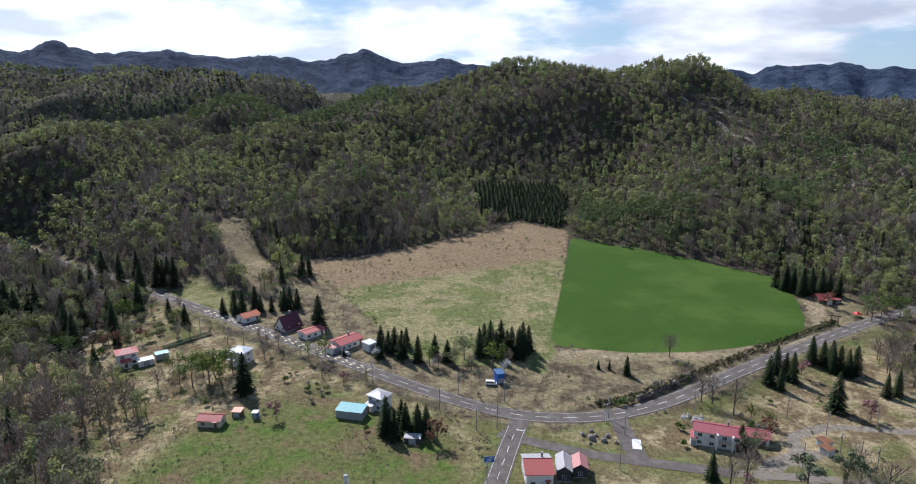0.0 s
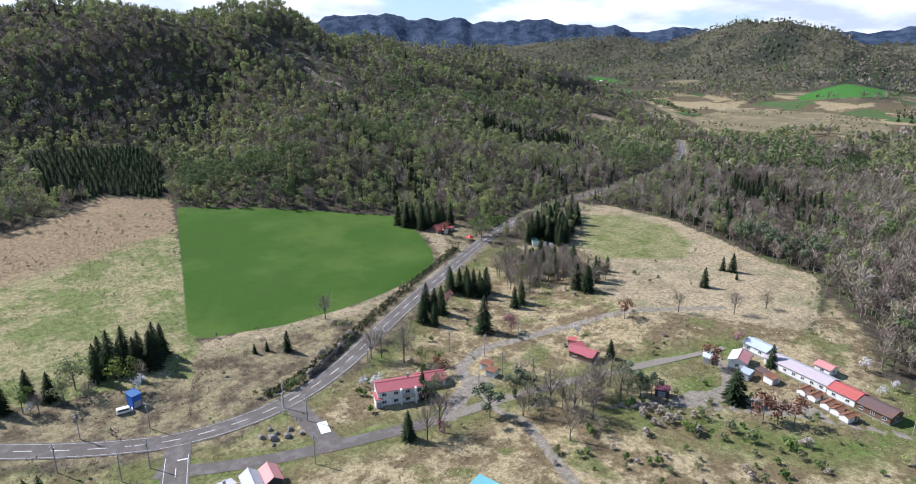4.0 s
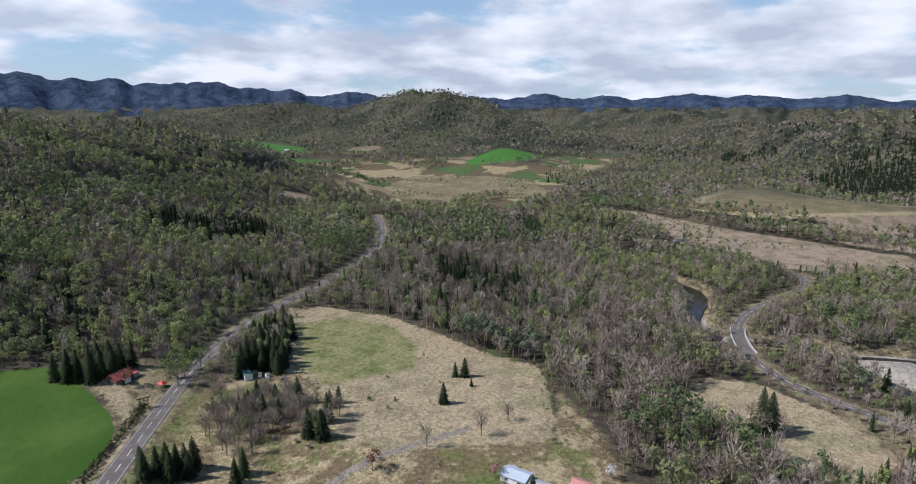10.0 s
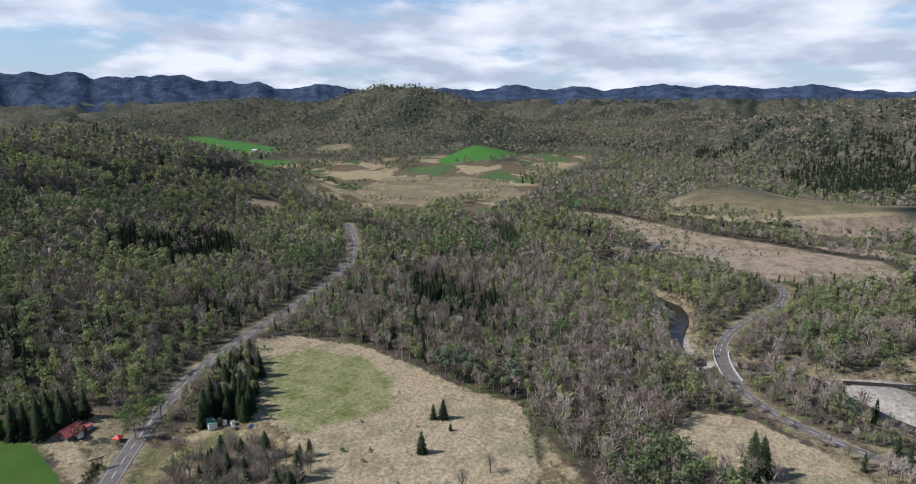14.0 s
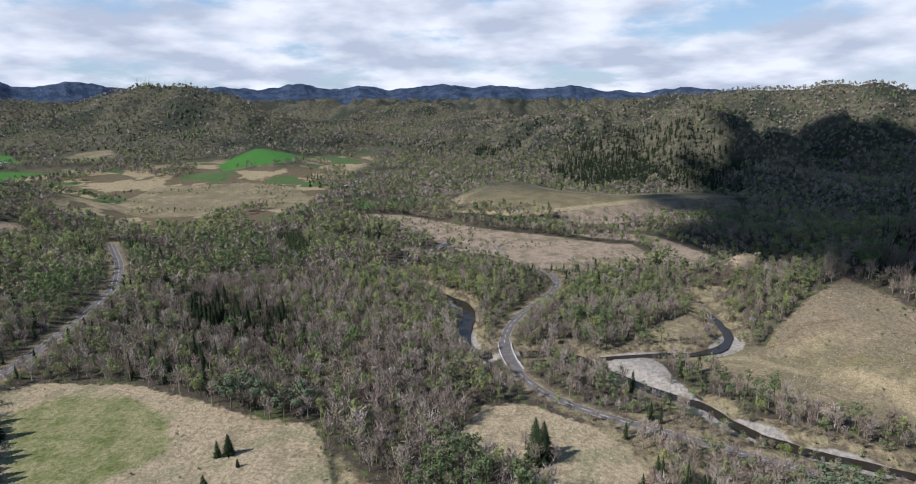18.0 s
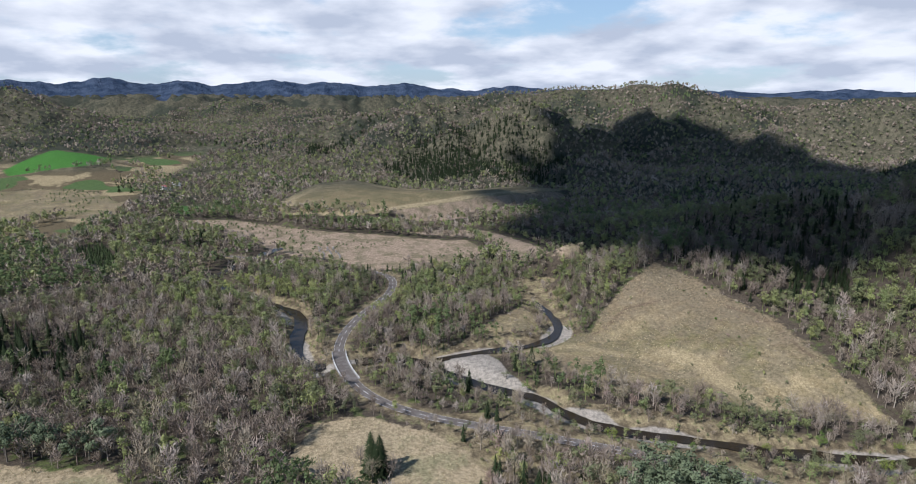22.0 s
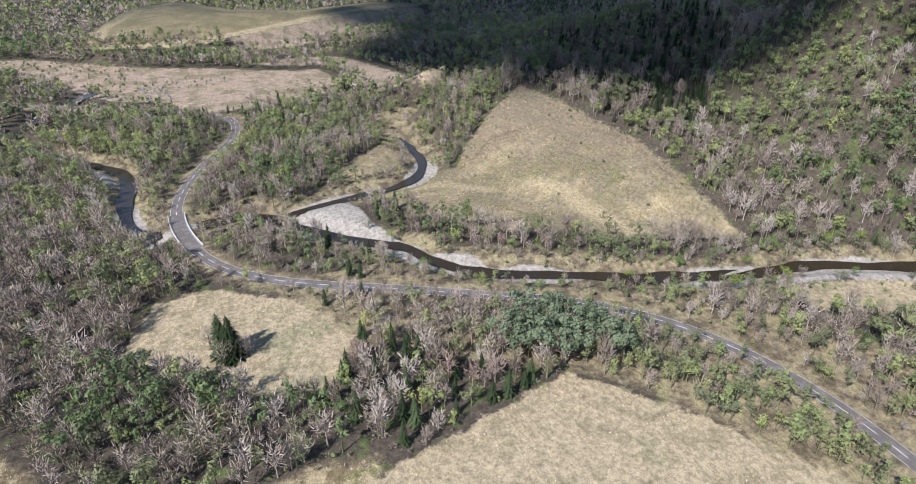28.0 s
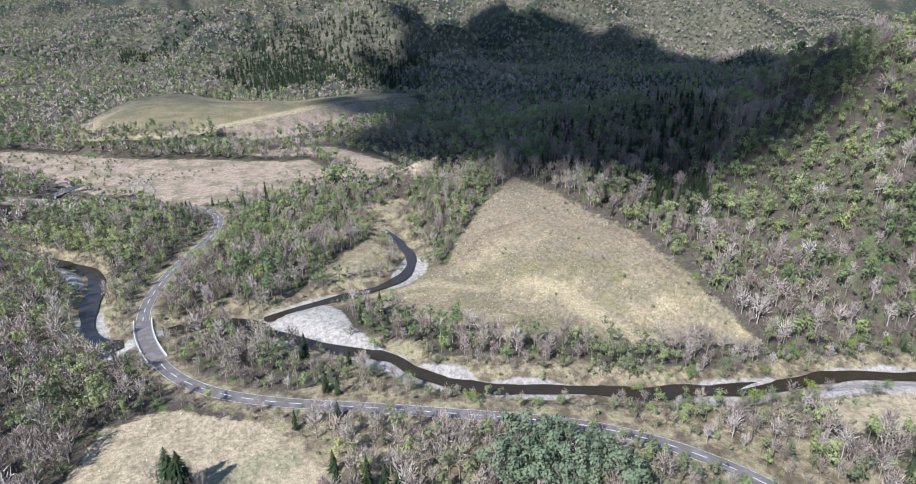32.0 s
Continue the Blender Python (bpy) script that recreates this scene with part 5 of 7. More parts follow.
def merge(*pieces):
    vs, fs = [], []
    for v, f in pieces:
        fs += [tuple(i + len(vs) for i in q) for q in f]
        vs += list(v)
    return vs, fs


def tube_data(p, q, r0, r1, n=8):
    v, f = prism(p, q, r0, r1, n)
    return list(map(tuple, v)), [tuple(t) for t in f] + [tuple(range(n - 1, -1, -1)), tuple(range(n, 2 * n))]


def empty(name, x, y, rot, label, category, group="", sink=0.0):
    e = new(name)
    e.matrix_world = pose(x, y, float(ground_z(x, y)[0]) - sink, 0, 0, rot)
    return tagged(e, label, category, group)


def plain(name, col, rough=0.7, metal=0.0, grain=8.0, spread=0.18):
    """Painted or weathered surface with fine grain and broad stains."""
    m = Mat(name, rough, metal)
    dark = tuple(c * (1 - spread) for c in col)
    pale = tuple(min(1, c * (1 + spread)) for c in col)
    c = m.mix(m.rng(m.noise(grain, 5, 0.65), 0.3, 0.7), dark, pale)
    c = m.mix(m.math("MULTIPLY", m.rng(m.noise(0.5, 4, 0.6), 0.5, 0.72), 0.45), c, tuple(x * 0.55 + 0.02 for x in col))
    m.color(c)
    m.bump(m.noise(grain * 2, 3), 0.15, 0.02)
    return m.m


def roof_metal(name, col, rust=0.0):
    """Painted sheet-metal roof with standing seams, faded and, where old, rusty."""
    m = Mat(name, 0.48, 0.0)
    m.p.inputs["Specular IOR Level"].default_value = 0.4
    c = m.mix(m.rng(m.noise(3.0, 5, 0.7), 0.3, 0.7), tuple(x * 0.82 for x in col), tuple(min(1, x * 1.15) for x in col))
    c = m.mix(m.rng(m.noise(0.35, 4, 0.7), 0.60 - 0.35 * rust, 0.78 - 0.3 * rust), c, (0.20, 0.085, 0.040) if rust else tuple(x * 0.7 + 0.12 for x in col))
    w = m.node("TexWave")
    w.wave_type, w.bands_direction = "BANDS", "X"
    w.inputs["Scale"].default_value = 0.7
    m.link(m.coords(), w.inputs["Vector"])
    m.color(c)
    m.bump(m.rng(w.outputs["Fac"], 0.86, 0.98), 0.5, 0.06)
    return m.m


WHITE = plain("white_siding", (0.72, 0.71, 0.68))
CREAM = plain("cream_siding", (0.58, 0.52, 0.38))
GREYWALL = plain("grey_siding", (0.33, 0.34, 0.34))
BROWNWALL = plain("brown_boards", (0.16, 0.10, 0.065))
DARKWALL = plain("dark_boards", (0.06, 0.055, 0.06))
CONCRETE = plain("concrete", (0.28, 0.27, 0.255))
TIMBER = plain("weathered_timber", (0.17, 0.115, 0.075))
POLEMAT = plain("pole_concrete", (0.30, 0.28, 0.26))
STEEL = plain("galvanised_steel", (0.42, 0.43, 0.44), 0.4, 0.6)
GREENNET = plain("green_net", (0.03, 0.13, 0.075))
STONE = plain("field_stone", (0.24, 0.22, 0.20))
R_RED = roof_metal("roof_red", (0.42, 0.105, 0.090))
R_PINK = roof_metal("roof_faded_red", (0.50, 0.22, 0.20))
R_LILAC = roof_metal("roof_lilac_grey", (0.44, 0.37, 0.385))
R_ROSE = roof_metal("roof_rose", (0.36, 0.095, 0.105))
R_DARKRED = roof_metal("roof_dark_red", (0.115, 0.028, 0.042))
R_RUST = roof_metal("roof_rust", (0.42, 0.30, 0.24), 1.0)
R_GREY = roof_metal("roof_grey", (0.40, 0.39, 0.40))
R_BLUEGREY = roof_metal("roof_blue_grey", (0.42, 0.47, 0.52))
R_WHITE = roof_metal("roof_pale", (0.66, 0.68, 0.70))
R_TEAL = roof_metal("roof_teal", (0.17, 0.42, 0.44))
R_GREEN = roof_metal("roof_green", (0.12, 0.26, 0.19))
R_BLUE = roof_metal("roof_blue", (0.05, 0.14, 0.32))
R_BROWN = roof_metal("roof_brown", (0.13, 0.085, 0.075), 0.3)
R_ORANGE = roof_metal("roof_orange", (0.55, 0.17, 0.09))
REDPAINT = plain("red_paint", (0.55, 0.04, 0.03), 0.5)
BLUEPAINT = plain("blue_paint", (0.03, 0.12, 0.42), 0.5)
WHITEPAINT = plain("white_paint", (0.74, 0.74, 0.72), 0.6)


def glass_material():
    m = Mat("window_glass", 0.08)
    m.p.inputs["Specular IOR Level"].default_value = 0.6
    m.color(m.mix(m.noise(0.6, 3), (0.018, 0.022, 0.026), (0.06, 0.068, 0.075)))
    return m.m


GLASS = glass_material()


def add_window(parent, x, y, z, w, h, face):
    """A framed window on a wall; face: the wall's outward direction, 'x+', 'x-', 'y+' or 'y-'."""
    s = 1 if face[1] == "+" else -1
    t = 0.07

    def put(u0, u1, v0, v1, d0, d1):
        lo, hi = sorted((s * d0, s * d1))
        if face[0] == "y":
            return box_data(x + u0, x + u1, y + lo, y + hi, z + v0, z + v1)
        return box_data(x + lo, x + hi, y + u0, y + u1, z + v0, z + v1)

    a, b = w / 2, h / 2
    win = part("window", *merge(put(-a, a, b - t, b, -0.05, 0.07), put(-a, a, -b, -b + t, -0.05, 0.09), put(-a, -a + t, -b + t, b - t, -0.05, 0.07),
                                put(a - t, a, -b + t, b - t, -0.05, 0.07), put(-t / 2, t / 2, -b + t, b - t, -0.05, 0.05)), WHITEPAINT, parent)
    part("pane", *put(-a + t, a - t, -b + t, b - t, -0.02, 0.025), GLASS, win)
    part("sill", *put(-a - 0.08, a + 0.08, -b - 0.09, -b - 0.004, -0.03, 0.16), CONCRETE, win)


def gable_walls(L, W, H, rise):
    """Walls with two gable ends; the ridge runs along x."""
    a, b = L / 2, W / 2
    v = [(-a, -b, -0.8), (a, -b, -0.8), (a, b, -0.8), (-a, b, -0.8), (-a, -b, H), (a, -b, H), (a, b, H), (-a, b, H), (-a, 0, H + rise), (a, 0, H + rise)]
    return v, [(3, 2, 1, 0), (0, 1, 5, 4), (2, 3, 7, 6), (1, 2, 6, 9, 5), (3, 0, 4, 8, 7), (4, 5, 9, 8), (6, 7, 8, 9)]


def roof_slab(L, W, H, rise, over, side, thick=0.16):
    """One slope of a gable roof, with its overhang; side: -1 or 1 in y."""
    a, b = L / 2 + over, W / 2 + over
    drop = rise * over / (W / 2)
    z0, z1 = H - drop + 0.06, H + rise + 0.06
    y0, y1 = side * b, side * 0.004
    v = [(-a, y0, z0), (a, y0, z0), (a, y1, z1), (-a, y1, z1)]
    v += [(x, y, z + thick) for x, y, z in v]
    f = [(0, 1, 2, 3), (7, 6, 5, 4), (4, 5, 1, 0), (5, 6, 2, 1), (6, 7, 3, 2), (7, 4, 0, 3)]
    return v, (f if side > 0 else [q[::-1] for q in f])


def house(x, y, rot, L, W, H, rise, wall, roof, label, name="house", category="house", over=0.45, win=True, chimney=False, door=True, roof2=None, group=""):
    """A gabled building: wall body, two roof slopes, ridge cap, windows, door, chimney."""
    e = empty(name, x, y, rot, label, category, group)
    part("wall", *gable_walls(L, W, H, rise), wall, e)
    for side in (-1, 1):
        part("roof", *roof_slab(L, W, H, rise, over, side), roof2 if (roof2 and side > 0) else roof, e)
    part("ridge_cap", *tube_data((-L / 2 - over, 0, H + rise + 0.2), (L / 2 + over, 0, H + rise + 0.2), 0.16, 0.16, 6), roof, e)
    part("footing", *box_data(-L / 2 - 0.06, L / 2 + 0.06, -W / 2 - 0.06, W / 2 + 0.06, -0.9, 0.32), CONCRETE, e)
    if win:
        for fl in range(max(1, int(H // 2.6))):
            zc = 1.55 + 2.7 * fl
            n = max(1, int(L // 3.2))
            for k in range(n):
                xc = -L / 2 + L * (k + 0.5) / n
                if not (door and fl == 0 and k == n - 1):
                    add_window(e, xc, -W / 2, zc, 1.5, 1.15, "y-")
                add_window(e, xc, W / 2, zc, 1.3, 1.0, "y+")
            for face, xx in (("x-", -L / 2), ("x+", L / 2)):
                m = max(1, int(W // 3.6))
                for k in range(m):
                    add_window(e, xx, -W / 2 + W * (k + 0.5) / m, zc, 1.3, 1.1, face)
    if door:
        xd = L / 2 - min(1.6, L * 0.25)
        d = part("door", *box_data(xd - 0.5, xd + 0.5, -W / 2 - 0.06, -W / 2 + 0.02, 0.33, 2.4), BROWNWALL, e)
        part("handle", *box_data(xd + 0.30, xd + 0.36, -W / 2 - 0.13, -W / 2 - 0.06, 1.25, 1.45), STEEL, d)
        part("canopy", *box_data(xd - 0.9, xd + 0.9, -W / 2 - 1.0, -W / 2 + 0.02, 2.55, 2.67), roof, e)
    if chimney:
        c = part("chimney", *box_data(L * 0.2 - 0.3, L * 0.2 + 0.3, W * 0.15 - 0.3, W * 0.15 + 0.3, H, H + rise + 1.3, 0.05), CONCRETE, e)
        part("chimney_cap", *box_data(L * 0.2 - 0.38, L * 0.2 + 0.38, W * 0.15 - 0.38, W * 0.15 + 0.38, H + rise + 1.304, H + rise + 1.42), STEEL, c)
    return e


def shed(x, y, rot, L, W, H, wall, roof, label, tilt=0.25, name="shed", category="shed", group="", front=None):
    """A lean-to: walls, one sloping roof sheet, a wide front door."""
    e = empty(name, x, y, rot, label, category, group)
    a, b = L / 2, W / 2
    v = [(-a, -b, -0.6), (a, -b, -0.6), (a, b, -0.6), (-a, b, -0.6), (-a, -b, H), (a, -b, H), (a, b, H + tilt), (-a, b, H + tilt)]
    part("wall", v, [(3, 2, 1, 0), (4, 5, 6, 7), (0, 1, 5, 4), (1, 2, 6, 5), (2, 3, 7, 6), (3, 0, 4, 7)], wall, e)
    o, k = 0.25, tilt / W
    r = [(-a - o, -b - o, H + 0.03 - o * k), (a + o, -b - o, H + 0.03 - o * k), (a + o, b + o, H + tilt + 0.03 + o * k), (-a - o, b + o, H + tilt + 0.03 + o * k)]
    r += [(p, q, z + 0.12) for p, q, z in r]
    part("roof", r, [(3, 2, 1, 0), (4, 5, 6, 7), (0, 1, 5, 4), (1, 2, 6, 5), (2, 3, 7, 6), (3, 0, 4, 7)], roof, e)
    d = part("door", *box_data(-min(1.2, a * 0.75), min(1.2, a * 0.75), -b - 0.06, -b + 0.02, 0.05, min(2.1, H - 0.15)), front or GREYWALL, e)
    part("handle", *box_data(0.4, 0.48, -b - 0.13, -b - 0.06, 0.95, 1.15), STEEL, d)
    return e


def hip_house(x, y, rot, L, W, H, rise, wall, roof, label):
    """A two-storey house under a four-sided roof, with a lower front wing."""
    e = empty("house", x, y, rot, label, "house")
    part("wall", *box_data(-L / 2, L / 2, -W / 2, W / 2, -0.8, H), wall, e)
    a, b, r = L / 2 + 0.5, W / 2 + 0.5, max(0.4, (L - W) / 2)
    v = [(-a, -b, H), (a, -b, H), (a, b, H), (-a, b, H), (-a, -b, H + 0.14), (a, -b, H + 0.14), (a, b, H + 0.14), (-a, b, H + 0.14), (-r, 0, H + rise), (r, 0, H + rise)]
    part("roof", v, [(3, 2, 1, 0), (0, 1, 5, 4), (1, 2, 6, 5), (2, 3, 7, 6), (3, 0, 4, 7), (4, 5, 9, 8), (5, 6, 9), (6, 7, 8, 9), (7, 4, 8)], roof, e)
    part("porch_wall", *box_data(-L * 0.35, L * 0.12, -W / 2 - 2.4, -W / 2 - 0.003, -0.8, 2.5), wall, e)
    p = [(-L * 0.35 - 0.3, -W / 2 - 2.8, 2.5), (L * 0.12 + 0.3, -W / 2 - 2.8, 2.5), (L * 0.12 + 0.3, -W / 2 - 0.003, 3.3), (-L * 0.35 - 0.3, -W / 2 - 0.003, 3.3)]
    p += [(q, w, z + 0.13) for q, w, z in p]
    part("porch_roof", p, [(3, 2, 1, 0), (4, 5, 6, 7), (0, 1, 5, 4), (1, 2, 6, 5), (2, 3, 7, 6), (3, 0, 4, 7)], roof, e)
    for fl in (0, 1):
        for xc in (-L * 0.25, L * 0.28):
            if not (fl == 0 and xc < 0):
                add_window(e, xc, -W / 2, 1.5 + 2.7 * fl, 1.5, 1.15, "y-")
            add_window(e, xc, W / 2, 1.5 + 2.7 * fl, 1.3, 1.0, "y+")
        add_window(e, -L / 2, 0, 1.5 + 2.7 * fl, 1.4, 1.1, "x-")
        add_window(e, L / 2, 0, 1.5 + 2.7 * fl, 1.4, 1.1, "x+")
    part("door", *box_data(-L * 0.2, -L * 0.2 + 1.0, -W / 2 - 2.46, -W / 2 - 2.39, 0.1, 2.1), BROWNWALL, e)
    return e


# ---------------- houses north of the road ----------------
house(-104.7, 302.5, 52, 9, 6.5, 2.9, 1.5, WHITE, R_ORANGE, "white cottage with an orange-red sheet roof below the firs")
a_frame = house(-82.4, 293.6, 52, 9.5, 8, 1.6, 5.2, WHITE, R_DARKRED, "steep dark-red gabled house with white gable end", chimney=True, over=0.7)
house(-69.3, 285.1, 50, 11, 6, 3.0, 0.7, WHITE, R_RED, "long white bungalow with a low red roof beside the road")
house(-51.0, 274.5, 50, 13, 8.5, 3.1, 1.3, WHITE, R_RED, "large white house with a broad red roof", chimney=True)
shed(-55.5, 268.0, 50, 6, 4, 2.6, WHITE, R_PINK, "white entrance wing with a faded red lean-to roof")
shed(-39.8, 270.9, 50, 4.6, 4.6, 3.4, WHITE, R_WHITE, "white box-shaped storage building with a flat pale roof")
shed(17.2, 242.3, 20, 3.0, 3.4, 4.2, BLUEPAINT, R_BLUE, "narrow blue-roofed shed under flowering trees", 0.6)

# ---------------- houses south of the road ----------------
hip_house(-142.3, 256.2, 35, 8, 7, 5.4, 1.6, WHITE, R_RED, "white two-storey house with a red hipped roof among trees")
shed(-133.6, 254.9, 38, 6, 3.2, 2.4, WHITE, R_WHITE, "low white garage with a pale metal roof")
shed(-129.5, 261.0, 38, 5, 3.0, 2.4, GREYWALL, R_TEAL, "low grey shed with a teal roof")
hip_house(-93.7, 258.3, -20, 7.6, 6.4, 5.2, 1.2, WHITE, R_BLUEGREY, "white two-storey house with pale blue-grey roofs")
house(-87.4, 207.1, -4, 8.2, 5.2, 2.7, 1.1, CREAM, R_RED, "small cream cottage with a red roof on the pasture")
shed(-80.2, 213.4, -4, 3.2, 3, 2.2, BROWNWALL, R_ORANGE, "small brown shed with an orange roof")
shed(-73.2, 211.6, 0, 1.8, 1.8, 2.5, BLUEPAINT, R_WHITE, "blue and white portable cabin on the grass", 0.1, name="portable_cabin", category="cabin")
shed(-38.8, 214.3, -12, 10, 5.6, 3.0, GREYWALL, R_TEAL, "grey workshop with a flat teal metal roof", 0.5)
hip_house(-29.3, 221.5, -35, 6.8, 6.0, 5.2, 1.3, WHITE, R_GREY, "white two-storey house with a grey hipped roof by the road")
shed(-15.0, 196.6, -6, 5.4, 2.6, 2.2, DARKWALL, R_GREY, "dark little shed with a grey roof under the firs")
house(24.9, 176.5, 2, 8.2, 11, 4.6, 1.8, WHITE, R_RED, "white house with a half red, half grey roof at the junction", roof2=R_GREY, chimney=True)
house(33.4, 178.5, 84, 8.5, 4.2, 3.8, 1.4, DARKWALL, R_GREY, "dark narrow house with a steep grey roof")
house(38.6, 179.5, 84, 6.5, 4.2, 3.4, 1.3, DARKWALL, R_PINK, "dark outbuilding with a weathered pinkish roof")
shed(80.0, 142.5, 20, 8, 6, 2.6, WHITE, R_TEAL, "white building with a pale teal roof", 0.5)

# two-storey flats with red roof
flats = house(88.8, 197.0, -19, 15.5, 7.2, 5.4, 1.3, WHITE, R_ROSE, "white two-storey flats with a rose-red metal roof", name="apartment_house", chimney=True)
for k in (-0.6, 4.2):
    part("buttress_wall", *box_data(k, k + 0.5, -4.9, -3.62, -0.6, 5.6), WHITE, flats)
part("balcony", *box_data(0.1, 4.1, -4.7, -3.61, 2.55, 2.72), CONCRETE, flats)
part("balcony_rail", *box_data(0.1, 4.1, -4.72, -4.66, 2.73, 3.6), STEEL, flats)
house(102.0, 199.0, -19, 9.5, 6.0, 3.0, 1.2, WHITE, R_ROSE, "single-storey wing with a rose-red roof beside the flats")
shed(81.0, 197.6, -19, 2.0, 4.5, 3.0, WHITE, R_ROSE, "narrow white lean-to with a red roof against the flats")
shed(124.5, 195.6, -70, 4.0, 3.0, 2.2, WHITE, R_RUST, "small white garage with a rust-striped roof")
shed(122.6, 190.6, -70, 3.6, 3.0, 2.3, WHITE, R_RUST, "small white garage with a brown rusty roof")
house(158.4, 180.1, -76, 9.5, 5.8, 2.7, 1.2, BROWNWALL, R_ROSE, "old cottage with a rose-red roof in the dry meadow")
house(160.5, 186.4, -30, 5.0, 4.2, 2.3, 0.9, BROWNWALL, R_ROSE, "small annex with a rose-red gable roof", door=False)
shed(163.4, 191.0, -50, 3.0, 2.6, 2.0, BROWNWALL, R_RED, "little woodshed with a red roof")
shed(159.2, 146.2, -60, 4.4, 3.2, 2.6, DARKWALL, R_DARKRED, "dark shed with a dull red roof beneath pines")

# the long row house: four sections end to end
house(212.0, 142.3, 82, 9.6, 6.6, 2.7, 1.1, WHITE, R_BLUEGREY, "white end section of a long row house with a blue-grey roof", name="row_house")
house(208.6, 125.6, 82, 23.4, 7.0, 2.9, 1.2, WHITE, R_GREY, "long white row house with a pinkish-grey roof", name="row_house", roof2=R_LILAC)
house(206.0, 109.0, 82, 9.2, 7.0, 2.9, 1.2, WHITE, R_RED, "white row house section with a bright red roof", name="row_house")
house(204.4, 98.8, 82, 10.6, 7.0, 2.7, 1.1, BROWNWALL, R_BROWN, "derelict brown row house section with a sagging dark roof", name="row_house")
house(217.5, 121.0, 82, 5.5, 4.6, 2.6, 0.8, WHITE, R_PINK, "small back wing with a faded pink roof", door=False)
house(198.9, 142.6, 20, 8.5, 6.0, 3.0, 1.3, WHITE, R_PINK, "white house with a patched pink and white roof", roof2=R_WHITE)
shed(192.4, 151.2, 30, 5.0, 3.0, 1.8, WHITEPAINT, R_WHITE, "low white vinyl tunnel shed by the lane", 0.6)
shed(192.6, 136.2, 10, 4.4, 3.2, 2.4, GREYWALL, R_BLUEGREY, "grey shed with a pale roof beside the yard")
shed(198.0, 133.4, -8, 3.4, 3.4, 2.2, BROWNWALL, R_BROWN, "small brown shed with a dark rusted roof")
shed(196.7, 129.3, -8, 4.0, 3.4, 2.2, WHITE, R_RUST, "white garage with a bright rusty roof")
for gx, gy in ((198.2, 118.6), (197.2, 114.8), (195.6, 109.8), (194.6, 106.4), (193.1, 102.8)):
    house(gx, gy, -8 if gy > 104 else -12, 4.6, 2.9, 1.8, 0.55, WHITE, R_RUST, "small white garage with a rusty red-brown gable roof", name="garage", category="garage", over=0.2, win=False, group="garages in the yard")

# ---------------- shrine ground ----------------
shrine = house(199.4, 333.0, 4, 7.0, 5.6, 2.6, 2.0, BROWNWALL, R_RED, "small wooden shrine hall with a red roof under dark firs", name="shrine", category="shrine", over=0.9)
part("porch_roof", *roof_slab(3.0, 3.2, 2.2, 1.1, 0.3, 1), R_RED, shrine).matrix_local = pose(0.6, -4.2, 0, 0, 0, 90)
part("porch_roof", *roof_slab(3.0, 3.2, 2.2, 1.1, 0.3, -1), R_RED, shrine).matrix_local = pose(0.6, -4.2, 0, 0, 0, 90)
part("porch_front", [(-0.9, -5.4, 0), (2.1, -5.4, 0), (2.1, -5.4, 2.2), (0.6, -5.4, 3.2), (-0.9, -5.4, 2.2), (-0.9, -5.25, 0), (2.1, -5.25, 0), (2.1, -5.25, 2.2), (0.6, -5.25, 3.2), (-0.9, -5.25, 2.2)],
     [(0, 1, 2, 3, 4), (9, 8, 7, 6, 5), (0, 5, 6, 1), (1, 6, 7, 2), (2, 7, 8, 3), (3, 8, 9, 4), (4, 9, 5, 0)], WHITE, shrine)
shed(206.6, 331.7, 4, 3.2, 2.4, 2.0, BROWNWALL, R_RED, "tiny shed with a red roof beside the shrine")


def torii():
    e = empty("torii", 189.3, 303.4, -28, "weathered brown wooden gate of a shrine on the grass", "gate")
    for s in (-1.7, 1.7):
        p = part("post", *tube_data((s, 0, -0.4), (s * 0.94, 0, 4.3), 0.17, 0.15, 10), TIMBER, e)
        part("foot_stone", *tube_data((s, 0, -0.3), (s, 0, 0.28), 0.3, 0.26, 10), STONE, p)
    part("tie_beam", *box_data(-2.1, 2.1, -0.1, 0.1, 3.35, 3.6), TIMBER, e)
    part("lintel", *box_data(-2.6, 2.6, -0.16, 0.16, 4.3, 4.6), TIMBER, e)
    part("lintel_cap", [(-2.9, -0.22, 4.7), (2.9, -0.22, 4.7), (2.9, 0.22, 4.7), (-2.9, 0.22, 4.7), (-3.0, -0.24, 4.95), (0, -0.24, 4.85), (3.0, -0.24, 4.95), (3.0, 0.24, 4.95), (0, 0.24, 4.85), (-3.0, 0.24, 4.95)],
         [(3, 2, 1, 0), (0, 1, 6, 5, 4), (2, 3, 9, 8, 7), (1, 2, 7, 6), (3, 0, 4, 9), (4, 5, 8, 9), (5, 6, 7, 8)], TIMBER, e)
    part("centre_strut", *box_data(-0.14, 0.14, -0.08, 0.08, 3.6, 4.3), TIMBER, e)


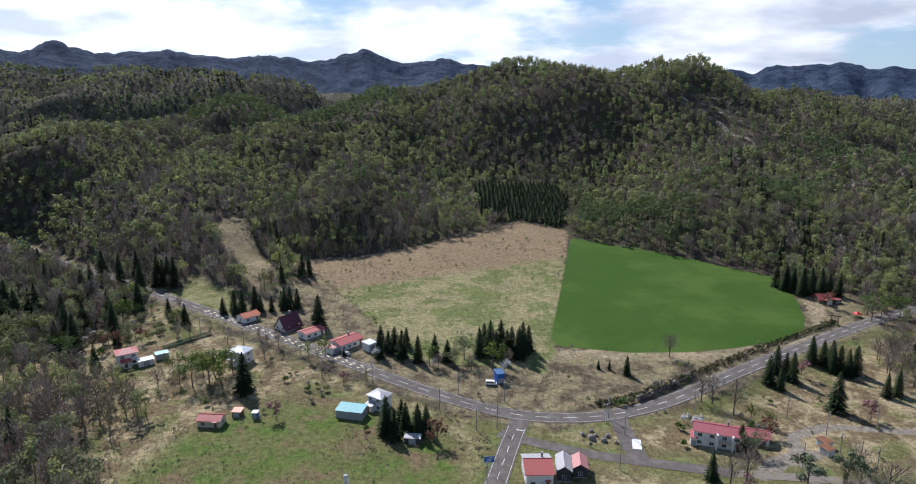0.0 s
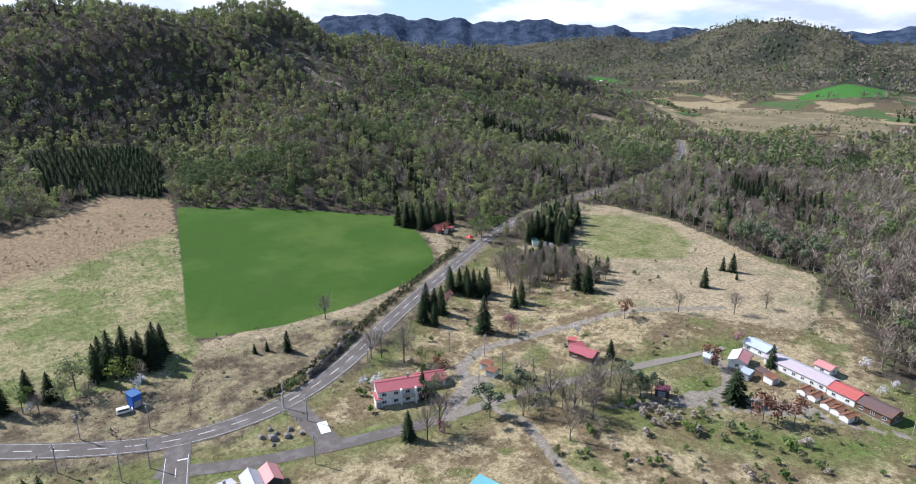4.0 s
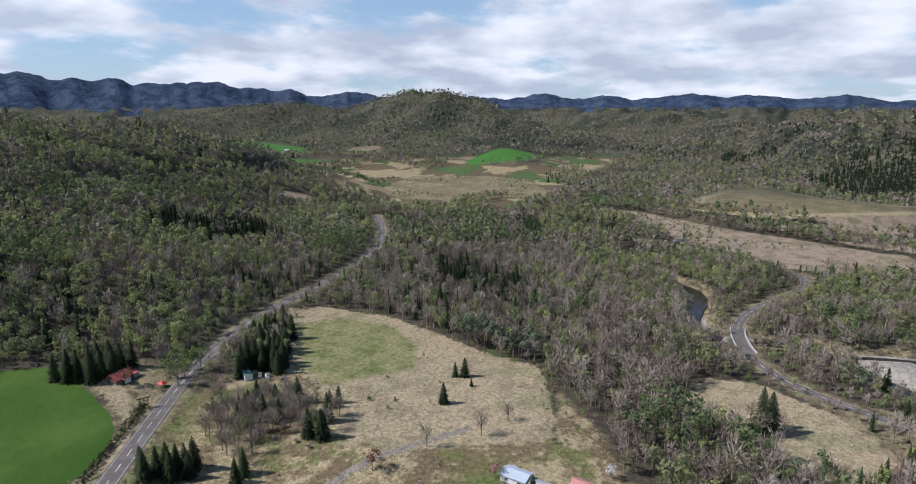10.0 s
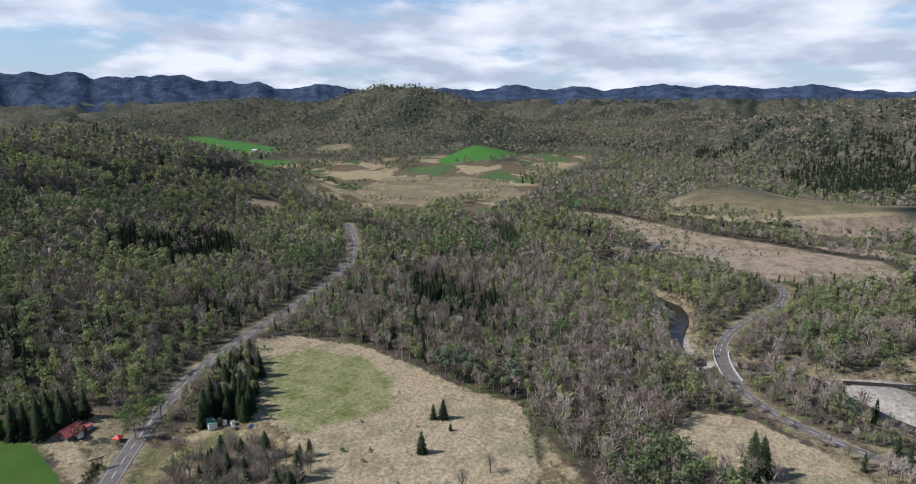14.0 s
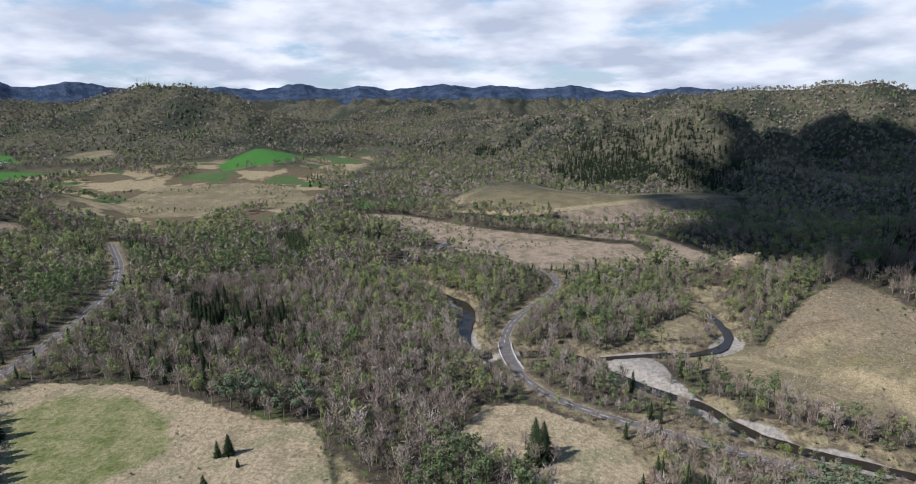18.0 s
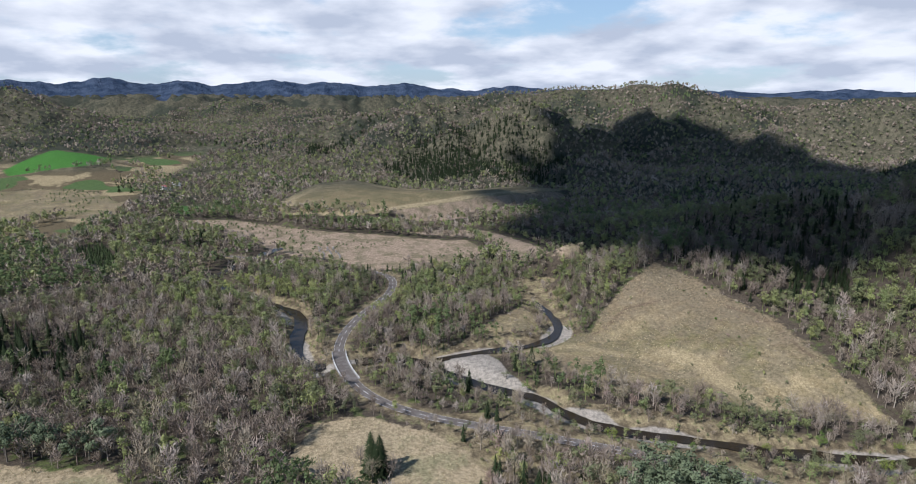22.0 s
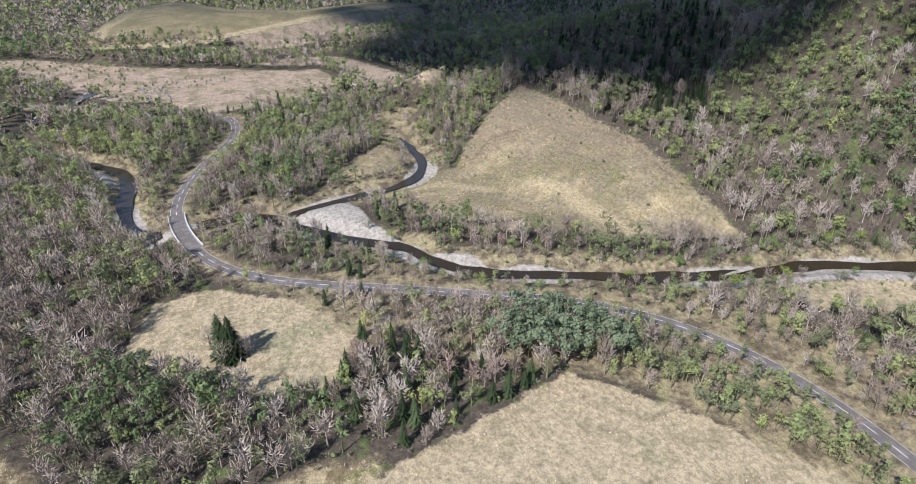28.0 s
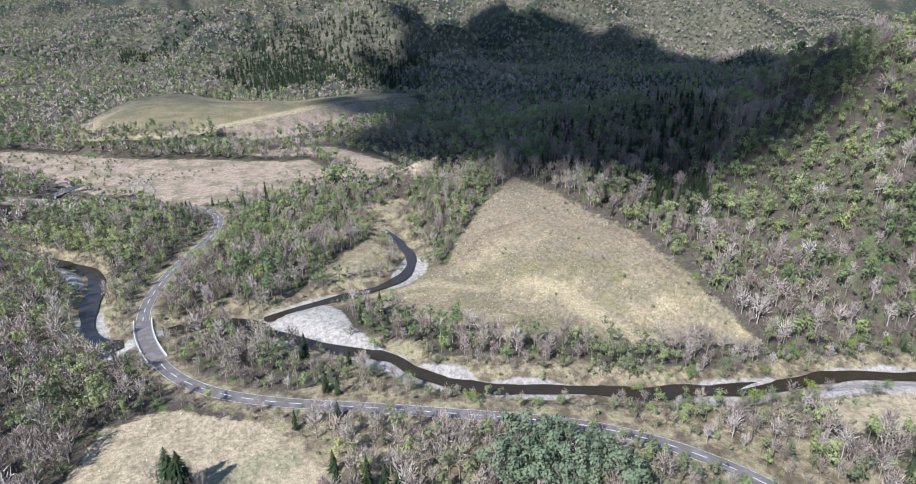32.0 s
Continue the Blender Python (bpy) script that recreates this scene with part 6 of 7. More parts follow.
torii()
pav = empty("red_tent", 207.0, 313.9, 15, "small bright red canopy tent on the shrine lawn", "tent")
for px, py in ((-1.3, -1.3), (1.3, -1.3), (1.3, 1.3), (-1.3, 1.3)):
    part("leg", *tube_data((px, py, -0.2), (px, py, 1.9), 0.05, 0.05, 6), STEEL, pav)
part("canopy", [(-1.7, -1.7, 1.8), (1.7, -1.7, 1.8), (1.7, 1.7, 1.8), (-1.7, 1.7, 1.8), (0, 0, 3.0), (-1.7, -1.7, 1.55), (1.7, -1.7, 1.55), (1.7, 1.7, 1.55), (-1.7, 1.7, 1.55)],
     [(0, 1, 4), (1, 2, 4), (2, 3, 4), (3, 0, 4), (0, 5, 6, 1), (1, 6, 7, 2), (2, 7, 8, 3), (3, 8, 5, 0)], REDPAINT, pav)

# the works yard in the wood
shed(233.6, 288.5, 60, 9.0, 3.6, 2.5, WHITE, R_GREEN, "long white shed with a weathered green roof in a yard", 0.4)
for bx, by, br, bm in ((237.0, 283.2, 50, WHITEPAINT), (238.2, 279.6, 60, WHITEPAINT), (235.0, 276.6, 30, CREAM)):
    c = empty("storage_crate", bx, by, br, "pale storage crate beside the shed", "crate", "crates in the yard")
    part("body", *box_data(-1.1, 1.1, -0.8, 0.8, -0.2, 1.5, 0.06), bm, c)
    part("lid", *box_data(-1.16, 1.16, -0.86, 0.86, 1.504, 1.62), STEEL, c)
tarp = empty("tarpaulin", 239.5, 270.8, 20, "crumpled blue tarpaulin over a heap", "tarpaulin")
part("sheet", [(-1.5, -1, -0.1), (0, -1.3, -0.1), (1.5, -0.9, -0.1), (-1.3, 0.2, 0.9), (0.1, -0.1, 1.3), (1.2, 0.3, 0.7), (-1.4, 1.2, -0.1), (0.2, 1.3, -0.1), (1.4, 1.1, -0.1)],
     [(0, 1, 4, 3), (1, 2, 5, 4), (3, 4, 7, 6), (4, 5, 8, 7)], BLUEPAINT, tarp)


def vehicle(x, y, rot, body_mat, label, L=4.6, W=1.7, H=1.9):
    """A parked van: body, glazed cabin, bumpers, lamps, wheels with rims."""
    e = empty("van", x, y, rot, label, "van")
    a, b = L / 2, W / 2
    prof = [(-a, 0.35), (a, 0.35), (a, 0.95), (a - 0.35, 1.1), (a - 1.0, H), (-a + 0.1, H), (-a, H - 0.2)]
    n = len(prof)
    v = [(p, -b, z) for p, z in prof] + [(p, b, z) for p, z in prof]
    part("body", v, [tuple(range(n)), tuple(range(2 * n - 1, n - 1, -1))] + [(k, n + k, n + (k + 1) % n, (k + 1) % n) for k in range(n)], body_mat, e)
    for s in (-1, 1):
        part("side_window", *box_data(-a + 0.4, a - 1.15, *sorted((s * b, s * (b + 0.012))), 1.15, H - 0.18), GLASS, e)
    part("windscreen", [(a - 0.37, -b + 0.1, 1.14), (a - 0.37, b - 0.1, 1.14), (a - 0.97, b - 0.1, H - 0.05), (a - 0.97, -b + 0.1, H - 0.05)], [(0, 1, 2, 3)], GLASS, e)
    part("bumper", *box_data(a - 0.02, a + 0.1, -b, b, 0.32, 0.6), GREYWALL, e)
    part("bumper", *box_data(-a - 0.1, -a + 0.02, -b, b, 0.32, 0.6), GREYWALL, e)
    for s in (-1, 1):
        part("headlight", *box_data(a - 0.01, a + 0.03, s * b * 0.72 - 0.16, s * b * 0.72 + 0.16, 0.68, 0.88), WHITEPAINT, e)
        for xx in (-a + 0.85, a - 0.8):
            w = part("wheel", *tube_data((xx, s * (b - 0.2), 0.31), (xx, s * (b + 0.03), 0.31), 0.31, 0.31, 14), DARKWALL, e)
            part("rim", *tube_data((xx, s * (b + 0.031), 0.31), (xx, s * (b + 0.05), 0.31), 0.18, 0.17, 10), STEEL, w)
    return e


vehicle(13.8, 239.6, -5, WHITEPAINT, "old white van parked beside the blue shed")
vehicle(-49.5, 265.2, -38, GREYWALL, "grey car parked in front of the red-roofed house", 4.2, 1.65, 1.5)


# ---------------- poles, signs, walls ----------------
def pole_master():
    e = empty("utility_pole", -34.3, 238.7, 52, "grey concrete utility pole with a cross-arm beside the road", "utility pole", "utility poles")
    part("shaft", *tube_data((0, 0, -0.6), (0, 0, 9.2), 0.17, 0.11, 10), POLEMAT, e)
    arm = part("cross_arm", *box_data(-0.9, 0.9, -0.05, 0.05, 8.4, 8.5), STEEL, e)
    for k in (-0.75, -0.3, 0.3, 0.75):
        part("insulator", *tube_data((k, 0, 8.503), (k, 0, 8.72), 0.05, 0.035, 6), WHITEPAINT, arm)
    part("transformer", *tube_data((0.32, 0.0, 6.9), (0.32, 0.0, 7.7), 0.2, 0.2, 10), STEEL, e)
    return e


master = pole_master()
POLES = [(-6.5, 218.1), (6.9, 204.5), (14.3, 206.5), (18.4, 226.8), (0.5, 231.6), (55.6, 213.8), (58.7, 202.4), (51.7, 181.0), (121.5, 214.7), (129.9, 203.6), (149.5, 206.8),
         (109.8, 181.5), (125.5, 188.2), (132.0, 179.4), (88.8, 218.7), (-55.9, 243.9), (-105.4, 274.7), (-97.0, 271.6), (-85.8, 268.7), (-121.6, 284.3), (200.7, 87.9), (207.4, 68.1), (9.1, 170.2)]
for k, (px, py) in enumerate(POLES):
    copy_thing(master, pose(px, py, float(ground_z(px, py)[0]), 0, 0, 40 + 37 * k))

sign = empty("direction_sign", 11.6, 176.4, 100, "blue overhead direction sign on a steel mast", "road sign")
part("mast", *tube_data((0, -1.2, -0.4), (0, -1.2, 7.0), 0.12, 0.1, 10), STEEL, sign)
part("arm", *tube_data((0, -1.2, 6.4), (0, 2.2, 6.6), 0.07, 0.06, 8), STEEL, sign)
board = part("board", *box_data(-0.16, -0.10, 0.0, 3.2, 5.3, 7.3), BLUEPAINT, sign)
for z0, y0, y1 in ((6.8, 0.4, 1.6), (6.3, 0.4, 2.6), (5.7, 0.9, 2.2)):
    part("bar", *box_data(-0.175, -0.163, y0, y1, z0, z0 + 0.22), WHITEPAINT, board)

kiosk = empty("park_post", 54.0, 210.6, 15, "white lamp mast with two arms at the roadside park", "mast")
part("shaft", *tube_data((0, 0, -0.4), (0, 0, 7.6), 0.14, 0.09, 10), WHITEPAINT, kiosk)
for s in (-1, 1):
    part("arm", *tube_data((0, 0, 7.2), (s * 1.1, 0, 7.7), 0.06, 0.05, 8), WHITEPAINT, kiosk)
    part("lamp_head", *box_data(s * 1.1 - 0.35, s * 1.1 + 0.35, -0.16, 0.16, 7.62, 7.8, 0.05), STEEL, kiosk)

slab = empty("loading_slab", 61.2, 196.0, -12, "white concrete slab at the edge of the car park", "slab")
part("slab", *box_data(-1.5, 1.5, -3.2, 3.2, -0.2, 0.22, 0.08), WHITEPAINT, slab)

rock_rng = random.Random(5)
for rx, ry, rs in ((44, 202, 1.1), (46.5, 199.5, 1.6), (48.5, 201.5, 0.9), (50.5, 198, 1.3), (47.5, 204.5, 0.8), (52.5, 201, 1.0), (45.5, 196.5, 0.7), (54.5, 197, 0.9)):
    v, f = [], []
    for i in range(5):
        th = -1.2 + i * 0.68
        for j in range(8):
            r = rs * rock_rng.uniform(0.75, 1.15)
            v.append((r * math.cos(th) * math.cos(j * 0.785), 0.8 * r * math.cos(th) * math.sin(j * 0.785), 0.9 * r * math.sin(th)))
    for i in range(4):
        f += [(i * 8 + j, i * 8 + (j + 1) % 8, i * 8 + 8 + (j + 1) % 8, i * 8 + 8 + j) for j in range(8)]
    f += [tuple(range(7, -1, -1)), tuple(range(32, 40))]
    st = part("garden_stone", v, f, STONE, None)
    st.matrix_world = pose(rx, ry, float(ground_z(rx, ry)[0]) + rs * 0.35, 0, 0, rock_rng.uniform(0, 360))
    tagged(st, "rough grey garden stone in the roadside park", "stone", "stones in the park")

silo = empty("cement_cylinder", -33.5, 172.0, 0, "white upright cylinder standing on the pasture", "tank")
part("shell", *tube_data((0, 0, -0.2), (0, 0, 3.0), 0.75, 0.75, 18), WHITEPAINT, silo)
part("cap", *tube_data((0, 0, 3.004), (0, 0, 3.2), 0.8, 0.6, 18), GREYWALL, silo)


def fence(name, pts, high, mat, label, gap=2.4, rails=(0.35, 0.75), slat=None):
    """Posts with rails or boards between them along a line."""
    e = empty(name, pts[0][0], pts[0][1], 0, label, "fence")
    ox, oy, oz = pts[0][0], pts[0][1], float(ground_z(*pts[0])[0])
    for (ax, ay), (bx, by) in zip(pts, pts[1:]):
        n = max(1, int(math.hypot(bx - ax, by - ay) / gap))
        at = [(ax + (bx - ax) * k / n, ay + (by - ay) * k / n) for k in range(n + 1)]
        zs = [float(ground_z(*q)[0]) - oz for q in at]
        for (qx, qy), z in zip(at[:-1], zs):
            part("post", *tube_data((qx - ox, qy - oy, z - 0.4), (qx - ox, qy - oy, z + high), 0.07, 0.06, 6), mat, e)
        for (p, zp), (q, zq) in zip(zip(at, zs), zip(at[1:], zs[1:])):
            for r in rails:
                part("rail", *tube_data((p[0] - ox, p[1] - oy, zp + high * r), (q[0] - ox, q[1] - oy, zq + high * r), slat or 0.04, slat or 0.04, 4), mat, e)
    return e


fence("snow_fence", [(70, 226.5), (84, 236), (100, 247)], 2.2, DARKWALL, "dark slatted snow fence along the road bank", 2.2, (0.15, 0.35, 0.55, 0.75, 0.95), 0.17)
fence("garden_fence", [(-133, 270), (-124, 279), (-117, 286)], 1.8, GREENNET, "green net fence round a garden", 2.0, (0.1, 0.3, 0.5, 0.7, 0.9), 0.15)
fence("field_fence", [(30, 228), (36, 246), (42, 252), (56, 246)], 1.2, TIMBER, "leaning wooden fence round an overgrown plot", 2.4)


# ---------------- bridge ----------------
def bridge():
    x, y, nx, ny, q = offset_line(VROAD, 2.0)
    k = (x > 380) & (x < 424) & (y > 60) & (y < 90)
    x, y, nx, ny = x[k], y[k], nx[k], ny[k]
    z = ground_z(x, y)
    z = np.convolve(np.pad(z, 8, "edge"), np.ones(17) / 17, "valid") + 0.25
    e = empty("road_bridge", float(x[0]), float(y[0]), 0, "curved concrete road bridge with white railings over the river", "bridge")
    ox, oy, oz = float(x[0]), float(y[0]), float(ground_z(x[0], y[0])[0])

    def ribbon(o0, o1, z0, z1):
        v, f = [], []
        for i in range(len(x)):
            for o, zz in ((o0, z0), (o1, z0), (o1, z1), (o0, z1)):
                v.append((x[i] + nx[i] * o - ox, y[i] + ny[i] * o - oy, z[i] + zz - oz))
        for i in range(len(x) - 1):
            f += [(4 * i + j, 4 * i + (j + 1) % 4, 4 * i + 4 + (j + 1) % 4, 4 * i + 4 + j) for j in range(4)]
        f += [(3, 2, 1, 0), tuple(4 * (len(x) - 1) + j for j in range(4))]
        return v, f

    part("deck", *ribbon(-4.3, 4.3, -1.0, -0.02), CONCRETE, e)
    part("carriageway", *ribbon(-3.4, 3.4, -0.016, 0.06), ASPHALT, e)
    for s in (-1, 1):
        part("kerb", *ribbon(s * 3.85, s * 4.25, -0.01, 0.25), CONCRETE, e)
        part("rail_top", *ribbon(s * 3.98, s * 4.08, 1.05, 1.15), WHITEPAINT, e)
        part("rail_lower", *ribbon(s * 3.98, s * 4.06, 0.6, 0.72), WHITEPAINT, e)
        for i in range(0, len(x)):
            cx, cy = x[i] + nx[i] * s * 4.02 - ox, y[i] + ny[i] * s * 4.02 - oy
            part("rail_post", *box_data(cx - 0.07, cx + 0.07, cy - 0.07, cy + 0.07, z[i] - oz + 0.3, z[i] - oz + 1.05), WHITEPAINT, e)
    for t in (0.3, 0.68):
        i = int(t * len(x))
        part("pier", *box_data(x[i] - ox - 1.0, x[i] - ox + 1.0, y[i] - oy - 3.2, y[i] - oy + 3.2, z[i] - oz - 6, z[i] - oz - 1.004, 0.4), CONCRETE, e)


bridge()


# ---------------- cemetery on the cleared terrace ----------------
def gravestone():
    e = empty("gravestone", 655, 92, 20, "pale upright granite gravestone on a stepped base", "gravestone", "gravestones")
    part("plinth", *box_data(-0.9, 0.9, -0.8, 0.8, -0.3, 0.5, 0.05), STONE, e)
    part("step", *box_data(-0.6, 0.6, -0.5, 0.5, 0.504, 0.85, 0.04), CONCRETE, e)
    part("pillar", *box_data(-0.36, 0.36, -0.3, 0.3, 0.854, 1.8, 0.06), CONCRETE, e)
    return e


stone_master, stone_rng = gravestone(), random.Random(9)
for k in range(27):
    gx, gy = 638 + 5.2 * (k % 9) + stone_rng.uniform(-1.4, 1.4), 84 + 6.5 * (k // 9) + 0.9 * (k % 9) + stone_rng.uniform(-1.4, 1.4)
    copy_thing(stone_master, pose(gx, gy, float(ground_z(gx, gy)[0]), 0, 0, 20 + stone_rng.uniform(-6, 6)))


# ---------------- farms of the lower valley ----------------
shed(1125, 1026, 15, 18, 11, 5, WHITE, R_WHITE, "long white farm barn with a white roof among fields", 1.5, name="barn", category="barn")
shed(1110, 999, 30, 18, 11, 5, WHITE, R_RED, "long white farm barn with a red roof among fields", 1.5, name="barn", category="barn")
shed(1105, 978, 55, 18, 11, 5, WHITE, R_TEAL, "long white farm barn with a teal roof among fields", 1.5, name="barn", category="barn")
shed(921, 795, 27, 18, 11, 5, WHITE, R_RUST, "long white farm barn with a rusty roof among fields", 1.5, name="barn", category="barn")
shed(914, 771, 38, 18, 11, 5, WHITE, R_WHITE, "long white farm barn with a white roof among fields", 1.5, name="barn", category="barn")
shed(2277, 1602, 39, 18, 11, 5, WHITE, R_GREY, "long white farm barn with a grey roof among fields", 1.5, name="barn", category="barn")
shed(1033, 336, 31, 18, 11, 5, WHITE, R_RED, "long white farm barn with a red roof among fields", 1.5, name="barn", category="barn")
shed(1065, 330, 15, 18, 11, 5, WHITE, R_GREY, "long white farm barn with a grey roof among fields", 1.5, name="barn", category="barn")


# ---------------- single trees of the village ----------------
def tree_thing(name, v, f, trunk_faces, mat, tint, label, category, bark):
    """A tree with its trunk and its crown as parts."""
    e = tagged(new(name), label, category)
    for nm, fs, mt in (("trunk", f[:trunk_faces], bark), ("crown", f[trunk_faces:], mat)):
        used, inv = np.unique(fs, return_inverse=True)
        me = raw_mesh(nm, v[used], inv.ravel(), np.full(len(fs), 3), mt)
        float_attr(me, "tint", np.full(len(used), tint))
        new(nm, me).parent = e
    return e


BARK = plain("grey_bark", (0.13, 0.115, 0.10))
PINKY = tree_material("pink_buds", [(0.0, (0.30, 0.15, 0.15)), (1.0, (0.38, 0.20, 0.20))])
RUSTY = tree_material("rust_red_buds", [(0.0, (0.16, 0.075, 0.055)), (1.0, (0.22, 0.11, 0.07))])
BLOOM = tree_material("white_blossom", [(0.0, (0.62, 0.60, 0.58)), (1.0, (0.70, 0.68, 0.66))])
BRIGHT = tree_material("bright_leaves", [(0.0, (0.105, 0.165, 0.045)), (0.6, (0.150, 0.210, 0.055)), (1.0, (0.26, 0.25, 0.04))])
PINEY = tree_material("blue_green_pine", [(0.0, (0.108, 0.136, 0.078)), (1.0, (0.155, 0.188, 0.108))])
trng = np.random.default_rng(23)


def bare_faces(limbs):
    return 6 + 6 * limbs


TEMPLATES = {}
for k in range(3):
    v, f = conifer(trng, 17, 22, 11, 0.25, 0.03, 0.62)
    TEMPLATES["spruce", k] = tree_thing("spruce", v, f, 6, FIR, (0.25, 0.5, 0.7)[k], "dark green spruce standing in the open", "conifer tree", BARK)
    v, f = bare_tree(trng, 13, 9, 420, 0.30)
    TEMPLATES["bare", k] = tree_thing("bare_tree", v, f, bare_faces(7), BARE, (0.3, 0.75, 0.5)[k], "leafless grey tree with fine twigs", "tree", BARK)
    v, f = broad_tree(trng, 13, 520, 6, 0.36, 0.36)
    TEMPLATES["leaf", k] = tree_thing("leafing_tree", v, f, bare_faces(6), (LEAFY, BRIGHT, BRIGHT)[k], (0.4, 0.3, 0.7)[k], "young broadleaf tree in fresh spring green", "tree", BARK)
    v, f = broad_tree(trng, 2.6, 120, 3, 0.30, 0.7)
    TEMPLATES["shrub", k] = tree_thing("shrub", v, f, bare_faces(3), (LEAFY, BARE, BRIGHT)[k], (0.3, 0.6, 0.1)[k], ("olive green shrub in dry grass", "leafless grey-brown shrub in dry grass", "fresh green shrub in dry grass")[k], "shrub", BARK)
v, f = broad_tree(trng, 19, 1000, 7, 0.50, 0.24)
TEMPLATES["pine", 0] = tree_thing("pine", v, f, bare_faces(7), PINEY, 0.6, "tall blue-green pine at the wood's edge", "conifer tree", BARK)
v, f = broad_tree(trng, 16, 900, 6, 0.46, 0.30)
TEMPLATES["pine", 1] = tree_thing("pine", v, f, bare_faces(6), PINEY, 0.2, "rounded grey-green pine with dense boughs", "conifer tree", BARK)
v, f = broad_tree(trng, 9, 280, 6, 0.40, 0.38)
TEMPLATES["pink", 0] = tree_thing("flowering_tree", v, f, bare_faces(6), PINKY, 0.5, "cherry tree in pale pink bud", "tree", BARK)
TEMPLATES["rust", 0] = tree_thing("budding_maple", v, f, bare_faces(6), RUSTY, 0.5, "young maple tree with rust-red buds", "tree", BARK)
TEMPLATES["bloom", 0] = tree_thing("blossoming_tree", v, f, bare_faces(6), BLOOM, 0.5, "small tree covered in white blossom", "tree", BARK)
v, f = conifer(trng, 12, 14, 10, 0.36, 0.02, 0.5)
TEMPLATES["yew", 0] = tree_thing("yew", v, f, 6, FIR, 0.35, "broad dark round-topped conifer in the yard", "conifer tree", BARK)

placed = {key: 0 for key in TEMPLATES}


def plant(kind, spots, lo=0.85, hi=1.15, seed=1):
    r = random.Random(seed)
    n = sum(1 for key in TEMPLATES if key[0] == kind)
    for x, y in spots:
        key = (kind, r.randrange(n))
        m = pose(x, y, float(ground_z(x, y)[0]) - 0.15, 0, 0, r.uniform(0, 360))
        s = r.uniform(lo, hi)
        t = copy_thing(TEMPLATES[key], m)
        t.scale = (s * r.uniform(0.95, 1.2), s * r.uniform(0.95, 1.2), s)
        placed[key] += 1


# firs and spruces
plant("spruce", [(-189.7, 290.2), (-195.2, 325.4), (-204.5, 353.4), (-195.0, 353.5), (-184.6, 353.7), (-167.2, 354.0), (-172, 351), (-162, 350), (-67.7, 293.8), (-83.7, 231.3)], 0.9, 1.2, 2)
plant("spruce", [(-120.0, 310.0), (-113.3, 308.2), (-110.9, 312.2), (-102.2, 314.3), (-96.4, 314.4), (-90.2, 316.5), (-87.5, 316.5), (-84.1, 318.7), (-93, 321), (-106, 318), (-116, 315)], 0.5, 0.8, 3)
plant("spruce", [(-50.1, 263.2)], 0.2, 0.24, 4)
plant("spruce", [(-34.9, 272.5), (-31.1, 269.5), (-23.2, 272.7), (-34.3, 262.8), (-24.4, 262.0), (-17.2, 259.3), (-4.4, 259.5), (-10, 265), (-28, 267)], 0.55, 0.85, 5)
plant("spruce", [(9.7, 264.3), (14.6, 267.0), (19.5, 269.8), (24.4, 269.8), (29.0, 267.2), (12, 270), (17, 263.5), (22, 265), (27, 263), (32, 270)], 0.7, 0.95, 6)
plant("spruce", [(-24.8, 200.5), (-21.5, 198.0), (-17.9, 202.5), (-13.7, 201.5), (-10.8, 202.6), (-19.6, 205.6), (-25.1, 204.5)], 0.65, 0.9, 7)
plant("spruce", [(71.2, 249.0)], 0.5, 0.55, 8)
plant("spruce", [(137.1, 247.5), (138.3, 244.1), (134.3, 250.0), (129.8, 236.8), (127.2, 241.5)], 0.6, 0.8, 9)
plant("spruce", [(156.3, 263.3), (158.7, 258.5), (160.9, 255.9), (163.6, 254.1), (167.3, 254.2), (168.1, 250.4), (163.4, 247.6), (154, 259), (159, 252), (169.1, 231.6), (174.2, 232.7)], 0.55, 0.78, 10)
plant("spruce", [(94.8, 192.4), (78.6, 175.4), (165.5, 173.7), (206.4, 134.6), (277.7, 198.8), (279.6, 194.7), (250.3, 191.0)], 0.42, 0.62, 11)
plant("spruce", [(271.2, 187.3), (60.3, 253.6), (64.8, 253.0)], 0.2, 0.28, 12)
plant("spruce", [(143.0, 220.4)], 0.95, 1.0, 40)
plant("yew", [(175.0, 129.8)], 0.95, 1.0, 13)
# the dark clump behind the shrine
plant("spruce", [(192 + 5.2 * (k % 5) - 2.2 * (k // 5), 341 + 5.0 * (k // 5) + 1.2 * (k % 2)) for k in range(20)], 0.65, 0.9, 14)
# the clump by the works yard
plant("spruce", [(239.6, 293.5), (245.9, 294.1), (242, 286), (245, 281), (249, 288), (253, 296), (258, 301), (262, 305), (268, 308), (274.2, 310.7), (256, 291), (263, 297), (250, 280)], 0.6, 0.9, 15)
plant("spruce", [(224.7, 232.4), (229.9, 231.8), (206, 262), (210, 258), (203, 255)], 0.45, 0.65, 16)
plant("pine", [(318.7, 211.1), (321.9, 204.1), (321.1, 197.2), (314.0, 183.2), (317.7, 175.2), (325, 215), (329, 208)], 0.85, 1.1, 17)
plant("spruce", [(291.5, 62.7), (294.5, 66.0)], 1.05, 1.2, 18)
plant("bare", [(288, 66), (297, 62), (300, 70), (290, 58)], 0.7, 0.95, 41)
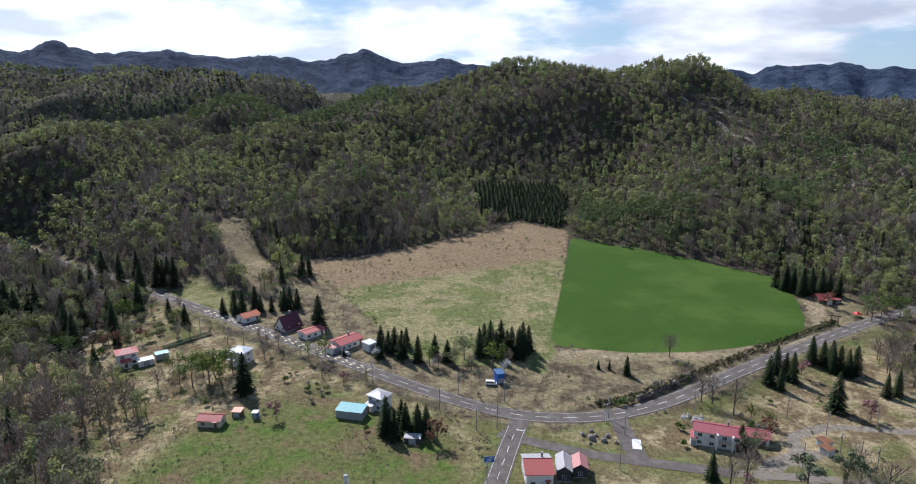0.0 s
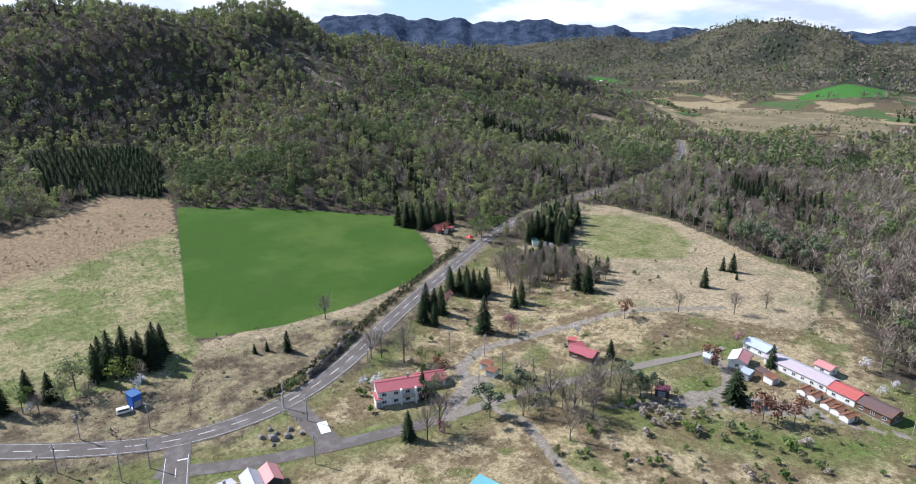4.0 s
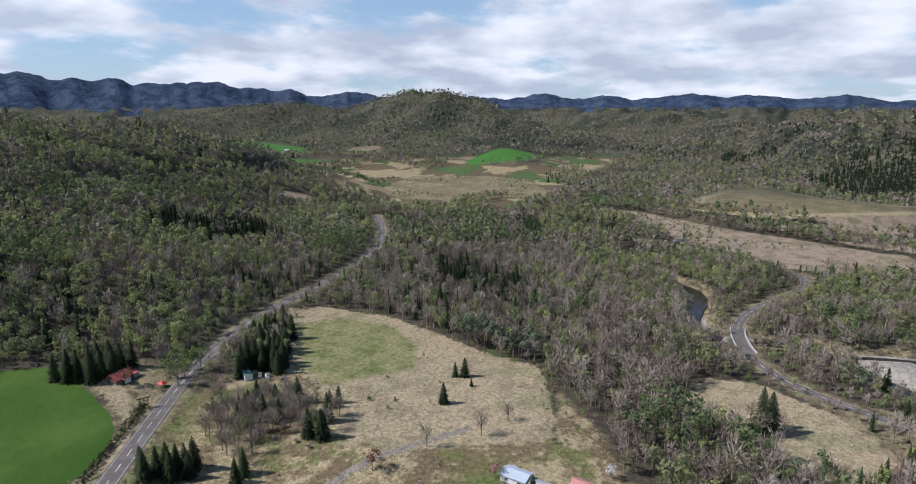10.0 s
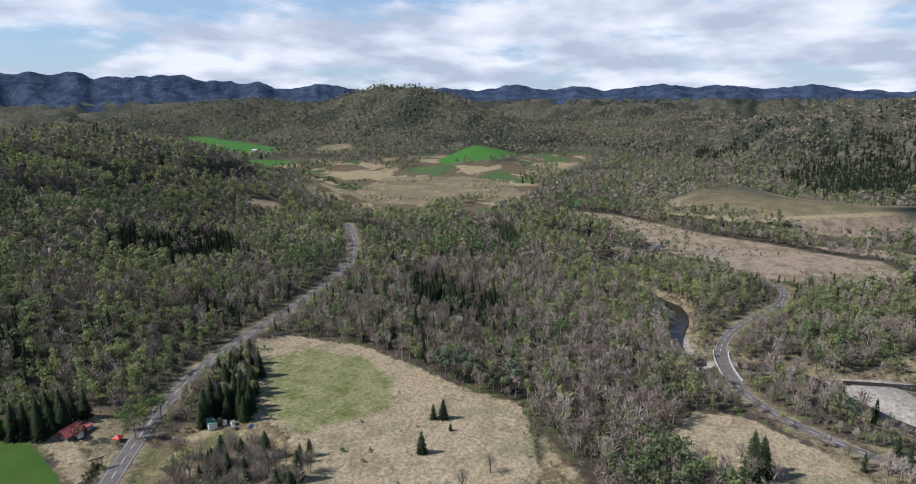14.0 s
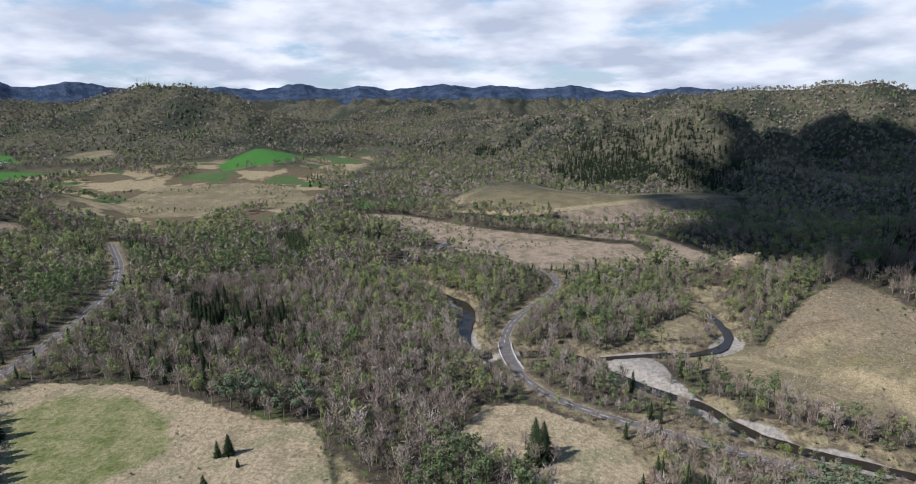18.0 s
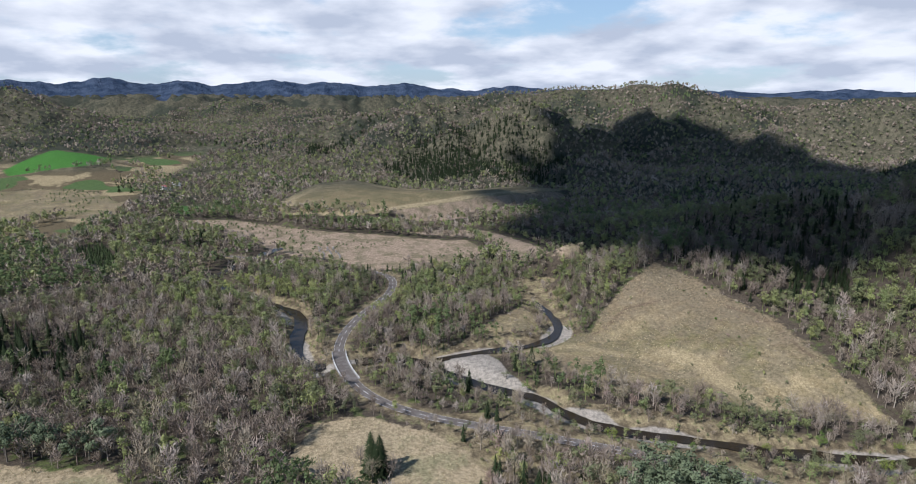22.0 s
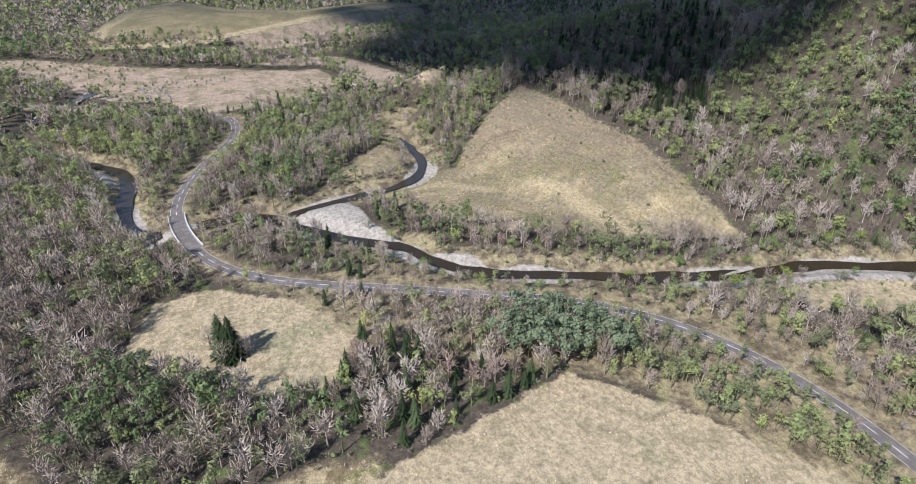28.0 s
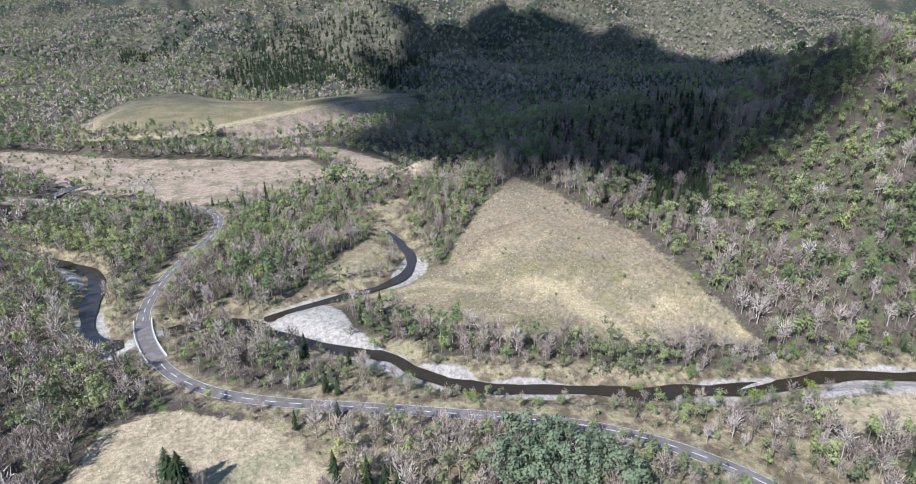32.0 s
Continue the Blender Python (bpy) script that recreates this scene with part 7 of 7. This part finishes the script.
plant("pine", [(260.1, -31.9), (252.8, -33.0), (259.9, -41.3), (249.7, -40.7), (253.8, -47.6), (243.9, -46.8), (250.6, -55.5), (243.5, -56.0), (250.3, -65.2), (240.4, -63.7), (238.5, -68.5), (269.3, -46.1), (265.1, -56.4), (258, -50), (264, -37)], 0.85, 1.15, 19)
plant("pine", [(105.3, 170.2), (119.9, 174.6), (122.4, 171.8), (152.4, 149.7), (153.9, 146.6), (150, 153)], 0.5, 0.8, 20)
# broadleaf trees in the village
plant("bare", [(94.0, 225.9), (97.8, 224.7), (103.3, 217.7), (127.4, 155.4), (116.3, 146.4), (124.9, 163.3), (139.9, 157.5), (149.5, 160.1), (82.7, 171.5), (88.3, 172.9), (130, 150), (134, 158), (145, 152)], 0.9, 1.3, 21)
plant("bare", [(-118.5, 233.3), (-84.3, 259.8), (-129.5, 277.6), (-126.0, 281.9), (22.0, 256.4), (94.4, 265.4), (6, 252), (-8, 253), (215, 180), (232, 165), (248, 160)], 0.6, 1.0, 22)
plant("bare", [(178 + 7 * (k % 6) + 2 * (k // 6), 238 + 6.5 * (k // 6) + (k * 5) % 4) for k in range(30)], 0.75, 1.15, 23)
plant("leaf", [(-104.4, 243.3), (-112, 238), (-93.4, 233.6), (-118, 246), (-100, 238), (15, 252), (215, 318), (211, 308), (219, 313), (224, 318), (228, 312), (205, 272), (98, 190), (190, 250), (196, 270)], 0.7, 1.1, 24)
plant("leaf", [(183.9, 66.6), (186.5, 68.5), (190, 70), (210, 70), (215, 75), (107, 212), (112, 208)], 0.4, 0.7, 25)
plant("rust", [(192.9, 190.0), (189.7, 147.1), (173.4, 114.7), (176.5, 111.2), (170.6, 117.8), (-6.5, 194.6), (198, 340 - 14), (-185, 300), (-200, 310), (109, 201)], 0.85, 1.15, 26)
plant("pink", [(143.6, 247.1), (-65.4, 210.6), (-46.1, 239.5), (208.7, 149.6), (88, 170), (152, 214)], 0.6, 0.95, 27)
plant("bloom", [(229.2, 112.9), (216.4, 102.4), (224.1, 101.8), (170.6, 194.8), (84.5, 206), (82, 210.5), (98, 232), (104, 236), (20, 249.5), (207, 222), (-10, 262 - 8), (-36, 265 - 4)], 0.4, 0.75, 28)
# shrubs of the dry meadow and the road bank
plant("shrub", [(121.9, 130.5), (123.5, 127.7), (125.7, 125.3), (127.8, 123.8), (126.8, 119.5), (134.8, 116.0), (144.4, 108.1), (142.5, 105.5), (143.8, 102.2), (148.7, 98.5), (154.5, 104.5), (150.0, 100.8),
                (161.9, 97.2), (160.9, 94.3), (161.8, 101.4), (172.6, 85.2), (167.4, 81.3), (166.9, 78.1), (192.4, 71.4), (-31.9, 203.5), (-70, 240), (-60, 238), (-52, 233)], 0.7, 1.2, 29)
r30 = random.Random(30)
plant("shrub", [(118 + 0.0 * k + r30.uniform(-12, 70), 108 + r30.uniform(-22, 28)) for k in range(34)], 0.3, 0.8, 30)
plant("shrub", [(r30.uniform(120, 275), r30.uniform(160, 240)) for k in range(28)], 0.3, 0.9, 31)
plant("shrub", [(60 + 1.45 * k, 222 + 0.9 * k + r30.uniform(-1.5, 6)) for k in range(26)], 0.7, 1.25, 32)
plant("shrub", [(90 + r30.uniform(-16, 22), 208 + r30.uniform(-14, 12)) for k in range(18)], 0.5, 1.2, 33)
plant("shrub", [(r30.uniform(-150, -20), r30.uniform(215, 265)) for k in range(18)], 0.4, 1.0, 34)
plant("shrub", [(128 + r30.uniform(-25, 60), 139 + r30.uniform(-6, 6)) for k in range(16)], 0.6, 1.2, 35)
# willows and bushes on the river banks
plant("leaf", [(285.4, -130.0), (280.5, -142.1), (275.6, -160.5), (279.6, -178.8), (276.6, -192.2), (274.5, -206.4), (270.3, -223.8), (369.7, -8.3), (357.0, -16.3), (333.3, -36.7), (286.2, -104.8), (283, -150)], 0.4, 0.65, 36)
plant("shrub", [(442.6, -163.1), (440.4, -167.5), (446, -150), (436.0, -160.8), (420, -140), (405, -150), (380, -150), (360, -150)], 0.5, 0.9, 37)
plant("leaf", [(-106, 236), (-101, 246), (-97, 241), (-109, 249), (-94, 248), (-58, 262), (-1, 254), (3, 262), (-12, 256)], 0.75, 1.15, 80)
plant("shrub", [(-59, 233), (-56, 236), (-53, 230)], 0.8, 1.2, 81)
# the far bank of the gardens to the west
plant("leaf", [(-205 + r30.uniform(-40, 50), 290 + r30.uniform(-40, 50)) for k in range(30)], 0.5, 1.0, 38)
plant("spruce", [(-215 + r30.uniform(-40, 60), 300 + r30.uniform(-45, 60)) for k in range(24)], 0.6, 1.05, 39)
# hedges and young trees of the old garden
def spots_in(poly, n, r):
    xs, ys = [p[0] for p in poly], [p[1] for p in poly]
    out = []
    while len(out) < n:
        x, y = r.uniform(min(xs), max(xs)), r.uniform(min(ys), max(ys))
        if inside(np.array([x]), np.array([y]), poly)[0] > 1 and seg_dist(np.array([x]), np.array([y]), ROAD)[0][0] > 7 and math.hypot(x + 140, y - 256) > 13:
            out.append((x, y))
    return out


r50 = random.Random(50)
plant("shrub", spots_in(GARDEN, 45, r50), 0.7, 1.8, 51)
plant("leaf", spots_in(GARDEN, 26, r50), 0.35, 0.75, 52)
plant("rust", spots_in(GARDEN, 5, r50), 0.7, 1.1, 53)
plant("spruce", spots_in(GARDEN, 6, r50), 0.5, 0.9, 54)
# willows along both banks of the river
bx, by, nx, ny, bq = offset_line([p for p in RIVER if -260 < p[1] < -20], 8.0)
for k in range(len(bx)):
    for side in (-1, 1):
        if r50.random() < 0.62:
            o = side * r50.uniform(8.5, 16)
            plant(("leaf", "shrub", "bare")[r50.choice((0, 0, 1, 1, 2))], [(float(bx[k] + nx[k] * o), float(by[k] + ny[k] * o))], 0.32, 0.62, 60 + 2 * k + side)
# dark firs and bare scrub round the works yard
YARD_CLUMP = [(229, 291), (239, 272), (262, 286), (296, 310), (293, 328), (262, 316), (244, 303)]
plant("spruce", spots_in(YARD_CLUMP, 30, r50), 0.6, 0.95, 71)
OLD_GROVE = [(194, 277), (194, 215), (222, 222), (228, 262), (211, 285)]
plant("bare", spots_in(OLD_GROVE, 34, r50), 0.6, 1.0, 72)
plant("spruce", spots_in(OLD_GROVE, 12, r50), 0.5, 0.8, 73)
plant("shrub", spots_in(OLD_GROVE, 12, r50), 0.7, 1.5, 74)
# the thicket beside the lane and the hedge that follows it
THICKET = [(127, 184), (138, 172), (150, 153), (124, 138), (112, 158), (113, 172)]
plant("bare", spots_in(THICKET, 16, r50), 0.55, 0.95, 75)
plant("shrub", spots_in(THICKET, 14, r50), 0.6, 1.3, 76)
HEDGE = [(134, 158), (150, 153), (157, 135), (172, 100), (165, 97), (152, 110), (140, 140)]
plant("shrub", spots_in(HEDGE, 26, r50), 0.7, 1.4, 77)
plant("leaf", spots_in(HEDGE, 6, r50), 0.25, 0.45, 78)
for key, ob in TEMPLATES.items():
    for o in (*ob.children_recursive, ob):
        bpy.data.objects.remove(o)
